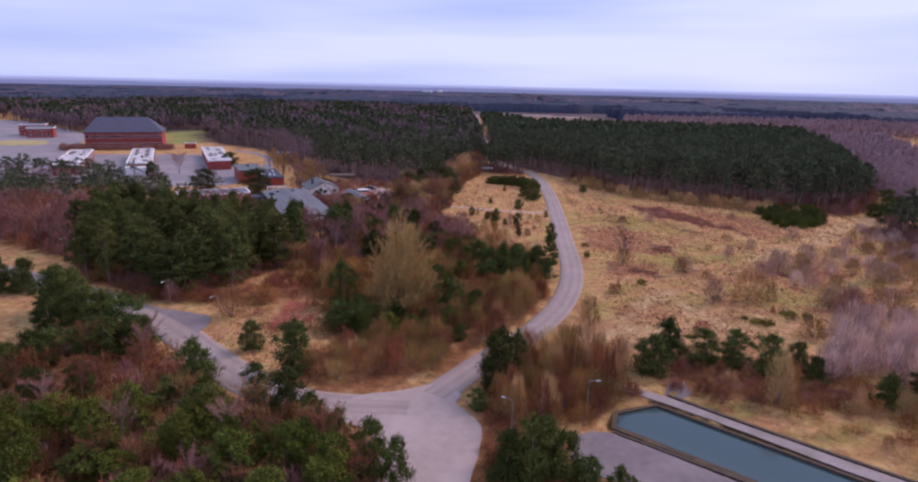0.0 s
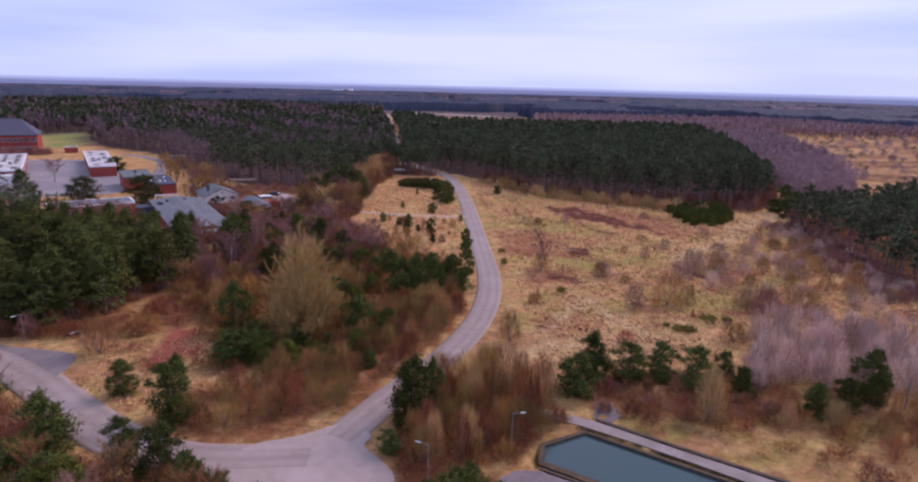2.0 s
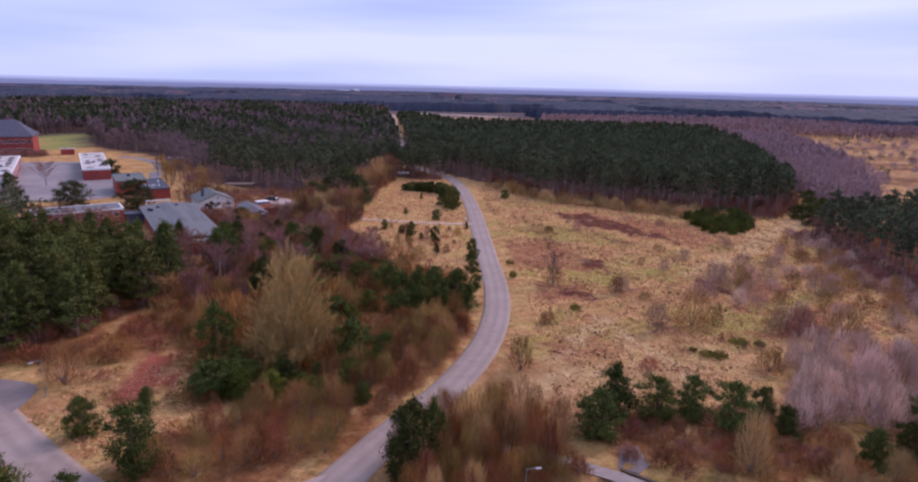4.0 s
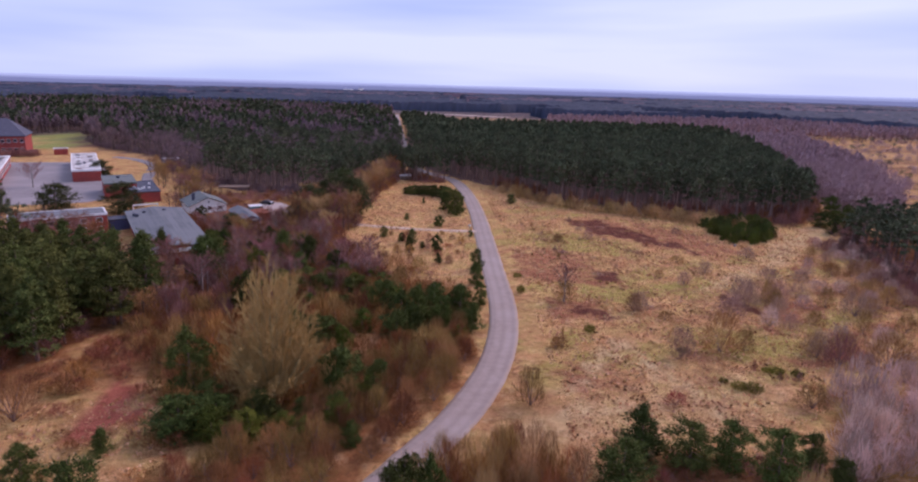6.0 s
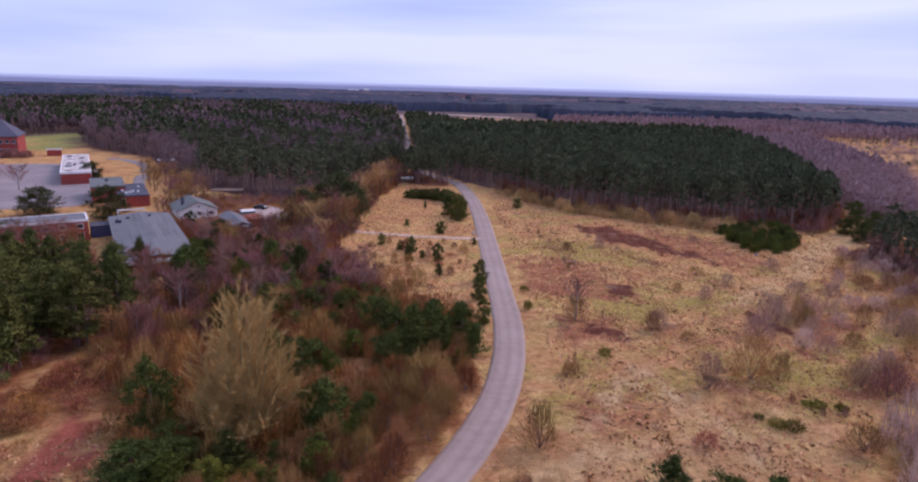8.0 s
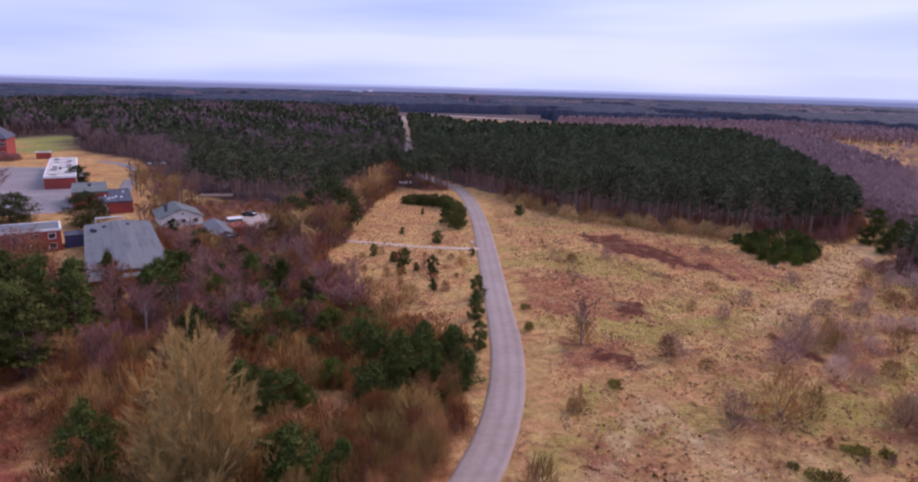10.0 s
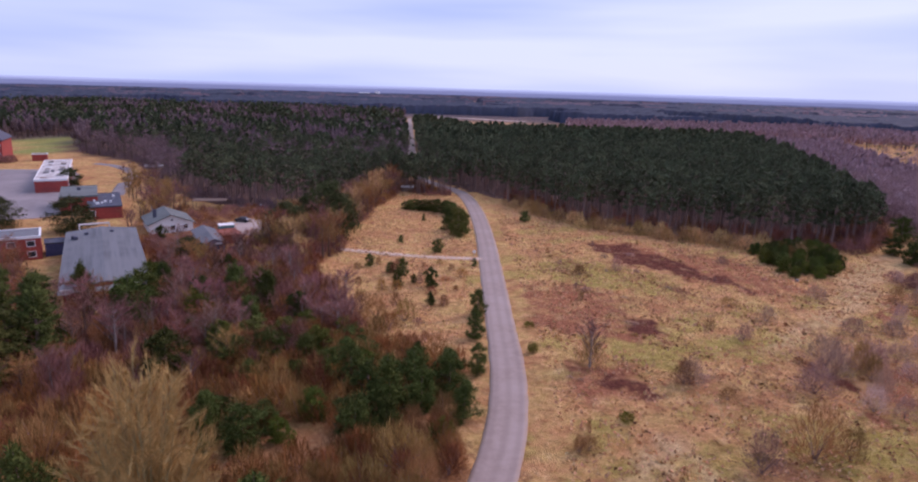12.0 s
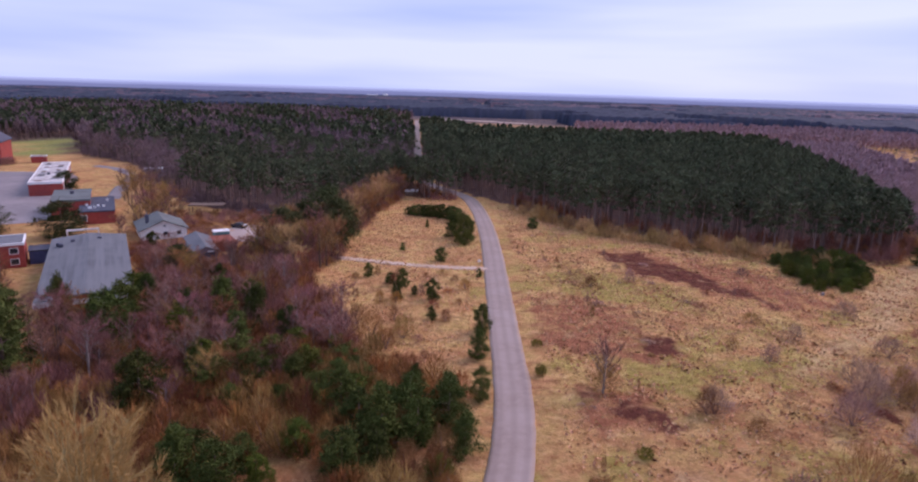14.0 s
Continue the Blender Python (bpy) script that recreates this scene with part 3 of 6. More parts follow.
HEATH = [(204, 258), (238, 310), (276, 386), (306, 454), (350, 542), (560, 570), (720, 560), (560, 300), (260, 226)]
VERGE = [(-33, 79.5), (-27, 77.6), (-18, 76.9), (-8.5, 81.6), (-3, 90), (3, 99), (9, 110), (7, 112), (-8, 92), (-30, 86)]
BASIN_SCRUB = [(3.4, 80.6), (10.4, 84.2), (16.9, 79.8), (18.5, 78.5), (14.6, 74.4), (12.2, 72), (10.5, 69.2), (5.8, 69.2), (1.2, 72.9)]
ISLAND = [(-4, 71.5), (-2.4, 68.2), (-3.2, 62), (-4.2, 57.6), (-4.8, 40), (13.8, 40), (13.2, 55.3), (9, 59), (6.5, 62), (7.6, 67.2), (3, 69)]
GROVE = [(-1, 301), (9, 290), (20.5, 287), (21.5, 295), (14.5, 308), (8.5, 324), (4, 318)]
BASIN_ROW = [(22, 80), (30, 76), (44, 74), (52, 80), (48, 86), (36, 90), (24, 90)]
CLAY = [(-37.6, 98.8), (-39, 106), (-38.5, 111.5), (-34.5, 112.5), (-32.3, 106), (-32, 101), (-34.6, 97)]
CLEARING = [(-74, 113), (-56, 108), (-48, 111), (-41, 113), (-34, 118), (-34, 127), (-43, 132), (-47, 118)]
BRIDLE = [(-46, 112), (-39, 112), (-33, 113), (-30, 118), (-36, 128), (-44, 130)]
# dark burnt heather; the fourth and last patches paint shade at bushes' feet
BURNS_AND_SHADE = [[(53.6, 217.4), (61.1, 215.7), (67.9, 203.1), (72.5, 189.3), (77.9, 177.7), (74.1, 176.5), (68.8, 185.1), (61.4, 191.4), (55.6, 199.5), (53.2, 206.1)], [(43, 161), (49.3, 161), (49.8, 155.9), (43.7, 153.2), (40.9, 155.9)], [(32.2, 137.9), (36, 139.8), (36.8, 136.2), (33.5, 134)], [(63.4, 139.4), (67.0, 140.5), (69.1, 135.2), (66.8, 132.9), (63.6, 135.4)], [(33.8, 139.1), (36.9, 140.1), (38.7, 135.5), (34.9, 133.9), (33.1, 135.5)], [(28.1, 143.2), (31.0, 143.6), (32.9, 142.7), (32.2, 141.1), (28.0, 141.0)]]
GREY_HEATHER = [[(53.0, 177.5), (60.5, 181.8), (65.7, 174.2), (64.7, 169.6), (57.6, 168.9)], [(56.6, 167.1), (61.2, 166.0), (61.0, 161.9), (55.8, 161.9)], [(67.3, 161.8), (73.2, 165.9), (72.2, 160.1), (66.5, 157.1)], [(37.8, 197.8), (43.2, 201.7), (47.2, 195.2), (41.7, 187.6), (36.6, 189.0)], [(42.1, 117.6), (47.9, 120.1), (54.5, 118.5), (53.7, 116.3), (44.9, 115.0)]]
RUST = [[(54, 219), (65, 217), (87, 200), (89, 185.5), (90.8, 176.7), (81, 173), (72, 175), (62, 189), (53, 198)], [(30.4, 183.2), (38.4, 180.8), (47, 176.2), (45, 162), (50, 154), (36, 150), (25.4, 156.8), (26.1, 171.6)], [(27, 146), (38, 142), (40, 133), (30, 130), (24, 136)], [(20, 112), (30, 118), (34, 108), (24, 100)]]
MOSSY = [[(33.9, 197), (46.6, 202.5), (60, 188), (62.6, 179), (55, 172), (46.6, 177), (35, 183)], [(34.7, 148), (42, 152), (51, 153.5), (61, 155), (70, 155), (80, 162), (74, 155), (60, 142), (52, 145), (42, 139.5), (35, 141)], [(48, 128), (64, 126), (70, 116), (56, 112), (44, 118)]]
CAMPUS = [(-112, 234), (-94, 242), (-96, 262), (-110, 284), (-132, 336), (-150, 340), (-214, 326), (-224, 345), (-242, 390), (-275, 452), (-430, 590), (-470, 470), (-340, 300), (-330, 262), (-190, 236), (-140, 238)]


CLEAR = [(-7.0, 122.5, 4.4), (-13.0, 120.5, 3.0), (9.5, 124.5, 3.6), (12.7, 129.5, 2.4), (-36, 103, 4.5), (-36.5, 108.5, 4.0), (-30.5, 104, 2.5), (-31, 93, 4), (-57.5, 225, 8.5), (-43, 210, 8), (-38, 203, 4), (-41, 224, 4.5), (-39, 216, 5.5), (-38, 233, 9), (-56, 258, 6), (-68, 214, 5), (-55, 182, 10), (-62, 196, 10), (-50, 172, 9), (-85, 197, 9), (-70, 203, 6), (-84, 250, 12), (-90, 258, 12)]


# ---------------- ground ----------------
def sheet_axis(a, b, lo, hi, step):
    inner = np.arange(lo, hi + step, step)
    left, right = [lo], [hi]
    while left[-1] > a:
        left.append(max(a, left[-1] - max(step, 0.16 * (lo - left[-1]) + step)))
    while right[-1] < b:
        right.append(min(b, right[-1] + max(step, 0.16 * (right[-1] - hi) + step)))
    return np.array(sorted(set(np.round(left + list(inner) + right, 3))))


def ground_sheet():
    xs, ys = sheet_axis(-4850, 4850, -110, 130, 1.4), sheet_axis(-4850, 4850, 50, 300, 1.4)
    X, Y = np.meshgrid(xs, ys)
    Z = np.zeros_like(X)
    jx, jy = X + swirl(X, Y, 9, 1.6, 1), Y + swirl(X, Y, 9, 1.6, 2)
    zone, zone_b = np.zeros((*X.shape, 4)), np.zeros((*X.shape, 4))
    for poly, amount in ((WEST_WOOD, 0.95), (FAR_WEST, 0.8), (HALL_SCRUB, 0.9), (HALL_FRONT, 0.9), (WEST_BARE, 0.85), (SETTLEMENT, 0.55), (MID_SCRUB, 0.85), (BROWN_THICKET, 0.85), (EAST_THICKET, 0.92), (FRONT_WOOD, 0.8),
                         (EAST_WOOD, 0.9), (PLANTATION, 0.95), (NORTH_WOOD, 0.95), (PURPLE_WOOD, 0.3), (BIRCH_THICKET, 0.5), (FIELD_EDGE, 0.6), (VERGE, 0.75), (CLEARING, 0.75), (BRIDLE, 0.5), (BASIN_SCRUB, 0.9), (ISLAND, 0.9), (GROVE, 0.95), (BASIN_ROW, 0.8)):
        zone[..., 0] = np.maximum(zone[..., 0], inside(poly, jx, jy) * amount)
    for cx, cy, r in CLEAR[:4]:
        zone[..., 0] *= np.clip((np.hypot(X - cx, Y - cy) - r * 0.6) / r, 0, 1)
    field = (X > 16) & (X < 125) & (Y > 60) & (Y < 245)
    wx, wy = X + swirl(X, Y, 11, 2.4, 31), Y + swirl(X, Y, 11, 2.4, 32)

    def soft(poly, width):
        """1 within, fading to 0 past the rim."""
        P, best = np.stack([wx, wy], -1), np.full(X.shape, 1e9)
        for a, c in zip(poly, poly[1:] + poly[:1]):
            a, c = np.array(a, float), np.array(c, float)
            f = np.clip(((P - a) @ (c - a)) / ((c - a) @ (c - a)), 0, 1)
            best = np.minimum(best, np.linalg.norm(P - a - f[..., None] * (c - a), axis=-1))
        return np.clip(0.55 + np.where(inside(poly, wx, wy), best, -best) / width, 0, 1)

    zone[..., 1] = np.clip(swirl(X, Y, 26, 0.6, 5) + 0.25, 0, 0.62) * field
    for patch in MOSSY:
        zone[..., 1] = np.maximum(zone[..., 1], soft(patch, 7) * 0.8)
    for patch in BURNS_AND_SHADE:
        zone[..., 2] = np.maximum(zone[..., 2], soft(patch, 4.0) * 1.1)
    for patch in GREY_HEATHER:
        zone[..., 2] = np.maximum(zone[..., 2], soft(patch, 5.0) * 0.62)
    zone_b[..., 3] = np.clip(swirl(X, Y, 15, 0.75, 8) + 0.05, 0, 0.55) * field
    for patch in RUST:
        zone_b[..., 3] = np.maximum(zone_b[..., 3], soft(patch, 9) * (0.85 + swirl(X, Y, 7, 0.3, 40)))
    zone[..., 2] = np.maximum(zone[..., 2], np.clip(swirl(X, Y, 9, 0.9, 18) - 0.35, 0, 0.55) * field)
    zone[..., 2] = np.maximum(zone[..., 2], np.clip(swirl(X, Y, 12, 1.0, 9) - 0.1, 0, 0.6) * inside(EAST_SCRUB, jx, jy))
    zone_b[..., 3] = np.maximum(zone_b[..., 3], np.clip(swirl(X, Y, 20, 0.8, 14) + 0.3, 0, 0.9) * inside(EAST_SCRUB, jx, jy))
    zone[..., 2] = np.maximum(zone[..., 2], np.clip(swirl(X, Y, 40, 0.5, 13) + 0.62, 0.35, 0.9) * inside(HEATH, X, Y))
    zone_b[..., 3] = np.maximum(zone_b[..., 3], np.clip(swirl(X, Y, 55, 0.5, 15) + 0.4, 0.1, 0.7) * inside(HEATH, X, Y))
    zone_b[..., 1] = np.maximum(zone_b[..., 1], 0.12 * inside(HEATH, X, Y))
    zone_b[..., 0] = inside(CLAY, jx, jy) * 1.0
    # worn tracks over the field
    for (x0, y0), (x1, y1), w in (((36, 123), (36.2, 116.3), 1.3), ((36.2, 116.3), (38.5, 107.3), 1.3), ((38.5, 107.3), (40.2, 98), 1.3), ((15.3, 96.4), (19.5, 98.8), 2.0), ((19.5, 98.8), (25.4, 100.8), 2.0), ((25.4, 100.8), (30.6, 102.3), 2.0), ((36, 123), (28.9, 113.7), 1.2), ((28.9, 113.7), (21.6, 102.2), 1.2), ((21.6, 102.2), (19.9, 98.8), 1.2), ((19, 97), (48, 104), 7.0), ((128.5, 203), (104.6, 184.4), 5.0), ((104.6, 184.4), (90.8, 167.8), 3.6), ((90.8, 167.8), (72.7, 155), 2.6), ((72.7, 155), (62.4, 147.5), 1.8)):
        dx, dy = x1 - x0, y1 - y0
        f = np.clip(((jx - x0) * dx + (jy - y0) * dy) / (dx * dx + dy * dy), 0, 1)
        d = np.hypot(jx - x0 - f * dx, jy - y0 - f * dy)
        zone_b[..., 1] = np.maximum(zone_b[..., 1], np.clip(1.3 - d / w, 0, 1) * ((0.8 if w < 1.7 else 0.3 if w > 6 else 0.7) + swirl(X, Y, 5, 0.22, 41)))
    zone_b[..., 2] = inside([(-200, 396), (-172, 400), (-184, 440), (-212, 498), (-238, 484)], jx, jy) * 1.0
    far = np.hypot(X, Y - 40)
    patch = np.clip(swirl(X, Y, 900, 1.3, 11) + swirl(X, Y, 260, 0.6, 12) + 0.75, 0, 1)
    zone[..., 3] = np.clip((far - 640) / 200, 0, 1) * patch
    zone[..., 3][inside(HEATH, X, Y)] = 0
    zone[..., 3] = np.maximum(zone[..., 3], 0.75 * (inside(PLANTATION, jx, jy) | inside(NORTH_WOOD, jx, jy)))
    Z += swirl(X, Y, 14, 0.12, 3) * (far < 400) + swirl(X, Y, 5, 0.06, 4) * (far < 300)
    flat = inside(CAMPUS, X, Y)
    Z[flat] = -0.03
    for cx, cy, w in ROAD_AXIS:
        near = np.hypot(X - cx, Y - cy) < w
        Z[near] = np.minimum(Z[near], -0.05)
    for poly in PAVED:
        Z[inside(poly, X, Y)] = -0.06
    Z[inside(BASIN_PIT, X, Y)] = -1.3
    ny, nx = X.shape
    idx = np.arange(nx * ny).reshape(ny, nx)
    quads = np.stack([idx[:-1, :-1], idx[:-1, 1:], idx[1:, 1:], idx[1:, :-1]], -1).reshape(-1, 4)
    me = np_mesh("ground", np.stack([X, Y, Z], -1).reshape(-1, 3), quads, [soil])
    me.attributes.new("zone", "FLOAT_COLOR", "POINT").data.foreach_set("color", zone.astype(np.float32).ravel())
    me.attributes.new("zone_b", "FLOAT_COLOR", "POINT").data.foreach_set("color", zone_b.astype(np.float32).ravel())
    return tagged(new("ground", me), "tan dry grass heath with moss, heather and leaf litter", "ground", kind="structure")


def curve_through(pts, step=1.5):
    """A smooth line through points."""
    P = [np.array(q, float) for q in pts]
    P = [2 * P[0] - P[1]] + P + [2 * P[-1] - P[-2]]
    out = []
    for i in range(1, len(P) - 2):
        k = max(2, int(np.linalg.norm(P[i + 1] - P[i]) / step))
        for s in range(k):
            t = s / k
            out.append(0.5 * (2 * P[i] + (P[i + 1] - P[i - 1]) * t + (2 * P[i - 1] - 5 * P[i] + 4 * P[i + 1] - P[i + 2]) * t * t + (3 * P[i] - P[i - 1] - 3 * P[i + 1] + P[i + 2]) * t ** 3))
    out.append(P[-2])
    return np.array(out)


def ribbon(name, pts, width, z, material, label, thick=0.12, ragged=0.0, seed=0):
    """A paved strip with thickness along a smooth line."""
    rng = np.random.default_rng(seed)
    C = curve_through(pts)
    d = np.gradient(C, axis=0)
    d /= np.linalg.norm(d, axis=1)[:, None]
    nrm = np.stack([d[:, 1], -d[:, 0]], 1)
    cols = np.linspace(-0.5, 0.5, 9)
    bm, rows = bmesh.new(), []
    for q, s in zip(C, nrm):
        edge = 1 + rng.normal(0, ragged)
        rows.append([bm.verts.new((*(q + s * c * width * (edge if abs(c) == 0.5 else 1)), z + 0.03 * (1 - 4 * c * c))) for c in cols])
    for a, b in zip(rows, rows[1:]):
        for i in range(8):
            bm.faces.new((a[i], b[i], b[i + 1], a[i + 1]))
        for i, flip in ((0, 0), (8, 1)):
            lo = [bm.verts.new((*v.co.xy, z - thick)) for v in (a[i], b[i])]
            f = (a[i], lo[0], lo[1], b[i])
            bm.faces.new(f if not flip else f[::-1])
    bmesh.ops.recalc_face_normals(bm, faces=bm.faces)
    bm.verts.index_update()
    wear = np.full(len(bm.verts), 0.5, np.float32)
    for row in rows:
        for v, c in zip(row, cols):
            wear[v.index] = c
    me = bpy.data.meshes.new(name)
    bm.to_mesh(me)
    me.materials.append(material)
    me.shade_smooth()
    me.attributes.new("across", "FLOAT", "POINT").data.foreach_set("value", wear)
    return tagged(new(name, me), label, name.split("_")[0], kind="structure")


def rounded(poly, times=2):
    """The polygon with its corners cut round."""
    for _ in range(times):
        poly = [(a[0] * s + c[0] * (1 - s), a[1] * s + c[1] * (1 - s)) for a, c in zip(poly, poly[1:] + poly[:1]) for s in (0.8, 0.2)]
    return poly


def slab(name, poly, z, material, label, thick=0.12):
    bm = bmesh.new()
    f = bm.faces.new([bm.verts.new((x, y, z)) for x, y in poly])
    if f.normal.z < 0 or f.calc_area() and (f.normal_update() or f.normal.z < 0):
        f.normal_flip()
    made = bmesh.ops.extrude_face_region(bm, geom=[f])
    for v in [g for g in made["geom"] if isinstance(g, bmesh.types.BMVert)]:
        v.co.z -= thick
    bmesh.ops.recalc_face_normals(bm, faces=bm.faces)
    me = bpy.data.meshes.new(name)
    bm.to_mesh(me)
    me.materials.append(material)
    return tagged(new(name, me), label, name.split("_")[0], kind="structure")


MAIN_ROAD = [(-9, 76), (-4.2, 83.5), (1.0, 91.3), (5.6, 97.8), (10.2, 106.2), (14.0, 115.4), (17.2, 126.9), (19.5, 141.4), (21.1, 161), (23.5, 191), (25.8, 222), (27.0, 249), (27.0, 275), (25, 296), (18, 313), (11, 332), (8, 362), (7.6, 403), (7.5, 476), (7.2, 643), (7, 860)]
WEST_ROAD = [(-12, 72.5), (-24, 73.2), (-33, 77.5), (-41, 84.5), (-52, 95.5), (-63, 104), (-79, 113.5), (-112, 130), (-165, 158)]
JUNCTION = [(-19, 75.7), (-13.7, 76.8), (-8.4, 79.8), (-5.0, 76.5), (-6.3, 74.2), (-4.4, 71.6), (-2.6, 68.4), (-3.4, 62), (-4.4, 57.6), (-5, 45), (-5.4, 34), (-15, 34), (-13.5, 60), (-16, 67), (-22, 70)]
EAST_LOT = [(6.8, 62.2), (8, 66.8), (10.2, 68.1), (12.5, 67.8), (16.2, 65.0), (24.0, 58.6), (44, 40.3), (40, 34), (14.5, 34), (13.6, 55.5), (9.4, 59.2)]
WEST_LOT = [(-67, 109.5), (-60.5, 106), (-51, 103.4), (-48.2, 101.8), (-47.6, 97.5), (-48.3, 93.2), (-56, 98.5)]
BASIN = [(13.3, 69.6), (14.4, 72.6), (20.0, 74.9), (29.2, 66.8), (52, 46.6), (46, 41.0), (25.0, 59.7)]
BASIN_RIM = [(12.8, 69.0), (13.9, 73.0), (20.05, 75.3), (29.45, 67.1), (52.4, 46.8), (45.6, 40.4), (24.6, 59.2)]
BASIN_PIT = [(12.6, 69.6), (14, 73.4), (20, 75.8), (54, 47), (45.6, 40.2)]
BASIN_PATH = [(9.5, 84), (17.3, 80.3), (22, 77.2), (24.9, 74.6), (29.5, 70.3), (33.4, 67), (38, 62.9), (56, 47.6), (54.6, 46.5), (36.5, 61.4), (30.2, 67.5), (25, 72.2), (20.3, 76.1), (16.6, 78.6), (9, 82.6)]
PAVED = [JUNCTION, EAST_LOT, WEST_LOT, [(8, 85), (17.5, 82), (30.5, 71.5), (57.5, 48.5), (53, 45.5), (19, 75), (8, 81.5)]]
DRIVE = [(24, 200.6), (20, 200.9), (10, 202), (2.7, 204.1), (-8.1, 207.6), (-20, 212), (-34, 222), (-42, 232)]
ROAD_AXIS = [(x, y, 3.4) for x, y in curve_through(MAIN_ROAD, 2.0)] + [(x, y, 4.0) for x, y in curve_through(WEST_ROAD, 2.0)] + [(x, y, 2.0) for x, y in curve_through(DRIVE, 1.5)]
ground_sheet()
ribbon("road_main", MAIN_ROAD, 5.0, 0.03, road_wear, "worn pale grey asphalt road without markings", ragged=0.02)
ribbon("road_west", WEST_ROAD, 6.2, 0.025, road_wear, "worn grey asphalt road through the woods", ragged=0.02)
ribbon("road_drive", DRIVE, 2.5, 0.02, sand_track, "narrow pale track across the dry grass", ragged=0.06)
slab("road_junction", rounded(JUNCTION), 0.045, asphalt, "wide worn asphalt junction")
slab("pavement_lot", EAST_LOT, 0.04, dark_asphalt, "grey asphalt lot beside the water basin")
slab("pavement_side", rounded(WEST_LOT, 1), 0.04, dark_asphalt, "dark patched asphalt lay-by")
slab("pavement_campus", rounded(CAMPUS, 1), 0.03, pale_asphalt, "grey asphalt yard between the low sheds")
ribbon("road_yard", [(-138, 362), (-124, 352), (-109, 331), (-101, 303), (-93, 278)], 4.5, 0.034, pale_asphalt, "grey asphalt lane curving past the sheds")

slab("pavement_green", rounded([(-272, 358), (-252, 368), (-266, 396), (-294, 388)]), 0.06, lawn_mat, "strip of rough lawn in the yard")
ribbon("road_far", [(318, 650), (365, 622), (430, 598), (520, 580)], 5.0, 0.03, concrete, "pale far track past the heath")


# ---------------- water basin, kerbs, lamps ----------------
def strip_box(name, a, b, w, z0, z1, material, label, category, parent=None):
    """A straight kerb or rail from a to b."""
    a, b = Vector(a), Vector(b)
    bm = box(0, (b - a).length, -w / 2, w / 2, z0, z1, bevel=0.02)
    m = Matrix.Translation((*a, 0)) @ Matrix.Rotation(math.atan2(b.y - a.y, b.x - a.x), 4, "Z")
    ob = part(name, bm, material, parent)
    ob.matrix_world = m
    return tagged(ob, label, category, kind="structure")


bank_mat = surface("bank_grass", (0.045, 0.031, 0.016), (0.095, 0.062, 0.032), 1.4, 0.95, ((0.14, 0.09, 0.04), 0.4))
slab("water_basin", BASIN, -0.25, water, "still blue-green water in a long concrete basin", 0.9)
for i, (a, b) in enumerate(zip(BASIN, BASIN[1:] + BASIN[:1])):
    strip_box("kerb_basin", a, b, 0.2, -1.2, 0.05, kerb_mat, "dark mossy concrete rim of the basin", "kerb")
for a, b, far_b, far_a in zip(BASIN, BASIN[1:] + BASIN[:1], BASIN_RIM[1:] + BASIN_RIM[:1], BASIN_RIM):
    slab("ground_bank", [a, b, far_b, far_a], 0.03, bank_mat, "narrow grassy bank round the basin", 0.2)
slab("pavement_path", BASIN_PATH, 0.05, concrete, "narrow worn concrete path along the basin")
for a, b in zip([(22.2, 77.6), (29.8, 70.7), (38.3, 63.3)], [(29.8, 70.7), (38.3, 63.3), (56.3, 48.0)]):
    strip_box("kerb_path", a, b, 0.45, -0.1, 0.2, kerb_mat, "dark overgrown kerb of the path", "kerb")
for a, b in zip([(12.7, 68.1), (24.4, 58.9)], [(24.4, 58.9), (44.3, 40.7)]):
    strip_box("kerb_lot", a, b, 0.35, -0.1, 0.18, kerb_mat, "dark overgrown kerb of the lot", "kerb")
slab("pavement_patch", [(23.6, 81.6), (25.8, 82), (25.6, 78), (24, 76.8), (22, 77.9)], 0.06, dark_asphalt, "wet grey paved patch beside the path")


def street_lamp(height, arm):
    root = new("street_lamp")
    V, F = tube([(0, 0, 0), (0, 0, height * 0.6), (0, 0, height)], [0.05, 0.036, 0.028], 8)
    pole = new("pole", np_mesh("pole", V, F, [steel]))
    pole.parent = root
    V, F = tube([(0, 0, height), (arm * 0.4, 0, height + 0.06), (arm, 0, height + 0.08)], [0.045, 0.04, 0.035], 6)
    a = new("arm", np_mesh("arm", V, F, [steel]))
    a.parent = root
    part("lamp_head", box(arm - 0.1, arm + 0.45, -0.08, 0.08, height + 0.01, height + 0.13, bevel=0.03), lamp_grey, root, "pale lamp head")
    return tagged(root, "grey steel street lamp with a pale head on a short arm", "street lamp", "street lamps")


lamp = template(street_lamp(5.0, 1.0))
for x, y, turn in ((10.2, 71.2, 0), (0.5, 65.8, 150), (-57.5, 106.0, -120), (-46.0, 98.8, -130), (-93.0, 134, -125)):
    copy_thing(lamp, pose(x, y, 0, 0, 0, turn))


# ---------------- buildings ----------------
TURN = 24.9


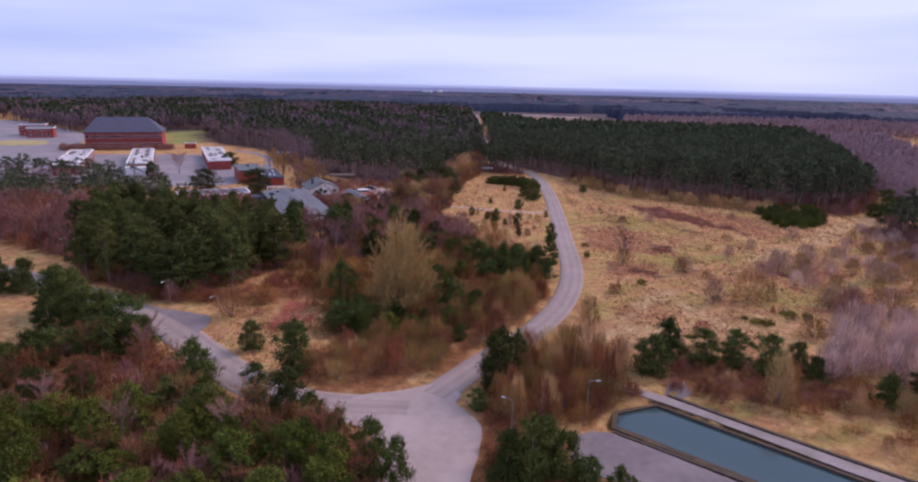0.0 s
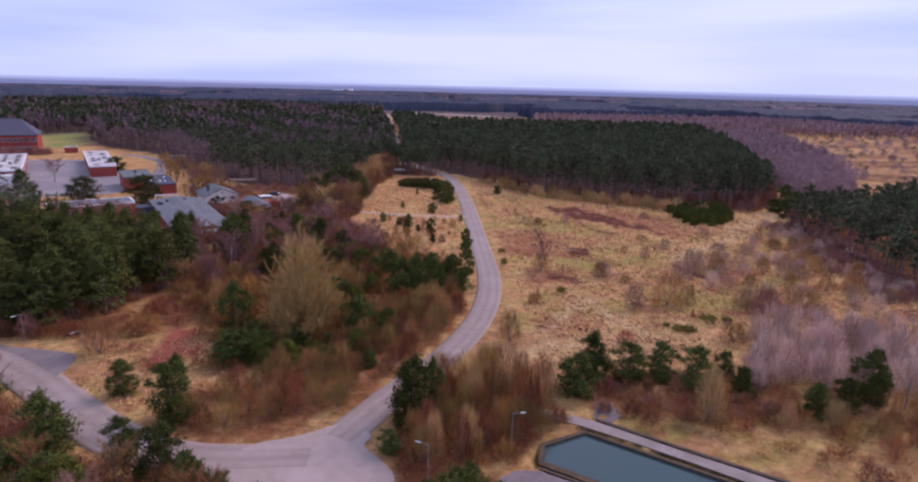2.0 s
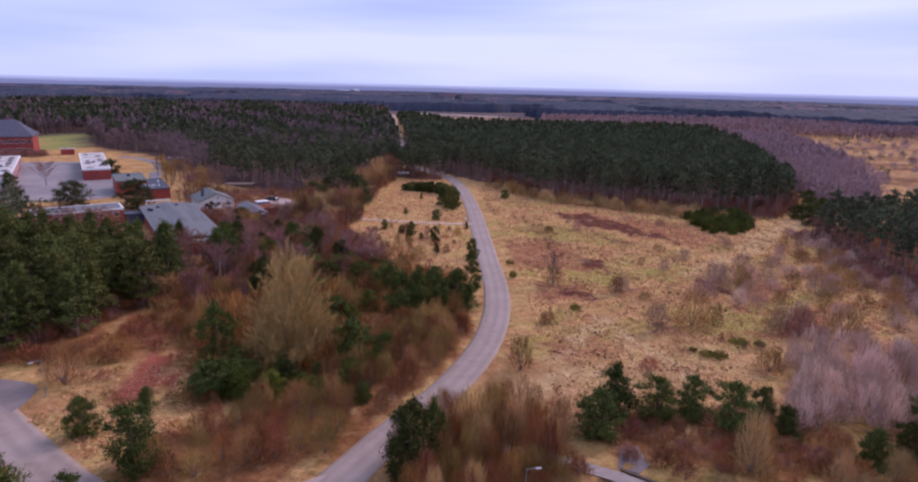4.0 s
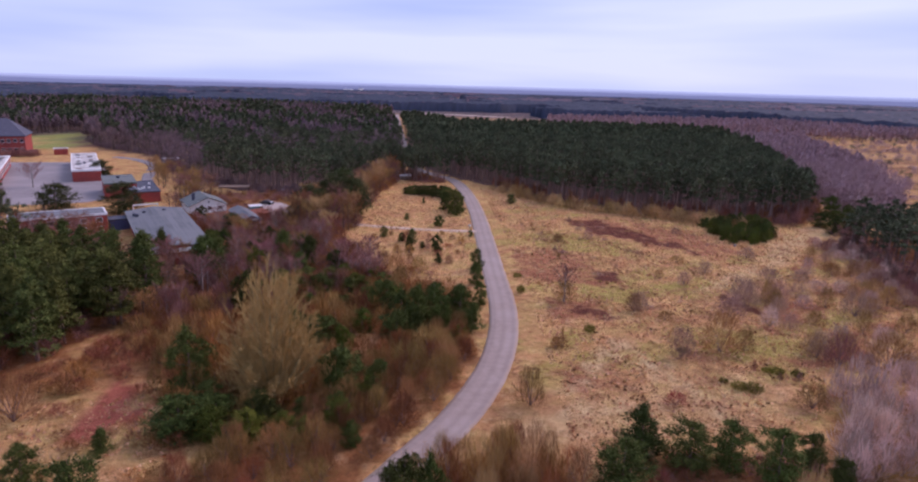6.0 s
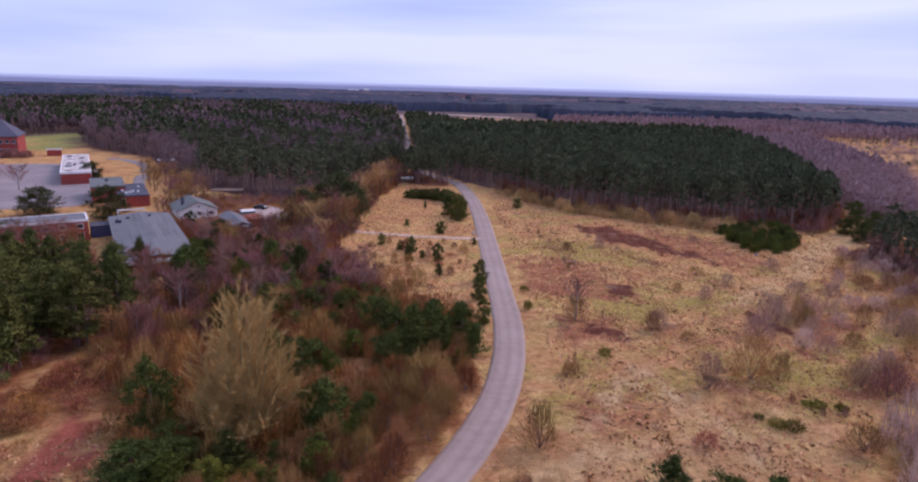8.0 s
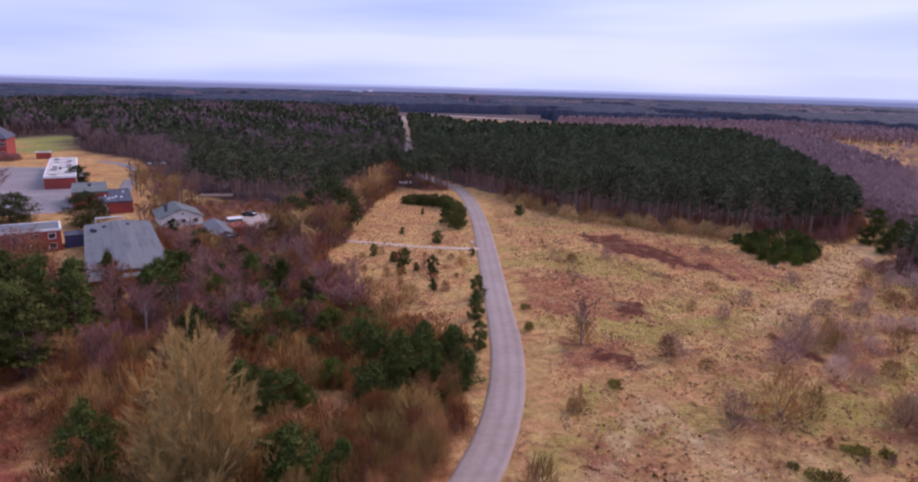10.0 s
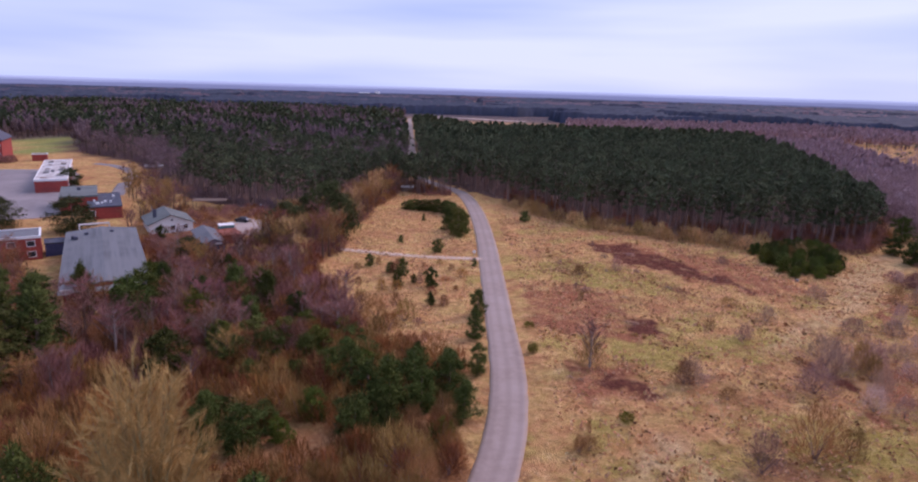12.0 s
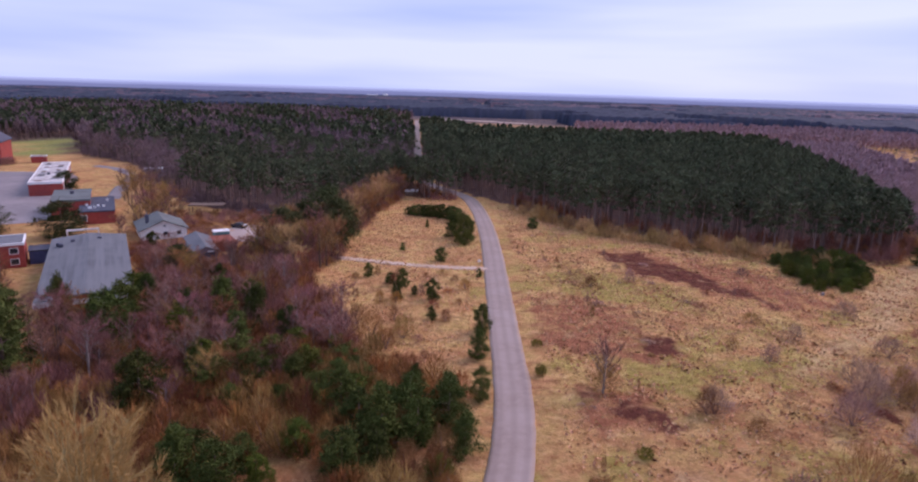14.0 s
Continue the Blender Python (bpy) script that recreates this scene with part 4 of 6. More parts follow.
def gable_bm(w, d, eave, ridge, over, thick):
    """A two-sided roof slab with thickness; ridge along y."""
    bm = bmesh.new()
    for s in (-1, 1):
        q = [Vector((0, -over, ridge)), Vector((0, d + over, ridge)), Vector((s * (w / 2 + over), d + over, eave - (ridge - eave) * over / (w / 2))), Vector((s * (w / 2 + over), -over, eave - (ridge - eave) * over / (w / 2)))]
        top = [bm.verts.new(v) for v in q]
        low = [bm.verts.new(v - Vector((0, 0, thick))) for v in q]
        bm.faces.new(top)
        bm.faces.new(low[::-1])
        for i in range(4):
            bm.faces.new((top[i], top[(i + 1) % 4], low[(i + 1) % 4], low[i]))
    bmesh.ops.recalc_face_normals(bm, faces=bm.faces)
    return bm


def gable_walls(w, d, eave, ridge):
    bm = bmesh.new()
    rows = [[bm.verts.new((x, y, z)) for x, z in ((-w / 2, 0), (w / 2, 0), (w / 2, eave), (0, ridge), (-w / 2, eave))] for y in (0, d)]
    bm.faces.new(rows[0])
    bm.faces.new(rows[1][::-1])
    for i in (0, 1, 4):
        j = (i + 1) % 5
        bm.faces.new((rows[0][i], rows[0][j], rows[1][j], rows[1][i]))
    bmesh.ops.recalc_face_normals(bm, faces=bm.faces)
    return bm


def window(parent, x, z, w, h, y=0.0, side="front"):
    """A framed window standing a little proud of the wall."""
    def spot(bm):
        if side == "right":
            bmesh.ops.rotate(bm, verts=bm.verts, matrix=Matrix.Rotation(radians(90), 3, "Z"))
        bmesh.ops.translate(bm, verts=bm.verts, vec=(x, y, 0))
        return bm
    bm = bmesh.new()
    t = 0.12
    for a in ((-w / 2, w / 2, -0.08, 0.02, z, z + t), (-w / 2, w / 2, -0.08, 0.02, z + h - t, z + h), (-w / 2, -w / 2 + t, -0.08, 0.02, z + t, z + h - t), (w / 2 - t, w / 2, -0.08, 0.02, z + t, z + h - t)):
        boxed(bm, *a)
    wd = part("window", spot(bm), white_paint, parent, "white-framed window")
    part("pane", spot(box(-w / 2 + t, w / 2 - t, -0.03, 0.01, z + t, z + h - t)), glass, wd)
    return wd


def flat_block(w, d, h, wall_mat, roof_mat, fascia=0.45, name="building", label="", category="building", parapet=0.25, trim=None):
    """A flat-roofed block: walls, a pale fascia round the top, and a sunk roof."""
    root = new(name)
    part("wall", box(-w / 2, w / 2, 0, d, 0, h - fascia), wall_mat, root)
    bm = bmesh.new()
    for a in ((-w / 2 - 0.15, w / 2 + 0.15, -0.15, 0.2), (-w / 2 - 0.15, w / 2 + 0.15, d - 0.2, d + 0.15), (-w / 2 - 0.15, -w / 2 + 0.2, 0.2, d - 0.2), (w / 2 - 0.2, w / 2 + 0.15, 0.2, d - 0.2)):
        boxed(bm, *a, h - fascia, h)
    part("fascia", bm, trim or white_paint, root, "fascia board" if trim else "white fascia board")
    part("roof", box(-w / 2 + 0.2, w / 2 - 0.2, 0.2, d - 0.2, h - fascia, h - parapet * 0.4), roof_mat, root)
    return tagged(root, label, category)


def roof_vent(parent, x, y, z, s=0.6, material=None):
    part("roof_vent", box(x - s / 2, x + s / 2, y - s / 2, y + s / 2, z, z + s * 0.9, bevel=0.05), material or dark_roof, parent)


def put(root, x, y, turn=TURN):
    root.matrix_world = pose(x, y, 0, 0, 0, turn)
    return root


# the low sheds round the yard
for x, y in ((-116.0, 282.5), (-144.5, 267.0), (-169.5, 256.0)):
    shed = flat_block(9.6, 60, 4.6, brick, stained_roof, 0.7, "storage_shed", "long red-brick shed with a stained pale flat roof", "shed")
    tagged(shed, group="sheds round the yard")
    rng = random.Random(int(-x))
    for k in range(13):
        for side in (-2.3, 2.3):
            if rng.random() < 0.85:
                w, y0 = rng.uniform(0.6, 1.3), 3.5 + k * 4.2 + rng.uniform(-0.4, 0.4)
                part("skylight", box(side - w, side + w, y0, y0 + rng.uniform(0.6, 1.1), 4.4, 4.75, bevel=0.06), rng.choice((brown_roof, grey_roof, grey_roof, white_paint)), shed)
    roof_vent(shed, rng.uniform(-3.5, 3.5), 20, 4.45, 0.9)
    for k in range(10):
        window(shed, 4.8, 1.4, 3.6, 1.6, 4 + k * 5.6, "right")
    put(shed, x, y)
porch = flat_block(9.6, 7, 3.2, white_paint, stained_roof, 0.5, "shed_annex", "low white annex with a pale flat roof", "shed")
put(porch, -141.4, 260.0)

# the hall with the large grey roof
hall = new("hall")
HW, HD = 13.6, 46.0
part("wall", gable_walls(HW - 0.6, HD - 0.6, 3.8, 4.5), brick, hall)
part("roof", gable_bm(HW, HD, 4.0, 4.8, 0.4, 0.25), hall_roof, hall, "broad weathered grey sheet roof")
part("fascia", box(-HW / 2 - 0.4, HW / 2 + 0.4, -0.62, -0.42, 3.1, 3.95), white_paint, hall, "pale fascia under the roof edge")
for x, y in ((-3, 40), (-5.5, 37.5), (-5, 36.5), (2, 41)):
    roof_vent(hall, x, y, 4.2, 0.8)
tagged(hall, "long hall with a low grey sheet roof among bare trees", "hall")
put(hall, -46.7, 167.6, 25.2)

# white frame structure behind the hall
gate = new("roof_frame")
for a in ((-4.2, -3.9, 0, 0.3, 0, 5.0), (3.9, 4.2, 0, 0.3, 0, 5.0), (-3.9, 3.9, 0, 0.3, 4.6, 5.0)):
    part("beam", box(*a), white_paint, gate)
part("wall", box(-3.9, 3.9, 0.3, 0.6, 0, 2.8), brick, gate)
tagged(gate, "white-framed end wall standing behind the hall", "building")
put(gate, -70.3, 214.4, 26)
gate.scale = (0.78, 0.78, 0.9)

# red two-storey block and its dark link
red = flat_block(21, 9.0, 5.2, brick, grey_roof, 0.5, "barrack_block", "two-storey red-brick block with a grey flat roof", "building")
for k in range(6):
    for z in (0.6, 2.9):
        window(red, -8.8 + k * 3.5, z, 1.6, 1.35)
put(red, -83.2, 193.2, 28)
link = flat_block(9, 5, 3.0, blue_wall, blue_felt, 0.3, "link_corridor", "low dark blue-grey corridor between the blocks", "building", trim=blue_felt)
put(link, -70.2, 202, 28)

# block with grey roof and low dark wing
mid_block = flat_block(9.5, 20, 5.2, brick, green_roof, 0.5, "office_block", "red-brick block with a grey-green flat roof", "building", trim=green_roof)
roof_vent(mid_block, 0, 12, 5.0, 1.0)
put(mid_block, -90.0, 247.5)
wing = flat_block(8.5, 24, 3.6, brick, blue_felt, 0.35, "office_wing", "low red-brick wing with a dark felt roof", "building", trim=blue_felt)
rng = random.Random(4)
for k in range(7):
    roof_vent(wing, rng.uniform(-3, 3), rng.uniform(3, 20), 3.45, 0.6, white_paint)
window(wing, -3.2, 0.8, 1.6, 1.8)
put(wing, -79.6, 240.5)

# long building with the dark pitched roof, hut, far blocks
big = new("barrack_long")
part("wall", box(-23, 23, 0, 26, 0, 8.4), brick, big)
part("fascia", box(-23.2, 23.2, -0.3, -0.02, 8.0, 8.5), white_paint, big, "white eaves board")
bm = bmesh.new()
low = [bm.verts.new(v) for v in ((-23.8, -0.8, 8.3), (23.8, -0.8, 8.3), (23.8, 26.8, 8.3), (-23.8, 26.8, 8.3))]
under = [bm.verts.new(v.co - Vector((0, 0, 0.3))) for v in low]
ridge = [bm.verts.new((-17, 13, 15.5)), bm.verts.new((14, 13, 15.5))]
for f in ((low[0], low[1], ridge[1], ridge[0]), (low[1], low[2], ridge[1]), (low[2], low[3], ridge[0], ridge[1]), (low[3], low[0], ridge[0]), under[::-1]):
    bm.faces.new(f)
for k in range(4):
    bm.faces.new((low[k], under[k], under[(k + 1) % 4], low[(k + 1) % 4]))
bmesh.ops.recalc_face_normals(bm, faces=bm.faces)
part("roof", bm, dark_roof, big, "dark hipped tiled roof")
for k in range(15):
    for z in (1.2, 5.2):
        window(big, -21.4 + k * 3.05, z, 1.9, 1.7, -0.02)
tagged(big, "long red-brick building with a dark pitched roof", "building")
put(big, -201.0, 361.5, 20)
big.scale = (0.86, 0.86, 1.1)
hut = flat_block(6, 4.5, 3.2, brick, brown_roof, 0.3, "brick_hut", "small red-brick hut on dry grass", "hut")
put(hut, -166, 368)
for x, y, w, d, h, turn in ((-283, 412, 15, 12, 6.5, 25), (-296, 424, 15, 12, 7.5, 25), (-368, 470, 20, 10, 4.5, 25)):
    fb = flat_block(w, d, h, brick, dark_roof, 0.6, "far_block", "distant red-brick block with white trim", "building")
    for k in range(int(w / 3.5)):
        for z in (1.0, 4.2):
            if z + 2 < h:
                window(fb, -w / 2 + 2 + k * 3.3, z, 1.8, 1.6)
    put(fb, x, y, turn)

# white gabled house
house = new("gabled_house")
part("wall", gable_walls(10.4, 12.0, 2.6, 4.7), white_paint, house, "white rendered walls")
part("roof", gable_bm(10.4, 12.0, 2.7, 4.9, 0.6, 0.2), green_roof, house, "grey-green pitched roof")
part("chimney", box(-3.6, -2.8, 4.2, 5.0, 3.0, 5.6, bevel=0.03), dark_roof, house)
window(house, 0.2, 3.0, 0.7, 0.7)
for x in (-3.2, 0.3, 3.4):
    window(house, x, 0.8, 1.3, 1.2)
tagged(house, "white house with a grey-green gabled roof", "house")
put(house, -55.9, 224.2, 28)

# sheds beside it
barn = new("barn")
part("wall", gable_walls(4.8, 15.5, 3.0, 3.8), purple_wall, barn)
part("roof", gable_bm(4.8, 15.5, 3.1, 4.1, 0.4, 0.15), grey_roof, barn, "pale grey sheet roof")
# solid dark slab; stands in for the shade inside the doorway
part("door", box(-0.6, 1.9, -0.1, 0.05, 0, 2.7), dark_roof, barn, "dark slab painted as the shade in the doorway")
part("sign", box(0.2, 1.6, -0.16, -0.02, 2.75, 3.05), white_paint, barn, "white board over the door")
tagged(barn, "grey boarded barn with a pale sheet roof", "barn")
put(barn, -38.4, 201.4, 26)
cabin = flat_block(3.6, 2.6, 2.5, teal_paint, white_paint, 0.25, "site_cabin", "small teal cabin with a white roof", "cabin")
put(cabin, -41.5, 223, 25)
lean = flat_block(4.5, 7, 2.4, rust_roof, rust_roof, 0.15, "lean_to", "low lean-to with a rust-red roof", "shed", trim=rust_roof)
put(lean, -37.5, 213, 30)
port = new("carport")
part("roof", box(-5, 5, 0, 4.5, 2.5, 2.75, bevel=0.03), brown_roof, port, "brown felt roof")
for x in (-4.7, 4.7):
    for y in (0.3, 4.2):
        part("post", box(x - 0.08, x + 0.08, y - 0.08, y + 0.08, 0, 2.5), brown_bark, port)
tagged(port, "open carport with a brown roof", "carport")
put(port, -56, 256, 5)
gatehut = flat_block(4.6, 3.5, 2.0, brown_roof, stained_roof, 0.4, "gate_hut", "low hut with a pale flat roof at the avenue", "hut")
put(gatehut, 5.0, 296, 0)
container = flat_block(7, 3, 2.4, purple_wall, grey_roof, 0.4, "container_row", "row of low grey-blue huts at the wood's edge", "hut")
put(container, -104, 340, 20)


def parked_car(label):
    root = new("car")
    bm = bmesh.new()
    prof = [(-2.1, 0.35), (-2.15, 0.75), (-1.9, 0.95), (-1.35, 1.0), (-0.75, 1.42), (0.75, 1.45), (1.45, 1.0), (2.05, 0.85), (2.15, 0.5), (2.05, 0.3)]
    L = [bm.verts.new((x, -0.85 if z < 1.1 else -0.68, z)) for x, z in prof]
    R = [bm.verts.new((x, 0.85 if z < 1.1 else 0.68, z)) for x, z in prof]
    bm.faces.new(L)
    bm.faces.new(R[::-1])
    for i in range(len(prof)):
        j = (i + 1) % len(prof)
        bm.faces.new((L[i], R[i], R[j], L[j]))
    bmesh.ops.recalc_face_normals(bm, faces=bm.faces)
    part("body", bm, car_paint, root)
    part("windscreen", box(0.9, 1.3, -0.6, 0.6, 1.05, 1.3), glass, root)
    part("bonnet", box(1.35, 2.05, -0.7, 0.7, 0.96, 1.0, bevel=0.02), white_paint, root, "pale bonnet")
    for x in (-1.3, 1.35):
        for y in (-0.8, 0.8):
            bm = bmesh.new()
            bmesh.ops.create_cone(bm, cap_ends=True, segments=12, radius1=0.33, radius2=0.33, depth=0.22)
            bmesh.ops.rotate(bm, verts=bm.verts, matrix=Matrix.Rotation(radians(90), 3, "X"))
            bmesh.ops.translate(bm, verts=bm.verts, vec=(x, y, 0.33))
            part("wheel", bm, tyre_mat, root)
    return tagged(root, label, "car")


put(parked_car("dark parked car with a pale bonnet"), -41.5, 238.5, -20)
copy_thing(lamp, pose(-35, 238, 0, 0, 0, 170))


# ---------------- single trees and bushes ----------------
bushy = [template(tagged(plant("pine_tree", pine_shape(10 + k, 5.5, 2.2, 0.03, 14, 216, 23, 0.34, 0.15, 0.62 if k == 3 else 0.3), bark, needles, "crown"), "dark green young pine, bushy to the ground", "pine tree")) for k in range(4)]
front = [template(tagged(plant("pine_tree", pine_shape(14 + k, 5.5, 2.2, 0.03, 14, 216, 23, 0.34, 0.15, 0.3), bark, needles_young, "crown"), "yellow-green young pine among bare scrub", "pine tree")) for k in range(3)]
tall = [template(tagged(plant("pine_tree", pine_shape(30 + k, 11.3, 3.2, 0.16, 18, 180, 22, 0.52, 0.9, 0.3 if k % 2 else 0.55), bark, needles_tall, "crown"), "tall dark green pine with a bare reddish trunk", "pine tree")) for k in range(4)]
round_pines = [template(tagged(plant("pine_tree", pine_shape(20 + k, 9.5, 4.2, 0.08, 16, 288, 19, 0.56, 0.35, 0.3), bark, needles_dark, "crown"), "broad dense dark green pine beside buildings", "pine tree")) for k in range(3)]
HUES = ("purple", "brown", "orange", "olive", "red", "grey", "straw", "mauve")
birch = {h: [template(tagged(plant("bare_tree", bare_shape(50 + k + 7 * i, 9.0, 2.4, 1, 16, 1100, 0.85, 0.014, 1.5), pale_bark if h in ("purple", "grey") else brown_bark, twig_mats[h]), "leafless %s tree with fine twigs" % ("birch" if h in ("purple", "grey") else h + "-brown" if h != "straw" else "straw-coloured"), "bare tree")) for k in range(3)] for i, h in enumerate(HUES)}
shrub = {h: [template(tagged(plant("bare_shrub", shrub_shape(90 + k + 5 * i, 3.8, 1.9, 9, 1000, 0.48, 0.017), shrub_bark, twig_mats[h]), "leafless %s-brown shrub with many thin stems" % h, "shrub")) for k in range(3)] for i, h in enumerate(HUES)}
wisp = {h: [template(tagged(plant("bare_shrub", shrub_shape(130 + k + 5 * i, 3.8, 1.9, 14, 1000, 0.48, 0.016, 0.028), shrub_bark, twig_mats[h]), "wispy leafless %s-brown bush on the heath" % h, "shrub")) for k in range(3)] for i, h in enumerate(HUES)}
made_count = [0]


def stand(kinds, x, y, height, width, base_h, base_w, rng, squash=1.0):
    """One copy of a plant, at a place, with its height and crown width."""
    t = kinds[rng.randrange(len(kinds))]
    ob = copy_thing(t, pose(x, y, -0.06, 0, 0, rng.uniform(0, 360)))
    ob.scale = (width / base_w, width / base_w, height / base_h)
    made_count[0] += 1
    return ob


rng = random.Random(7)
# pines by the junction and basin: x, y, height, crown width
for x, y, h, w in ((21.9, 84.5, 6.2, 5.9), (26.2, 90.0, 6.9, 5.6), (30.6, 87.7, 6.1, 5.6), (34.8, 87.1, 6.5, 4.2), (38.9, 84.7, 6.8, 4.9), (43.9, 86.7, 4.8, 3.6), (44.2, 82.1, 4.5, 3.8),
                   (60.1, 78.7, 8.2, 5.5), (50.0, 75.9, 5.2, 4.4), (55.2, 76.8, 5.2, 3.6), (1.8, 56.5, 9.0, 5.0), (-0.8, 56.0, 7.5, 4.0), (5.2, 57.6, 6.6, 4.8), (10.5, 54.5, 4.5, 3.4), (7.6, 56.2, 4.6, 3.6), (3.6, 59.8, 7.2, 4.4), (-0.2, 60.4, 5.0, 3.6)):
    stand(bushy, x, y, h, w, 5.9, 4.4, rng)
# pines west of the road
for x, y, h, w in ((-27.0, 108.3, 9.6, 5.8), (-25.2, 97.5, 5.6, 6.8), (-21.5, 99.4, 4.8, 4.6), (-16, 99.5, 4.8, 5.0), (-11.5, 100, 3.5, 3.6), (-32.4, 94.6, 3.2, 2.6), (-7.8, 107, 7.2, 6.0), (-3.4, 104.6, 5.6, 3.6), (-28.9, 81.6, 8.4, 5.3),
                   (-37.3, 89.0, 5.2, 3.9), (1.0, 88.3, 2.9, 2.3), (-7.7, 100.5, 4.0, 2.7), (-18, 102, 3.6, 3.8), (-5.8, 94.6, 3.2, 2.4), (-2.8, 108.5, 4.2, 3.8), (-23, 101.5, 5.4, 4.0)):
    stand(bushy, x, y, h, w, 5.9, 4.4, rng)
# the belt of pines between the scrub and the dry meadow
for x, y, h, w in ((-19.4, 142.5, 5.6, 6.0), (-14.4, 143.0, 6.0, 5.3), (-9.2, 143.4, 5.0, 4.8), (-2.0, 135.8, 6.8, 4.9), (3.3, 127.9, 8.6, 5.4), (6.4, 138.6, 5.3, 2.8), (10.6, 133.2, 6.9, 4.9),
                   (12.0, 127.7, 5.3, 4.2), (8.6, 122.1, 2.6, 2.6), (-0.4, 121.8, 6.1, 4.6), (-16.4, 122.1, 7.1, 4.9), (-12.4, 121.6, 6.0, 5.1), (-25.8, 137.0, 8.6, 6.6), (-37.3, 153.9, 10.5, 8.0),
                   (-37.5, 168.5, 8.2, 6.0), (-24.7, 165.7, 9.0, 6.0), (-18.7, 163.9, 8.0, 5.6), (-30.3, 165.6, 6.8, 4.6), (-48.6, 164.1, 9.6, 4.6), (-0.1, 142.4, 4.4, 3.8), (-15.5, 137.6, 3.8, 2.8),
                   (-10.2, 139.0, 3.0, 2.6), (-5.5, 139.5, 4.5, 4.0)):
    stand(bushy, x, y, h, w, 5.9, 4.4, rng)
for x, y, h, w in ((0.5, 131, 6.5, 4.6), (7.0, 130, 6.0, 4.4), (-6.0, 128, 4.5, 3.6), (-22, 146, 4.8, 4.2), (3, 135, 5.2, 4.0), (-3.5, 144, 4.2, 3.4), (-17.6, 149.4, 5.2, 5.4), (-12.6, 149.6, 5.0, 5.0), (-8.3, 148.1, 4.2, 4.4), (-22.1, 148.3, 5.2, 5.0), (-4.4, 151.6, 4.4, 3.6), (-10.6, 154, 4.6, 3.8), (-0.6, 138.7, 4.6, 3.2), (10.9, 139.6, 4.2, 4.2), (6.9, 144.4, 3.2, 2.3), (-1.8, 147.1, 3.0, 4.4),
                   (-16.7, 125.4, 5.4, 5.0), (-11, 126, 3.9, 3.6), (-1.4, 126.5, 4.2, 4.0), (-41, 171.6, 7.6, 6.0), (-50.9, 167.6, 6.6, 4.2), (-21.3, 171.7, 6.4, 4.6), (-28, 158, 7.0, 5.0), (-20, 156, 6.5, 5.0), (-13, 160, 5.8, 4.2), (-7.5, 122.2, 2.4, 1.6), (-9.5, 138.8, 3, 3)):
    stand(bushy + front, x, y, h, w, 5.9, 4.4, rng)
for x, y, h, w in ((-0.3, 124.6, 5.6, 4.6), (2.9, 124.2, 5.0, 4.2), (6.2, 133.5, 7.0, 5.4), (-3.2, 147.4, 4.6, 4.6), (9.2, 122.6, 3.4, 3.2), (-7.4, 145.6, 4.6, 4.8)):
    stand(bushy + front, x, y, h, w, 5.9, 4.4, rng)
# small pines in the dry meadow and along the road
for x, y, h, w in ((17.5, 162.9, 5.3, 3.3), (16.0, 152.7, 5.1, 3.1), (15.0, 139.8, 5.0, 2.9), (12.4, 206.5, 3.6, 3.1), (3.5, 215.8, 2.2, 1.6), (18.7, 223.8, 8.6, 6.0), (-3.1, 193.9, 3.2, 2.2),
                   (3.2, 179.7, 3.7, 2.4), (4.1, 186.9, 4.2, 2.6), (9.8, 179.1, 4.6, 3.0), (9.5, 168.9, 2.6, 2.0), (20.1, 194.3, 2.1, 1.4), (9.9, 242.9, 2.4, 1.3), (7.5, 259.8, 3.9, 4.0),
                   (11.1, 258.3, 4.2, 4.4), (5.8, 260.6, 3.4, 3.6), (9.3, 259.4, 3.8, 3.8), (13.0, 257.8, 4.2, 4.2), (16.8, 254.6, 4.6, 4.2), (19.2, 248.6, 4.8, 4.4), (4.4, 261.2, 2.8, 3.0), (15.0, 256.8, 4.6, 4.7), (18.0, 251.8, 5.0, 4.2), (40.5, 243.7, 3.5, 3.7), (129.8, 206.9, 5, 5), (143.1, 220.8, 8, 6.5), (128.1, 198.4, 6, 5.5), (127.2, 189.8, 8, 6), (134.7, 202.0, 8.5, 7), (16.5, 230.5, 6.5, 4.6), (20.5, 229, 6, 4), (1.5, 189, 2.6, 2.2), (6.5, 182, 2.0, 1.6)):
    stand(bushy, x, y, h, w, 5.9, 4.4, rng)
# pines by the buildings
for x, y, h, w in ((-24.9, 213.9, 11.0, 12.5), (-16.4, 230.6, 14.0, 13.0), (-20, 220, 12, 9), (-12, 219, 13, 10), (-80.4, 224.4, 9.6, 11.5), (-100, 226, 8.6, 11.5), (-116, 295, 7.2, 7.8), (-112.5, 220.7, 7.2, 5.4), (-42.1, 196.0, 6.2, 7.0)):
    stand(round_pines, x, y, h, w, 10.0, 8.6, rng)
for x, y, h, w in ((-55.5, 216, 4.2, 3.2), (-38.7, 162.1, 8.5, 7.3), (-31, 186, 5, 4), (-131, 250, 8, 6), (-150, 247, 7, 5)):
    stand(bushy, x, y, h, w, 5.9, 4.4, rng)
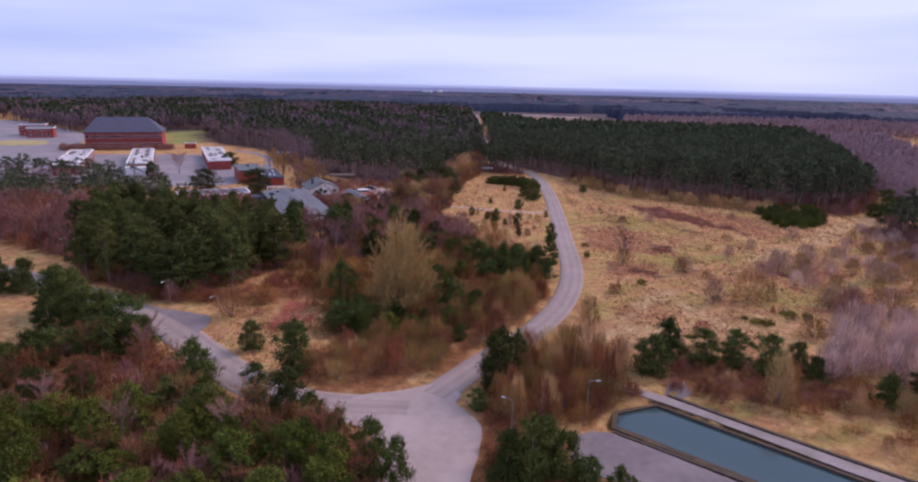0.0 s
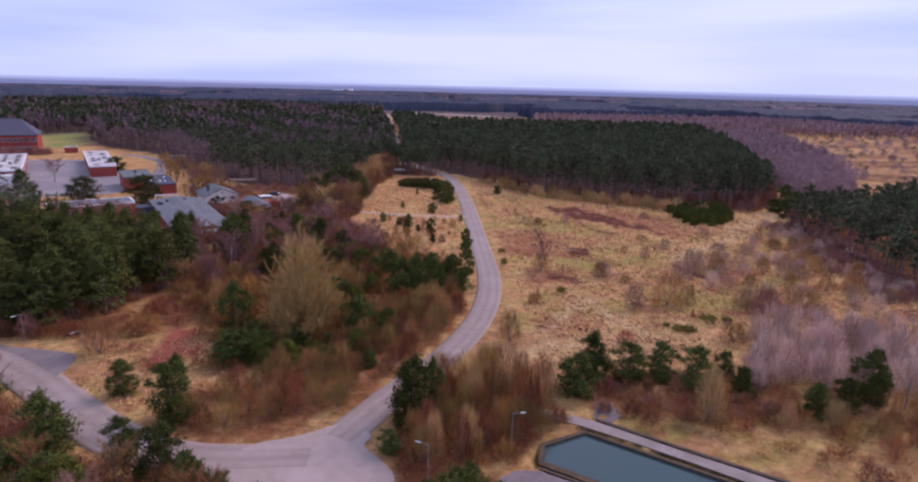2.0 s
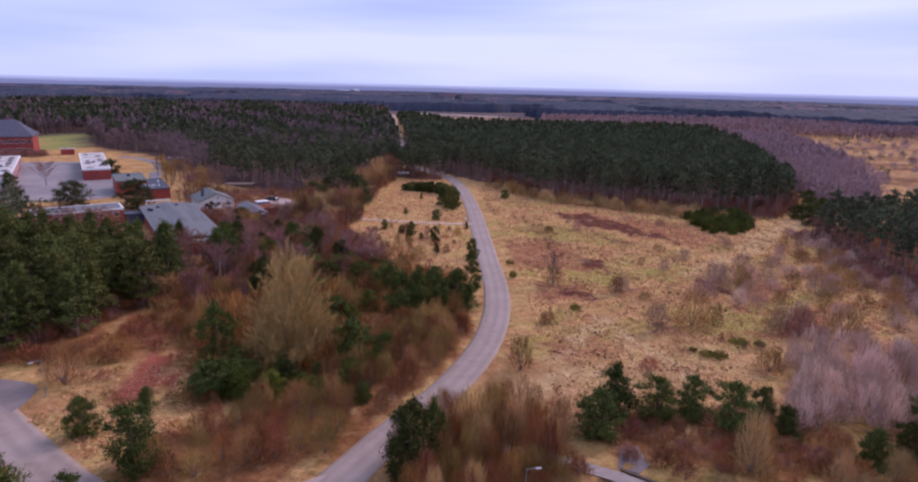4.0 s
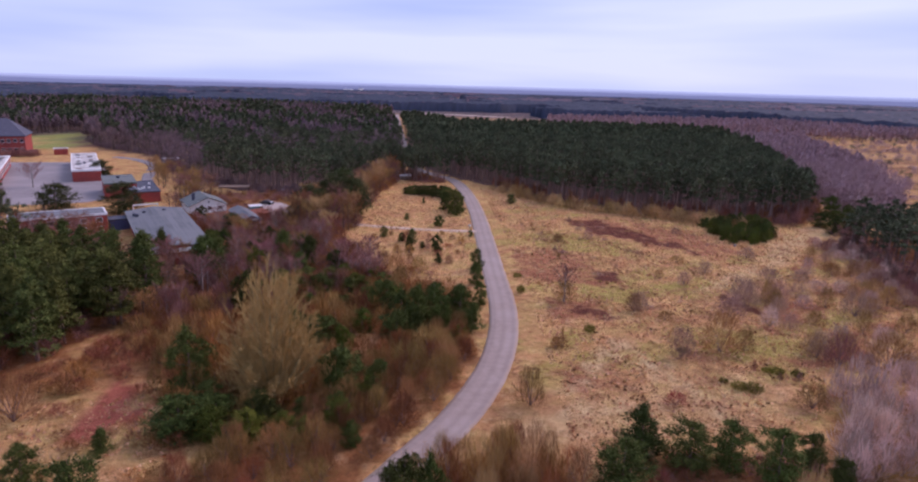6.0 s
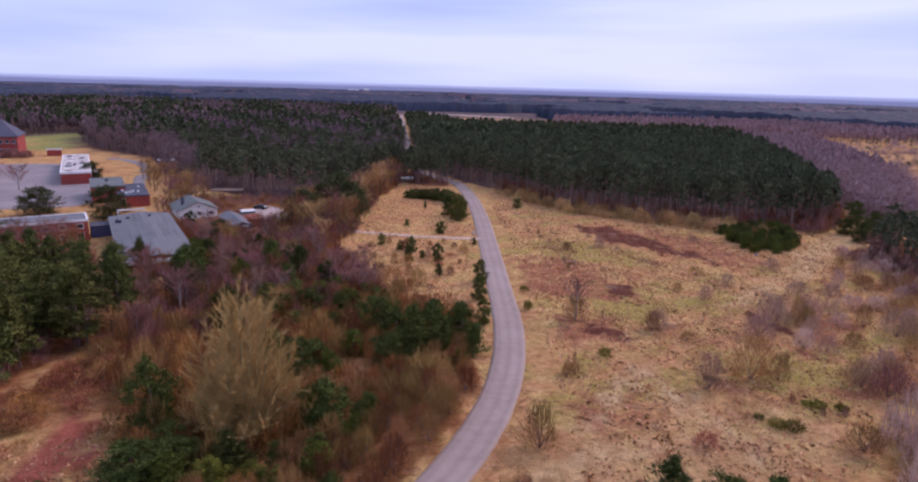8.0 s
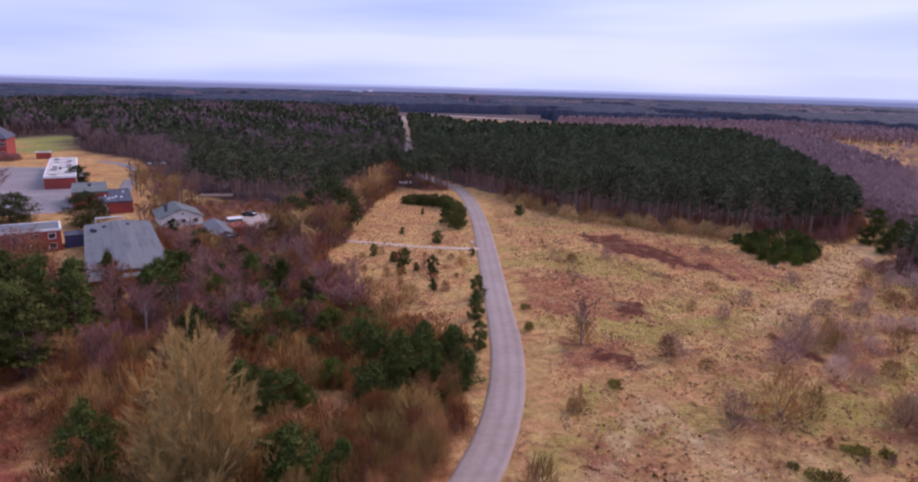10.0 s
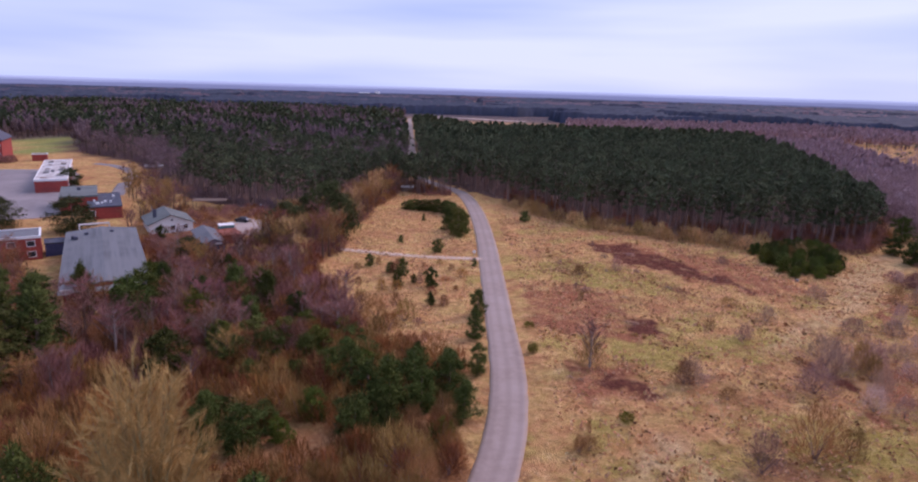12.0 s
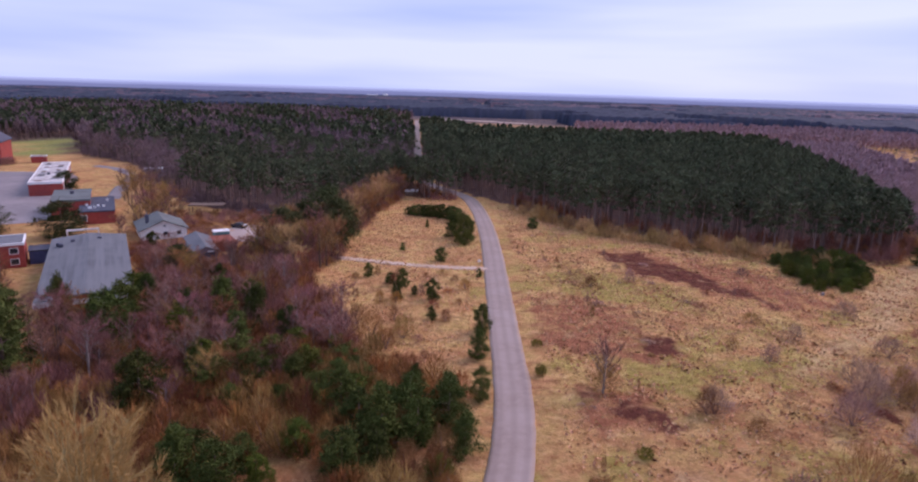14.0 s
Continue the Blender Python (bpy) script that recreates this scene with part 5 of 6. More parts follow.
# pines in front, west of the junction
for x, y, h, w in ((-40.0, 76.1, 7.7, 6.5), (-31.4, 73.3, 5.8, 3.6), (-26.7, 70.5, 6.4, 5.6), (-22.4, 66.4, 5.6, 4.6), (-57.2, 69.8, 6.2, 4.3), (-53.7, 72.9, 5.5, 4.2), (-57.5, 85.3, 6.9, 6.5), (-53.0, 87.0, 6.2, 5.0), (-65.5, 81.7, 5.7, 5.8),
                   (-74.3, 100.8, 9.3, 7.0), (-66.5, 96.0, 8.0, 5.7), (-92.6, 113.0, 7.0, 5.7), (-14.2, 56.6, 8.2, 3.9), (-11.6, 54.8, 7.3, 3.4), (-19.0, 63.0, 5.4, 3.0), (-65.4, 75.5, 6.6, 3.4), (-61, 91, 7, 5), (-70, 92, 7.5, 5.5),
                   (-69.8, 98.4, 9.8, 6.3), (-87.6, 112.2, 7.1, 6.1), (-61.7, 92.6, 8.1, 7.4), (-75.5, 103.6, 8.8, 5.1), (-61.2, 87.0, 4.5, 6.1), (-65.0, 84.7, 4.9, 5.1), (-97, 114.6, 6.6, 5.8), (-54.0, 87.4, 5.9, 6.6), (-56.8, 89.5, 8.8, 7.2), (-66.9, 78.9, 5.1, 3.2), (-41.3, 72.1, 4.0, 5.9), (-36.3, 68.1, 5.0, 4.9)):
    stand(bushy, x, y, h, w, 5.9, 4.4, rng)
for x, y in scatter([(-62, 44), (-16, 44), (-18, 59), (-27, 64), (-40, 66), (-62, 64)], 4.0, 3):
    if rng.random() < 0.8:
        stand(front, x, y, rng.uniform(4.2, 7.0), rng.uniform(3.6, 5.2), 5.9, 4.2, rng)
# lighter young pines round the willow's foot
for x, y, h, w in ((-21.3, 96.4, 4.6, 4.2), (-17.2, 96.2, 4.2, 4.0), (-13.5, 95.6, 4.0, 3.4), (-10.8, 96.0, 3.4, 3.0), (-8.7, 108.0, 5.6, 4.4), (-7.4, 98.0, 4.4, 3.4), (-3.9, 104.4, 4.6, 3.6), (-9.0, 123.2, 3.4, 2.4)):
    stand(front, x, y, h, w, 5.9, 4.4, rng)
# the tall pine beside the junction
stand(bushy[:3], -0.4, 77.8, 9.8, 6.2, 5.9, 4.4, rng)
stand(bushy[:3], 2.2, 79.8, 8.6, 3.0, 5.9, 4.4, rng)
for x, y, h, w, hue in ((2.4, 84.8, 6.2, 3.4, "olive"), (0.4, 82.6, 6.6, 3.6, "straw"), (-1.6, 80.4, 5.6, 3.2, "brown"), (3.8, 88.0, 5.6, 3.2, "olive")):
    stand(shrub[hue], x, y, h, w, 4.0, 4.0, rng)
stand(bushy[:3], -3.2, 72.6, 3.2, 2.6, 5.9, 4.4, rng)
# the dark clump of young pines on the heath
for x, y in scatter([(90, 209), (90, 186), (97, 186), (108, 194), (115, 212), (105, 213)], 3.0, 5):
    stand(bushy + front, x, y, rng.uniform(2.6, 4.4), rng.uniform(2.4, 3.4), 5.9, 4.2, rng)
# the pine wood west of the hall
for x, y in scatter(WEST_WOOD, 4.9, 6):
    stand(tall, x, y, rng.uniform(10.5, 14.5), rng.uniform(6.0, 8.8), 12.0, 6.8, rng)

# the great willow
willow = tagged(plant("willow_tree", willow_shape(77, 15.6, 6.8, 66, 28, 34, 0.0175), green_bark, willow_twigs), "large leafless willow with olive-yellow twigs", "willow tree")
willow.matrix_world = pose(-16.3, 106.6, 0)
willow.scale = (1.0, 1.0, 1.1)
for x, y, h, w, hue in ((-45.4, 133.2, 6.0, 5.5, "purple"), (-6.0, 170.8, 6.0, 5.0, "purple"), (-6.7, 160.3, 6.2, 6.0, "purple"), (-12.4, 163.6, 6.5, 5.0, "purple"), (-9.6, 158, 5.6, 5.0, "purple"), (-27.6, 158, 8.0, 6.0, "purple"), (-36, 146, 8.5, 6.0, "purple"), (-33.5, 172, 7.5, 5.5, "purple"), (-21.5, 182, 7.0, 5.0, "purple"), (-46, 158, 8.5, 5.5, "purple"), (31.5, 141.7, 7.3, 5.0, "purple"),
                        (-71.2, 251.0, 8.0, 7.5, "purple"), (-66, 243, 7.0, 7, "olive"), (-128, 268, 9, 9, "purple"), (63.5, 76.5, 8.0, 6, "grey"), (-49.5, 210, 5, 6, "purple"), (-46, 201, 5, 6, "purple"), (-31, 196, 7, 6, "purple")):
    stand(birch[hue], x, y, h, w, 9.0, 5.2, rng)
for x, y, h, w, hue in ((16.4, 102.5, 6.0, 4.9, "olive"), (-0.2, 161.6, 4.4, 5.6, "olive"), (4.7, 160.3, 4.2, 5.0, "olive"), (2.2, 156, 3.6, 4.6, "orange"), (-3.0, 165.6, 4.2, 4.4, "brown"), (0.2, 176.5, 3.0, 2.4, "orange"), (50.0, 117.6, 7.4, 7.4, "olive"), (42.6, 115.4, 5.8, 4.9, "purple"), (65.2, 137.0, 5.4, 6.0, "purple"), (43.0, 136.0, 4.0, 4.0, "brown"), (24.2, 120.0, 2.4, 2.2, "brown"), (64.3, 114.6, 5.0, 4.6, "purple"), (84, 132, 5.5, 7.0, "purple"), (54, 117.5, 4.5, 4, "olive"), (12.3, 91.5, 4.7, 3.2, "red"), (31.7, 142.3, 4.5, 5, "olive"),
                        (60, 133, 4.6, 7, "purple"), (67.5, 141.7, 5.0, 8, "purple"), (73, 140, 5, 7, "purple"), (36.1, 76.0, 8.0, 4.6, "straw"), (38, 77, 6.0, 3.2, "orange"), (35.4, 101.6, 2.0, 3.8, "red"), (28.5, 75.5, 2.2, 3.4, "red"), (53, 99.5, 4, 5, "olive"), (33, 76.5, 2.6, 3.6, "brown"), (14.6, 75.6, 3.4, 4.2, "olive"), (12.2, 73.4, 3.4, 3.8, "brown"), (11.6, 76.4, 4.6, 4.2, "olive"), (17.4, 77.2, 2.2, 3.0, "brown"), (11.4, 71.2, 2.0, 2.6, "brown"), (46.5, 61.5, 3.2, 4.4, "red"), (73, 110.5, 6.0, 8.5, "olive"), (66.1, 111.9, 5.6, 6.2, "purple"), (-45.3, 102.2, 6.2, 6.8, "olive"), (4.6, 117.5, 5.6, 8.6, "olive"), (1.0, 112.5, 5.2, 7.4, "olive"), (6.5, 112.5, 4.6, 6.4, "olive"), (-31, 118, 6.5, 7.0, "olive"), (-27, 121, 6.0, 6.0, "orange"), (-38, 134, 6.5, 6.0, "purple"), (58, 72, 5.5, 2.6, "olive"), (62, 73, 5.0, 2.4, "olive"), (53, 66, 3.6, 2.2, "orange"), (49, 68, 3.4, 2.0, "olive"), (57, 64, 4.2, 2.2, "olive"), (44, 66, 2.0, 1.8, "olive"), (44, 136, 4.2, 4.4, "purple"), (60, 151.5, 3.2, 3.2, "purple"), (80, 153, 3.6, 6.0, "purple"), (69, 160, 3.0, 4.0, "purple"), (51.5, 191, 3.6, 3.0, "purple"), (42.5, 188, 2.6, 3.6, "brown"), (57, 157, 1.8, 2.6, "olive"), (66, 168, 2.0, 4.5, "olive"), (86, 172, 3.0, 5.0, "purple")):
    stand(wisp["mauve" if hue == "purple" else hue] if y > 112 and x > 20 else shrub[hue], x, y, h, w, 4.0, 4.0, rng)


def thicket(poly, spacing, seed, mix, kinds, h_lo, h_hi, base_h, base_w, w_lo, w_hi, keep=1.0):
    rr = random.Random(seed)
    for x, y in scatter(poly, spacing, seed):
        if rr.random() < keep:
            stand(kinds[rr.choice(mix)], x, y, rr.uniform(h_lo, h_hi), rr.uniform(w_lo, w_hi), base_h, base_w, rr)


thicket(BROWN_THICKET, 2.9, 21, ("brown", "olive", "orange", "olive", "brown"), shrub, 3.0, 5.0, 4.0, 4.0, 3.2, 4.6)
thicket(EAST_THICKET, 2.7, 22, ("straw", "olive", "brown", "olive", "orange"), shrub, 4.2, 7.2, 4.0, 4.0, 3.0, 4.4)
thicket(HALL_SCRUB, 4.6, 24, ("purple", "purple", "brown", "purple", "olive"), birch, 4.2, 7.0, 9.0, 5.2, 4.2, 6.2, 0.8)
thicket(FRONT_WOOD, 6.0, 26, ("brown", "red", "purple", "brown"), birch, 4.0, 6.5, 9.0, 5.2, 3.6, 5.2, 0.75)
thicket(EAST_SCRUB, 5.2, 28, ("mauve", "grey", "olive", "olive"), wisp, 2.2, 5.0, 4.0, 4.0, 3.0, 5.4, 0.6)
thicket([(40, 74), (66, 62), (78, 70), (74, 80), (60, 78), (47, 80)], 3.6, 29, ("straw", "olive", "straw", "orange"), shrub, 2.0, 4.6, 4.0, 4.0, 2.2, 3.6)
# small bushes over the heath
rr = random.Random(5)
for x, y in scatter([(24, 118), (40, 96), (58, 100), (62, 130), (84, 160), (96, 186), (70, 212), (48, 232), (32, 240), (30, 160)], 5.6, 33, 0.5):
    if rr.random() > 0.32:
        continue
    stand(wisp[rr.choice(("mauve", "brown", "olive", "mauve"))], x, y, 0.4 + 2.0 * rr.random() ** 3, 0.8 + 2.6 * rr.random() ** 2, 4.0, 4.0, rr)
rr = random.Random(8)
for x, y in scatter([(-12, 186), (2, 170), (-2, 156), (10, 148), (15, 170), (19, 195), (0, 200)], 7.0, 34):
    stand(shrub[rr.choice(("brown", "orange", "purple"))], x, y, rr.uniform(0.8, 3.2), rr.uniform(1.4, 3.4), 4.0, 4.0, rr)


# low gorse bushes
def gorse_shape(seed):
    g_rng = np.random.default_rng(seed)
    wood_s, leaf_s = Soup(), Soup()
    for _ in range(10):
        w, r = g_rng.uniform(0, 6.28), g_rng.uniform(0.3, 1.3)
        wood_s.add(*tube([(0, 0, 0), (math.cos(w) * r * 0.5, math.sin(w) * r * 0.5, 0.4), (math.cos(w) * r, math.sin(w) * r, g_rng.uniform(0.5, 0.9))], [0.03, 0.02, 0.01], 3))
    for _ in range(420):
        w, r = g_rng.uniform(0, 6.28), 1.4 * g_rng.random() ** 0.5
        q = np.array((math.cos(w) * r, math.sin(w) * r, g_rng.uniform(0.1, 0.95) * (1.25 - 0.5 * r)))
        leaf_s.blade(q, q + g_rng.normal(0, 0.16, 3) + (0, 0, 0.28), 0.05, g_rng)
    return wood_s, leaf_s


gorse = [template(tagged(plant("gorse_bush", gorse_shape(k), brown_bark, gorse_mat, "crown"), "low yellow-green gorse bush on dry grass", "gorse bush")) for k in range(2)]
for x, y, h, w in ((46.4, 105.4, 1.0, 2.2), (47.8, 104.4, 1.2, 2.6), (45.2, 107.4, 0.7, 1.3), (53.4, 110.2, 0.7, 1.6), (31.8, 126.5, 1.2, 1.8), (54.5, 109.5, 1.0, 2.0), (57, 108.6, 1.0, 1.8), (62, 104.6, 0.9, 1.4), (24.2, 147, 1.6, 1.6), (25.6, 157.5, 1.0, 1.8), (44, 118.0, 0.7, 1.8)):
    stand(gorse, x, y, h, w, 1.0, 2.8, rng)


# ---------------- forests: joined, far too many to count ----------------
def forest(name, shapes, points, mats, h_lo, h_hi, w_lo, w_hi, base_h, base_w, seed, label, category):
    """Many plants in one mesh. shapes: (wood, leaf) soups."""
    f_rng = np.random.default_rng(seed)
    Vs, Fs, Ss, Ts, k = [], [], [], [], 0
    baked = []
    for wood_s, leaf_s in shapes:
        V = np.array(list(wood_s.V) + list(leaf_s.V))
        F = np.array(list(wood_s.F) + [(a + len(wood_s.V), b + len(wood_s.V), c + len(wood_s.V)) for a, b, c in leaf_s.F])
        baked.append((V, F, np.r_[np.zeros(len(wood_s.F)), np.ones(len(leaf_s.F))]))
    for x, y in points:
        V, F, S = baked[f_rng.integers(len(baked))]
        w, sc, h = f_rng.uniform(0, 6.28), f_rng.uniform(w_lo, w_hi) / base_w, f_rng.uniform(h_lo, h_hi) / base_h
        c, s = math.cos(w) * sc, math.sin(w) * sc
        Vs.append(np.stack([V[:, 0] * c - V[:, 1] * s + x, V[:, 0] * s + V[:, 1] * c + y, V[:, 2] * h - 0.05], 1))
        Fs.append(F + k)
        Ss.append(S)
        Ts.append(np.full(len(V), f_rng.random()))
        k += len(V)
    if not Vs:
        return None
    ob = new(name, np_mesh(name, np.concatenate(Vs), np.concatenate(Fs), mats, np.concatenate(Ss), np.concatenate(Ts)))
    return tagged(ob, label, category, kind="stuff")


front_pines = [pine_shape(200 + k, 13.0, 2.5, 0.46, 6, 40, 12, 0.85, 0.6, 0.3, 4) for k in range(5)]
inner_pines = [pine_shape(220 + k, 13.0, 2.7, 0.60, 1, 20, 9, 1.0, 0.4, 0.3, 3) for k in range(5)]
far_pines = [tuft_shape(240 + k, 13.0, 3.2, 16, 0.5, 0.55, 0.14) for k in range(5)]
near_bare = [bare_shape(260 + k, 12.0, 3.0, 1, 4, 90, 2.0, 0.06, 0.8) for k in range(5)]
far_bare = [tuft_shape(280 + k, 12.0, 3.4, 18, 0.35, 0.36, 0.26) for k in range(5)]


def edge_distance(poly, P):
    P = np.asarray(P)
    best = np.full(len(P), 1e9)
    for a, b in zip(poly, poly[1:] + poly[:1]):
        a, b = np.array(a, float), np.array(b, float)
        f = np.clip(((P - a) @ (b - a)) / ((b - a) @ (b - a)), 0, 1)
        best = np.minimum(best, np.linalg.norm(P - a - f[:, None] * (b - a), axis=1))
    return best


slim_shrubs = [shrub_shape(300 + k, 3.8, 1.9, 3, 230, 0.66, 0.046) for k in range(4)]
slim_birches = [bare_shape(310 + k, 9.0, 2.4, 1, 9, 260, 1.25, 0.03, 1.4) for k in range(4)]


def joined_thicket(name, shapes, poly, spacing, seed, hues, h_lo, h_hi, w_lo, w_hi, base_h, base_w, wood_mat, label):
    """A thicket of one or more twig colours, each colour one mesh."""
    Q = scatter(poly, spacing, seed)
    Q = Q[np.all([np.hypot(Q[:, 0] - cx, Q[:, 1] - cy) > r for cx, cy, r in CLEAR], axis=0)]
    which = np.random.default_rng(seed).integers(len(hues), size=len(Q))
    for i, hue in enumerate(hues):
        forest(name, shapes, Q[which == i], [wood_mat, twig_joined[hue]], h_lo, h_hi, w_lo, w_hi, base_h, base_w, seed + i, label % hue, "thicket")


joined_thicket("birch_thicket", slim_shrubs, BIRCH_THICKET, 2.6, 25, ("grey", "grey", "grey"), 3.8, 6.4, 3.0, 4.6, 4.0, 4.0, shrub_bark, "thicket of leafless %s birches on the heath")
joined_thicket("wood_margin", slim_birches, FIELD_EDGE, 3.0, 27, ("straw", "brown", "purple", "olive"), 5.5, 10.0, 4.8, 6.8, 9.0, 5.2, brown_bark, "leafless %s-brown trees beside the dry meadow")
joined_thicket("wood_margin_floor", slim_shrubs, FIELD_EDGE, 2.4, 166, ("brown", "olive", "purple"), 1.8, 4.2, 3.0, 4.6, 4.0, 4.0, shrub_bark, "leafless %s-brown undergrowth beside the dry meadow")
joined_thicket("yard_scrub", slim_birches, HALL_FRONT, 3.2, 30, ("purple", "brown"), 5, 8, 4, 6, 9.0, 5.2, brown_bark, "leafless %s-brown scrub behind the pines")
joined_thicket("bush_row", slim_shrubs, [(38, 270), (52, 238), (80, 217), (108, 203), (108, 208.5), (81, 223), (55, 243), (40, 276)], 2.7, 31, ("straw", "straw", "olive", "straw"), 2.2, 4.8, 3.6, 6.4, 4.0, 4.0, brown_bark, "row of leafless %s-coloured bushes before the plantation")
joined_thicket("clearing_scrub", slim_shrubs, [(-72, 112), (-56, 107), (-49, 109), (-43, 106), (-36, 112), (-30, 116), (-34, 126), (-42, 130), (-48, 116)], 2.6, 35, ("brown", "red", "orange"), 1.0, 3.0, 3.0, 4.6, 4.0, 4.0, brown_bark, "low leafless %s-brown scrub under the pines")
joined_thicket("basin_scrub", slim_shrubs, [(26, 78), (46, 62), (66, 52), (84, 62), (78, 78), (60, 78), (45, 80), (30, 84)], 3.4, 36, ("straw", "orange", "straw", "brown"), 0.8, 2.6, 2.4, 3.8, 4.0, 4.0, brown_bark, "low leafless %s-brown scrub beside the basin")
joined_thicket("yard_bushes", slim_birches, [(-70, 226), (-66, 214), (-60, 214), (-64, 232), (-60, 246), (-72, 262), (-80, 270), (-84, 250), (-72, 240)], 5.0, 37, ("purple", "olive", "brown"), 4.5, 8, 4.5, 6.5, 9.0, 5.2, brown_bark, "leafless %s-brown trees round the house")

joined_thicket("east_margin_scrub", slim_shrubs, [(111, 184), (108, 166), (100, 140), (96, 118), (106, 114), (113, 140), (119, 166), (122, 186)], 2.6, 104, ("purple", "grey", "purple"), 1.2, 3.4, 3.0, 4.6, 4.0, 4.0, brown_bark, "leafless %s-brown scrub along the pine wood")
joined_thicket("corner_scrub", slim_shrubs, BASIN_SCRUB, 2.0, 124, ("brown", "olive", "orange"), 1.2, 3.2, 2.2, 3.6, 4.0, 4.0, shrub_bark, "low leafless %s-brown scrub at the basin corner")
joined_thicket("grove_floor", slim_shrubs, GROVE, 2.6, 170, ("brown", "purple"), 1.0, 2.6, 2.6, 4.0, 4.0, 4.0, shrub_bark, "leafless %s-brown undergrowth below the roadside pines")
joined_thicket("island_scrub", slim_shrubs, ISLAND, 2.0, 162, ("brown", "red", "brown"), 0.7, 2.2, 2.2, 3.4, 4.0, 4.0, shrub_bark, "low leafless %s-brown scrub beside the junction")
joined_thicket("basin_row_scrub", slim_shrubs, BASIN_ROW, 2.3, 128, ("red", "brown", "purple"), 0.8, 2.4, 2.4, 3.6, 4.0, 4.0, shrub_bark, "low leafless %s-brown scrub under the pines")
joined_thicket("pine_undergrowth", slim_shrubs, WEST_WOOD, 3.0, 134, ("purple", "purple", "brown"), 1.4, 3.8, 3.0, 4.6, 4.0, 4.0, brown_bark, "leafless %s-brown undergrowth below the tall pines")
joined_thicket("plantation_end", slim_shrubs, [(108, 208), (124, 208), (139, 219), (162, 260), (156, 266), (134, 226), (122, 214), (108, 214)], 2.8, 138, ("purple", "brown", "purple"), 2.4, 5.5, 3.2, 4.8, 4.0, 4.0, brown_bark, "leafless %s-brown scrub round the plantation end")
joined_thicket("roadside_scrub", slim_shrubs, [(-86, 127), (-67, 112), (-52.6, 106.4), (-50.5, 115.0), (-60.6, 125.7), (-92.7, 140.7)], 2.5, 142, ("purple", "brown", "red"), 1.8, 4.6, 3.0, 4.6, 4.0, 4.0, shrub_bark, "leafless %s-brown scrub between the road and the pines")
joined_thicket("meadow_edge", slim_shrubs, [(-17, 192), (-9, 178), (-4, 162), (3, 154), (8, 148), (2, 145), (-5, 150), (-14, 178), (-21, 194)], 3.0, 146, ("purple", "brown", "olive"), 1.6, 4.6, 2.8, 4.4, 4.0, 4.0, shrub_bark, "leafless %s-brown scrub along the dry meadow")
joined_thicket("yard_trees", slim_birches, [(-99.9, 297.4), (-104, 322), (-84, 290), (-63, 262), (-60, 248), (-70.4, 241.2)], 4.4, 150, ("olive", "purple", "olive"), 4.5, 8.0, 4.5, 6.5, 9.0, 5.2, brown_bark, "leafless %s-brown trees between the yard and the wood")
joined_thicket("tall_scrub", slim_shrubs, MID_SCRUB, 4.4, 154, ("orange", "olive", "brown"), 3.2, 5.5, 3.6, 5.2, 4.0, 4.0, shrub_bark, "tall leafless %s-brown bushes between the pines")
joined_thicket("west_scrub", slim_shrubs, MID_SCRUB, 2.3, 82, ("olive", "orange", "brown", "olive", "orange"), 1.6, 3.8, 2.8, 4.2, 4.0, 4.0, brown_bark, "dense leafless %s-brown scrub between the pines")
joined_thicket("hall_scrub", slim_shrubs, HALL_SCRUB, 2.5, 86, ("purple", "brown", "purple", "orange"), 2.2, 4.8, 3.2, 4.6, 4.0, 4.0, brown_bark, "dense leafless %s-brown scrub beside the hall")
joined_thicket("front_scrub", slim_shrubs, FRONT_WOOD, 2.9, 90, ("purple", "brown", "brown"), 1.8, 4.2, 3.2, 4.6, 4.0, 4.0, brown_bark, "dense leafless %s-brown scrub below the pines")
joined_thicket("west_bare_wood", slim_birches, WEST_BARE, 3.8, 94, ("purple", "red", "purple"), 6.5, 9.5, 4.5, 6.5, 9.0, 5.2, brown_bark, "leafless %s-brown wood beside the pines")
joined_thicket("west_bare_floor", slim_shrubs, WEST_BARE, 3.0, 158, ("purple", "red", "purple"), 2.0, 4.5, 3.4, 5.0, 4.0, 4.0, brown_bark, "leafless %s-brown undergrowth in the bare wood")
joined_thicket("settlement_scrub", slim_shrubs, [(-58, 208), (-46, 202), (-42, 210), (-50, 214), (-60, 213)], 2.6, 98, ("purple", "brown"), 1.6, 3.4, 3.0, 4.2, 4.0, 4.0, brown_bark, "leafless %s-brown shrubs round the house")
joined_thicket("house_scrub", slim_shrubs, [(-68, 206), (-45, 200), (-33, 200), (-26, 232), (-34, 256), (-60, 262), (-74, 250), (-66, 232)], 3.0, 108, ("purple", "brown", "purple"), 1.2, 3.0, 2.8, 4.4, 4.0, 4.0, shrub_bark, "leafless %s-brown scrub in the overgrown garden")
joined_thicket("clearing_edge", slim_shrubs, [(-45, 110), (-39, 99), (-34, 91), (-27, 84), (-23, 92), (-27, 104), (-34, 113)], 2.7, 112, ("red", "brown", "orange"), 0.7, 2.2, 2.2, 3.8, 4.0, 4.0, shrub_bark, "low %s-brown scrub over the sandy clearing")
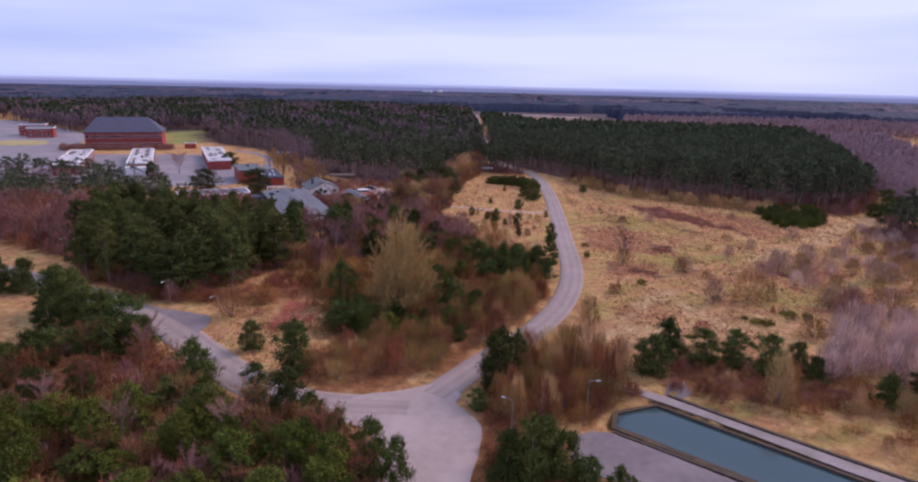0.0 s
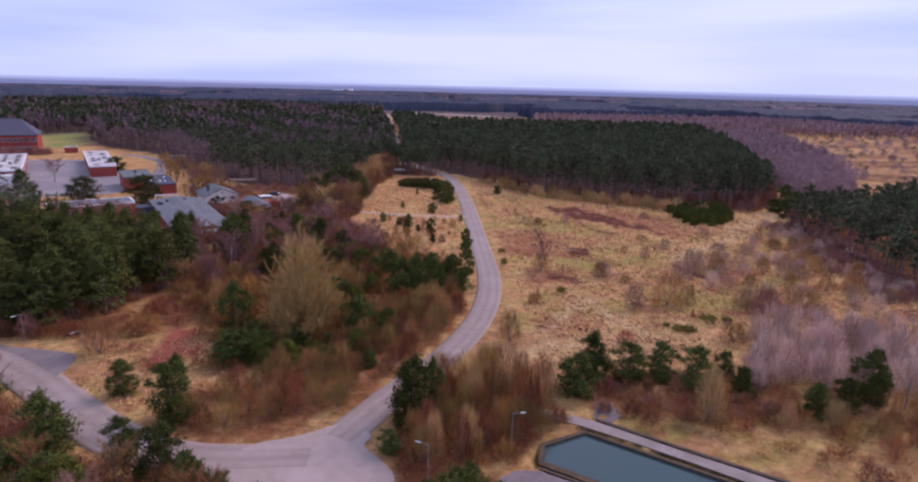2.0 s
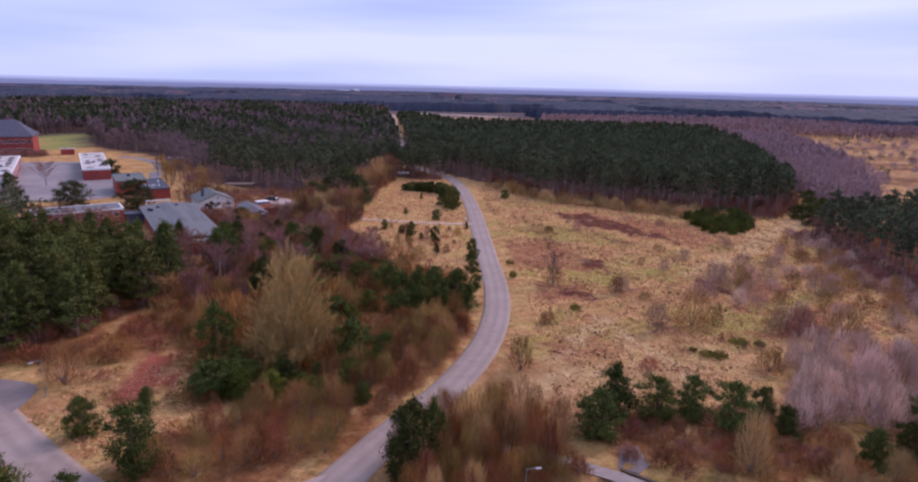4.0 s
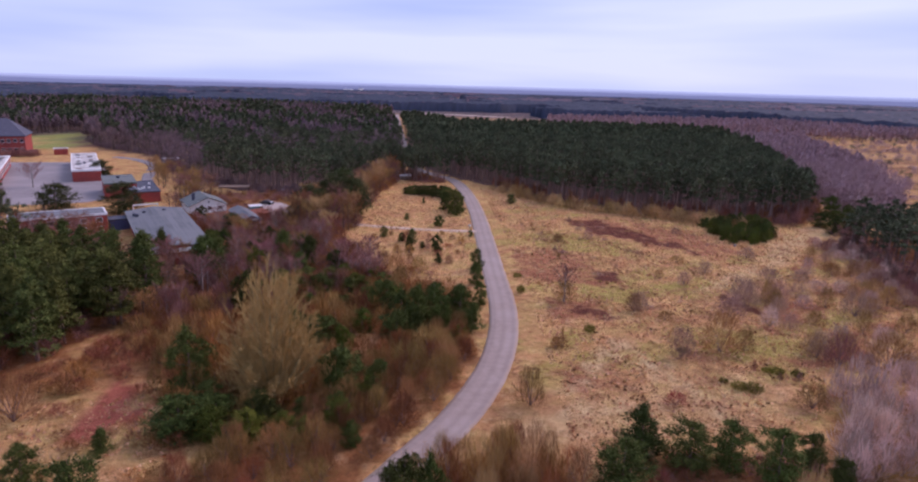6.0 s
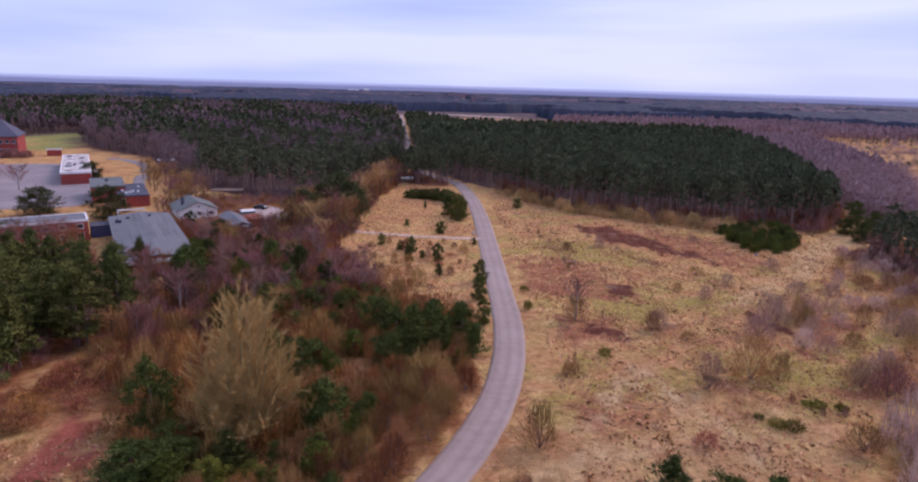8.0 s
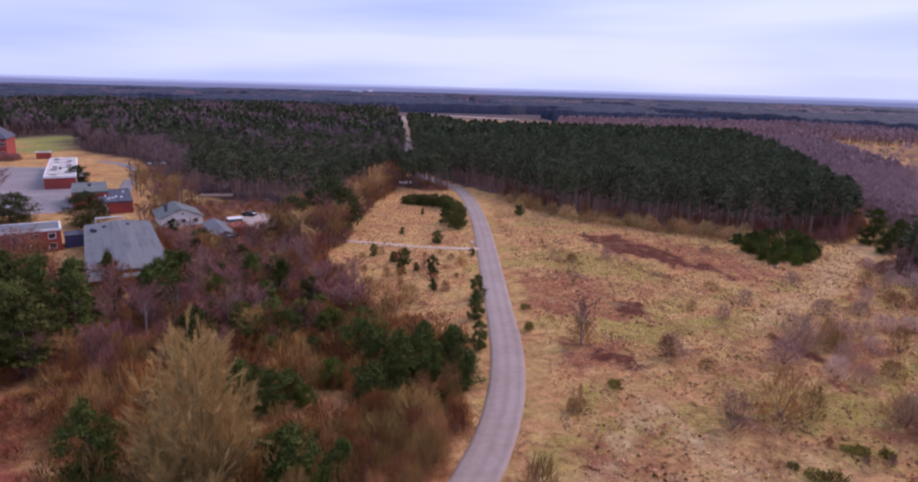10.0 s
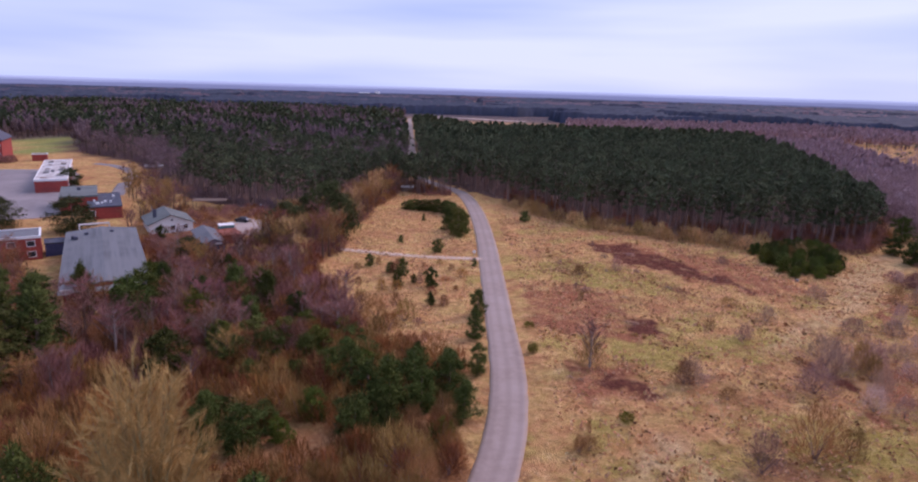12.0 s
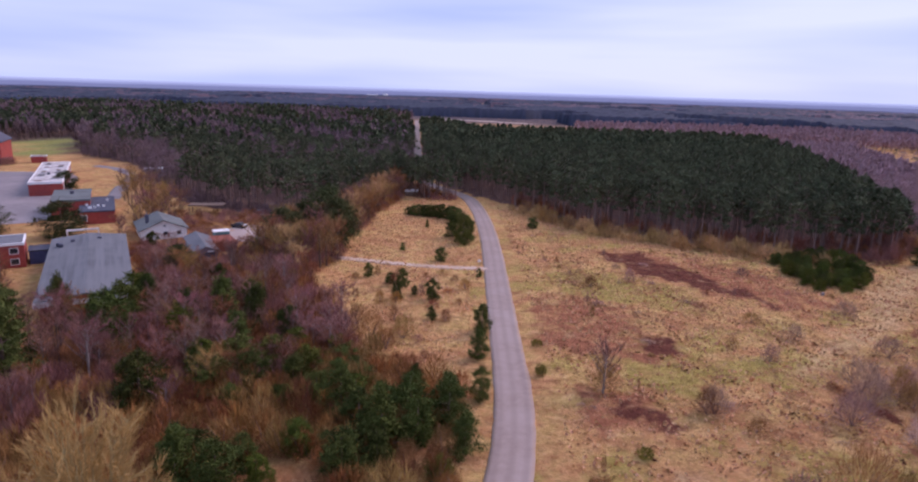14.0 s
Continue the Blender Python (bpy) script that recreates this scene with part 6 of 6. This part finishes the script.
joined_thicket("plantation_floor", slim_shrubs, [(40, 284), (56, 250), (82, 230), (106, 217), (124, 217), (136, 226), (130, 232), (106, 225), (84, 238), (60, 256), (46, 290)], 3.2, 116, ("purple", "brown", "red"), 2.0, 5.0, 3.0, 4.6, 4.0, 4.0, brown_bark, "leafless %s-brown undergrowth below the plantation")
joined_thicket("garden_scrub", slim_shrubs, [(-33, 200), (-20, 204), (-14, 222), (-22, 250), (-34, 248), (-30, 226), (-34, 214)], 3.0, 99, ("brown", "purple", "olive"), 1.4, 3.8, 3.0, 4.4, 4.0, 4.0, brown_bark, "leafless %s-brown shrubs behind the barn")
slab("pavement_yard", rounded([(-46, 232), (-37, 222), (-31, 222), (-33, 236), (-40, 245)]), 0.05, asphalt, "pale gravel yard with a parked car")
forest("roadside_pines", front_pines, scatter(GROVE, 3.3, 38), [bark, needles_hazed], 11.0, 14.0, 5.0, 6.4, 13.0, 5.2, 39, "tall dark pines where the road enters the wood", "forest")
P = scatter(PLANTATION, 4.3, 41, 0.4)
d = edge_distance(PLANTATION, P)
pine_mats = [bark, needles_hazed]
forest("pine_plantation_edge", front_pines, P[(d < 11) & (P[:, 1] < 420)], pine_mats, 12.0, 15.0, 5.0, 6.6, 13.0, 5.2, 42, "dense edge of a dark pine plantation with bare trunks", "forest")
forest("pine_plantation_back", far_pines, P[(P[:, 1] > 400) & (d >= 5)], pine_mats, 12.0, 15.5, 6.0, 8.0, 13.0, 6.5, 40, "back of the dense pine plantation", "forest")
forest("pine_plantation", inner_pines, P[~((d < 11) & (P[:, 1] < 420)) & ~((P[:, 1] > 400) & (d >= 5))], pine_mats, 12.0, 15.5, 5.2, 6.8, 13.0, 5.6, 43, "dense dark green pine plantation", "forest")
P = scatter(NORTH_WOOD, 5.2, 44)
d = edge_distance(NORTH_WOOD, P)
patches = swirl(P[:, 0], P[:, 1], 90, 1.0, 45)
is_pine = ((P[:, 0] > -75) | (d > 9)) & (patches + np.random.default_rng(46).normal(0, 0.35, len(P)) > -0.12) | ((P[:, 0] > -75) & (P[:, 1] < 330))
near = (d < 14) & (P[:, 1] < 430)
E = scatter(NORTH_WOOD, 3.3, 120)
E = E[(edge_distance(NORTH_WOOD, E) < 7) & (E[:, 1] < 440)]
forest("wood_edge_scrub", slim_shrubs, E, [brown_bark, birch_wood_twigs_hazed], 1.6, 3.8, 3.2, 5.0, 4.0, 4.0, 121, "leafless purple-brown undergrowth at the wood's edge", "forest")
forest("mixed_wood_edge", front_pines, P[is_pine & near], pine_mats, 11.0, 15.0, 5.0, 7.0, 13.0, 5.2, 47, "edge of a mixed wood with dark pines", "forest")
forest("mixed_wood_deep", far_pines, P[is_pine & ~near & (P[:, 1] > 410)], pine_mats, 10.5, 15.0, 6.0, 8.0, 13.0, 6.5, 76, "dark pines deep in a mixed wood", "forest")
forest("mixed_wood_pines", inner_pines, P[is_pine & ~near & (P[:, 1] <= 410)], pine_mats, 10.5, 15.0, 5.4, 7.4, 13.0, 5.6, 48, "dark pines in a mixed wood", "forest")
forest("mixed_wood_back", far_bare, P[~is_pine & (P[:, 1] > 420)], [brown_bark, birch_wood_twigs_hazed], 9.0, 13.5, 5.5, 8.0, 12.0, 6.4, 74, "leafless purple-brown trees deep in a mixed wood", "forest")
forest("mixed_wood_bare", near_bare, P[~is_pine & (P[:, 1] <= 420)], [brown_bark, birch_wood_twigs_hazed], 9.0, 13.5, 5.5, 8.0, 12.0, 6.0, 49, "leafless purple-brown trees in a mixed wood", "forest")
P = scatter(EAST_WOOD, 4.6, 50)
d = edge_distance(EAST_WOOD, P)
forest("east_pine_deep", inner_pines, P[d > 16], pine_mats, 9.5, 12.5, 5.2, 7.0, 13.0, 5.6, 122, "deep part of the pine wood east of the heath", "forest")
forest("east_pine_wood", front_pines, P[(d > 2.5) & (d <= 16)], pine_mats, 9.5, 12.5, 5.2, 7.0, 13.0, 5.2, 51, "dark pine wood east of the heath", "forest")
M = scatter(EAST_WOOD, 3.2, 79)
forest("east_wood_margin", near_bare, M[edge_distance(EAST_WOOD, M) <= 6], [brown_bark, twig_joined["purple"]], 3.0, 6.0, 4.5, 6.5, 12.0, 6.0, 52, "leafless trees along the pine wood", "forest")
P = scatter(PURPLE_WOOD, 3.6, 53)
forest("purple_birch_back", far_bare, P[P[:, 1] > 330], [shrub_bark, purple_birch_twigs_hazed], 7.0, 10.0, 5.6, 7.4, 12.0, 6.4, 75, "far end of a belt of leafless purple birches", "forest")
E = scatter(PURPLE_WOOD, 3.2, 57)
forest("purple_birch_floor", slim_shrubs, E[E[:, 1] <= 340], [shrub_bark, purple_birch_twigs_hazed], 2.5, 5.0, 3.6, 5.2, 4.0, 4.0, 59, "purple undergrowth in a belt of birches", "thicket")
forest("purple_birch_wood", near_bare, P[P[:, 1] <= 330], [shrub_bark, purple_birch_twigs_hazed], 7.0, 10.0, 4.6, 6.4, 12.0, 6.0, 54, "belt of leafless purple birches", "forest")
P = scatter(FAR_WEST, 4.6, 55)
pick = swirl(P[:, 0], P[:, 1], 30, 1.0, 56) + np.random.default_rng(56).normal(0, 0.4, len(P)) > -0.25
forest("west_wood_pines", inner_pines, P[pick], pine_mats, 6.0, 8.8, 5.5, 7.5, 13.0, 5.6, 57, "dark pines in scrubby woodland", "forest")
forest("west_wood_bare", near_bare, P[~pick], [brown_bark, birch_wood_twigs_hazed], 4.5, 7.5, 5.5, 7.5, 12.0, 6.0, 58, "leafless purple-brown trees in scrubby woodland", "forest")
# hedge in front of the long building
forest("bare_hedge", slim_shrubs, scatter([(-232, 350), (-222, 352), (-176, 366), (-172, 358), (-224, 341)], 2.3, 59), [shrub_bark, twig_joined["purple"]], 2.8, 4.0, 4.0, 5.5, 4.0, 4.0, 60, "leafless purple-brown hedge before the long building", "hedge")
P = scatter(HEATH, 17, 61)
forest("heath_pines", inner_pines, P[np.random.default_rng(3).random(len(P)) < 0.4], pine_mats, 3.0, 6.0, 4.0, 7.0, 13.0, 5.2, 62, "scattered small pines on the far heath", "forest")
forest("heath_scrub", slim_shrubs, scatter(HEATH, 17, 130), [shrub_bark, purple_birch_twigs_hazed], 1.5, 4.5, 4.0, 8.0, 4.0, 4.0, 131, "low leafless scrub over the far heath", "thicket")
# woods beyond
P = np.concatenate([scatter([(2, 640), (2, 880), (-160, 1000), (-520, 1000), (-800, 700), (-600, 480), (-420, 565), (-330, 645), (-150, 645)], 7.5, 63), scatter([(-600, 480), (-800, 700), (-900, 420), (-520, 330), (-360, 470)], 8, 64)])
pick = swirl(P[:, 0], P[:, 1], 160, 1.0, 65) + np.random.default_rng(66).normal(0, 0.4, len(P)) > -0.1
forest("far_wood_pines", far_pines, P[pick], pine_mats, 11.0, 16.0, 7.0, 10.0, 13.0, 6.5, 67, "far dark pine woods", "forest")
forest("far_wood_bare", far_bare, P[~pick], [brown_bark, birch_wood_twigs_hazed], 10.0, 14.0, 7.5, 10.0, 12.0, 6.4, 68, "far leafless purple woods", "forest")
forest("back_pines", far_pines, scatter([(10.5, 524), (150, 512), (250, 480), (290, 570), (60, 610), (30, 720), (10.5, 740)], 6.0, 77), pine_mats, 10.5, 14.5, 7.0, 9.0, 13.0, 6.5, 78, "dark pines beyond the plantation", "forest")
forest("purple_belt", far_bare, scatter(PURPLE_BELT, 7.5, 69), [shrub_bark, purple_birch_twigs_hazed], 8.0, 11.0, 7.5, 10.0, 12.0, 6.4, 70, "long belt of leafless purple trees", "forest")
slab("ground_sand", rounded([(34, 896), (80, 884), (146, 842), (158, 852), (84, 908), (36, 916)]), 0.06, sand_mat, "pale sandy clearing far beyond the pines")


def far_canopy():
    """The closed canopy of far woods out to the horizon, in patches of pine and bare trees with open fields between."""
    c_rng = np.random.default_rng(81)
    az, dist = np.meshgrid(np.linspace(-1.05, 1.05, 560), 860 * 2.7 ** np.linspace(0, 1, 110))
    X, Y = dist * np.sin(az), dist * np.cos(az)
    wood_here = swirl(X, Y, 620, 1.0, 82) + swirl(X, Y, 240, 0.7, 83) + 0.55
    kind = swirl(X, Y, 520, 1.0, 84) + swirl(X, Y, 170, 0.5, 85)
    kind = np.where(dist < 1250, np.minimum(kind, 0.0), kind)
    wood_here = np.where((dist < 1000) & (np.abs(X - 90) < 105) | (X < 0) & (dist < 990), -1, wood_here)
    Z = np.where(wood_here > 0, 10.5 + 2.0 * (kind < 0.25) + c_rng.normal(0, 0.7, X.shape) + swirl(X, Y, 60, 1.2, 86), -0.6)
    Z[0], Z[-1], Z[:, 0], Z[:, -1] = -0.6, -0.6, -0.6, -0.6
    ny, nx = X.shape
    idx = np.arange(nx * ny).reshape(ny, nx)
    quads = np.stack([idx[:-1, :-1], idx[:-1, 1:], idx[1:, 1:], idx[1:, :-1]], -1).reshape(-1, 4)
    high = (Z > 0).ravel()[quads]
    quads = quads[high.any(1)]
    bare_here = kind.ravel()[quads[:, 0]] + c_rng.normal(0, 0.15, len(quads)) > 0.3
    ob = new("horizon_woods", np_mesh("horizon_woods", np.stack([X, Y, Z], -1).reshape(-1, 3), quads, [hazed_canopy_mat, hazed_bare_canopy_mat], bare_here.astype(int), c_rng.random(nx * ny)))
    return tagged(ob, "distant woods painted in haze blue and mauve out to the horizon", "forest", kind="stuff")


# blue haze of distance is put into both canopy colours
hazed_canopy_mat = foliage("hazed_distant_canopy", (0.032, 0.038, 0.064), (0.044, 0.050, 0.078), 0.25, True)
hazed_bare_canopy_mat = foliage("hazed_distant_bare_canopy", (0.100, 0.068, 0.088), (0.118, 0.082, 0.104), 0.2, True)
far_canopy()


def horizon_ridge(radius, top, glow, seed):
    """A ring of low wooded ridges far behind everything else; its haze is painted as plain emission."""
    m, hn, hl, hp = nodes_of("haze_painted_ridge")
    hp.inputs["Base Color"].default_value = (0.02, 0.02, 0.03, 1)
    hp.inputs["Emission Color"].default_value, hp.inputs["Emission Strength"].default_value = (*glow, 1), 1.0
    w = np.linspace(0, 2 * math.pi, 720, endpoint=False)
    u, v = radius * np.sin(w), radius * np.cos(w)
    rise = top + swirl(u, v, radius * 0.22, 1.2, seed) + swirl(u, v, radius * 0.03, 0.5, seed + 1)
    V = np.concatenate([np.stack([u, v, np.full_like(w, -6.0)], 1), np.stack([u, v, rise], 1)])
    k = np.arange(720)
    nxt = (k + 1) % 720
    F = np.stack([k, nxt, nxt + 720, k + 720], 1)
    return tagged(new("backdrop_hills", np_mesh("backdrop_hills", V, F, [m])), "pale blue wooded hills on the horizon, haze painted as emission", "backdrop", kind="structure")


# each farther ring is paler and bluer: haze put into the emission colour
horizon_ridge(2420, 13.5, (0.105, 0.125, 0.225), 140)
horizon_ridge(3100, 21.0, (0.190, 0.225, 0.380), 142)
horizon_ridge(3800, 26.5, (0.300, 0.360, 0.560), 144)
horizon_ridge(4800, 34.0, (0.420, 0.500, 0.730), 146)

# far white works buildings
for x, y, w, h in ((-150, 2350, 34, 13), (-105, 2360, 14, 17), (-185, 2340, 20, 9)):
    works = flat_block(w, 40, h, white_paint, white_paint, 1, "factory", "white factory far off near the horizon", "factory")
    put(works, x, y, 0)


# dry tufts over the open ground
def tufts():
    g_rng = np.random.default_rng(91)
    areas = ([(18, 84), (44, 94), (62, 100), (100, 104), (112, 170), (124, 214), (104, 208), (54, 238), (34, 276), (30, 200), (24, 130)], [(-14, 184), (-2, 156), (12, 146), (17, 170), (21, 196), (24, 240), (20, 290), (2, 296), (-6, 250), (-8, 212)], [(-45, 92), (-32, 82), (-26, 90), (-22, 100), (-30, 108), (-44, 106)])
    V, F, T = [], [], []
    for n_a, (poly, count) in enumerate(zip(areas, (19000, 4500, 900))):
        Q = np.array(poly)
        while count > 0:
            x, y = g_rng.uniform(Q[:, 0].min(), Q[:, 0].max(), count * 2), g_rng.uniform(Q[:, 1].min(), Q[:, 1].max(), count * 2)
            ok = inside(poly, x, y) & ~np.any([inside(q, x, y) for q in BURNS_AND_SHADE], axis=0)
            x, y = x[ok][:count], y[ok][:count]
            count -= len(x)
            tint = np.clip(swirl(x, y, 12, 0.4, 92) + g_rng.normal(0.5, 0.2, len(x)), 0, 1)
            for q, r, tt in zip(x, y, tint):
                s = g_rng.uniform(0.12, 0.30)
                for _ in range(2):
                    w = g_rng.uniform(0, 3.14)
                    c, si = math.cos(w) * s, math.sin(w) * s
                    k = len(V)
                    V += [(q - c, r - si, -0.05), (q + c, r + si, -0.05), (q + g_rng.normal(0, 0.15), r + g_rng.normal(0, 0.15), s * g_rng.uniform(0.7, 1.5))]
                    F.append((k, k + 1, k + 2))
                    T += [tt] * 3
    return tagged(new("dry_grass_tufts", np_mesh("dry_grass_tufts", V, F, [grass_mat], None, T)), "tufts of pale dry grass over the heath", "grass", kind="stuff")


tufts()


def heather_tufts():
    """Low dark clumps of heather in loose drifts."""
    h_rng = np.random.default_rng(95)
    x, y = h_rng.uniform(18, 122, 20000), h_rng.uniform(86, 240, 20000)
    poly = [(20, 92), (44, 96), (62, 102), (100, 108), (112, 170), (120, 208), (104, 204), (54, 234), (34, 268), (30, 200), (25, 130)]
    drift = swirl(x, y, 9, 0.8, 96) + swirl(x, y, 30, 0.5, 97)
    ok = inside(poly, x, y) & (drift > 0.5 + h_rng.normal(0, 0.25, len(x)))
    V, F, T = [], [], []
    for q, r, s_ in zip(x[ok], y[ok], h_rng.uniform(0.08, 0.28, ok.sum())):
        tt = h_rng.random()
        for _ in range(3):
            w = h_rng.uniform(0, 3.14)
            c, si = math.cos(w) * s_, math.sin(w) * s_
            k = len(V)
            V += [(q - c, r - si, -0.05), (q + c, r + si, -0.05), (q + h_rng.normal(0, 0.12), r + h_rng.normal(0, 0.12), s_ * h_rng.uniform(0.6, 1.2))]
            F.append((k, k + 1, k + 2))
            T += [tt] * 3
    return tagged(new("heather_tufts", np_mesh("heather_tufts", V, F, [heather_mat], None, T)), "dark red-brown heather tufts over the heath", "heather", kind="stuff")


heather_mat = foliage("heather_twigs", (0.18, 0.085, 0.042), (0.36, 0.19, 0.09), 0.4, True)
heather_tufts()

# marker block by the young pines, post at the mouth of the drive
block = new("marker_block")
part("stone", box(-0.35, 0.35, -0.25, 0.25, -0.1, 0.5, bevel=0.05), concrete, block)
tagged(block, "small pale concrete block on the dry grass", "marker")
put(block, 89.6, 184.0, 12)
post = new("roadside_post")
part("post", box(-0.06, 0.06, -0.06, 0.06, -0.1, 1.3, bevel=0.01), steel, post)
part("sign", box(-0.35, 0.35, -0.09, -0.06, 0.75, 1.25, bevel=0.01), white_paint, post, "small pale board")
tagged(post, "low post with a pale board beside the road", "post")
put(post, 21.0, 203.6, 5)

for root in templates:
    for o in list(root.children_recursive):
        bpy.data.objects.remove(o)
    bpy.data.objects.remove(root)
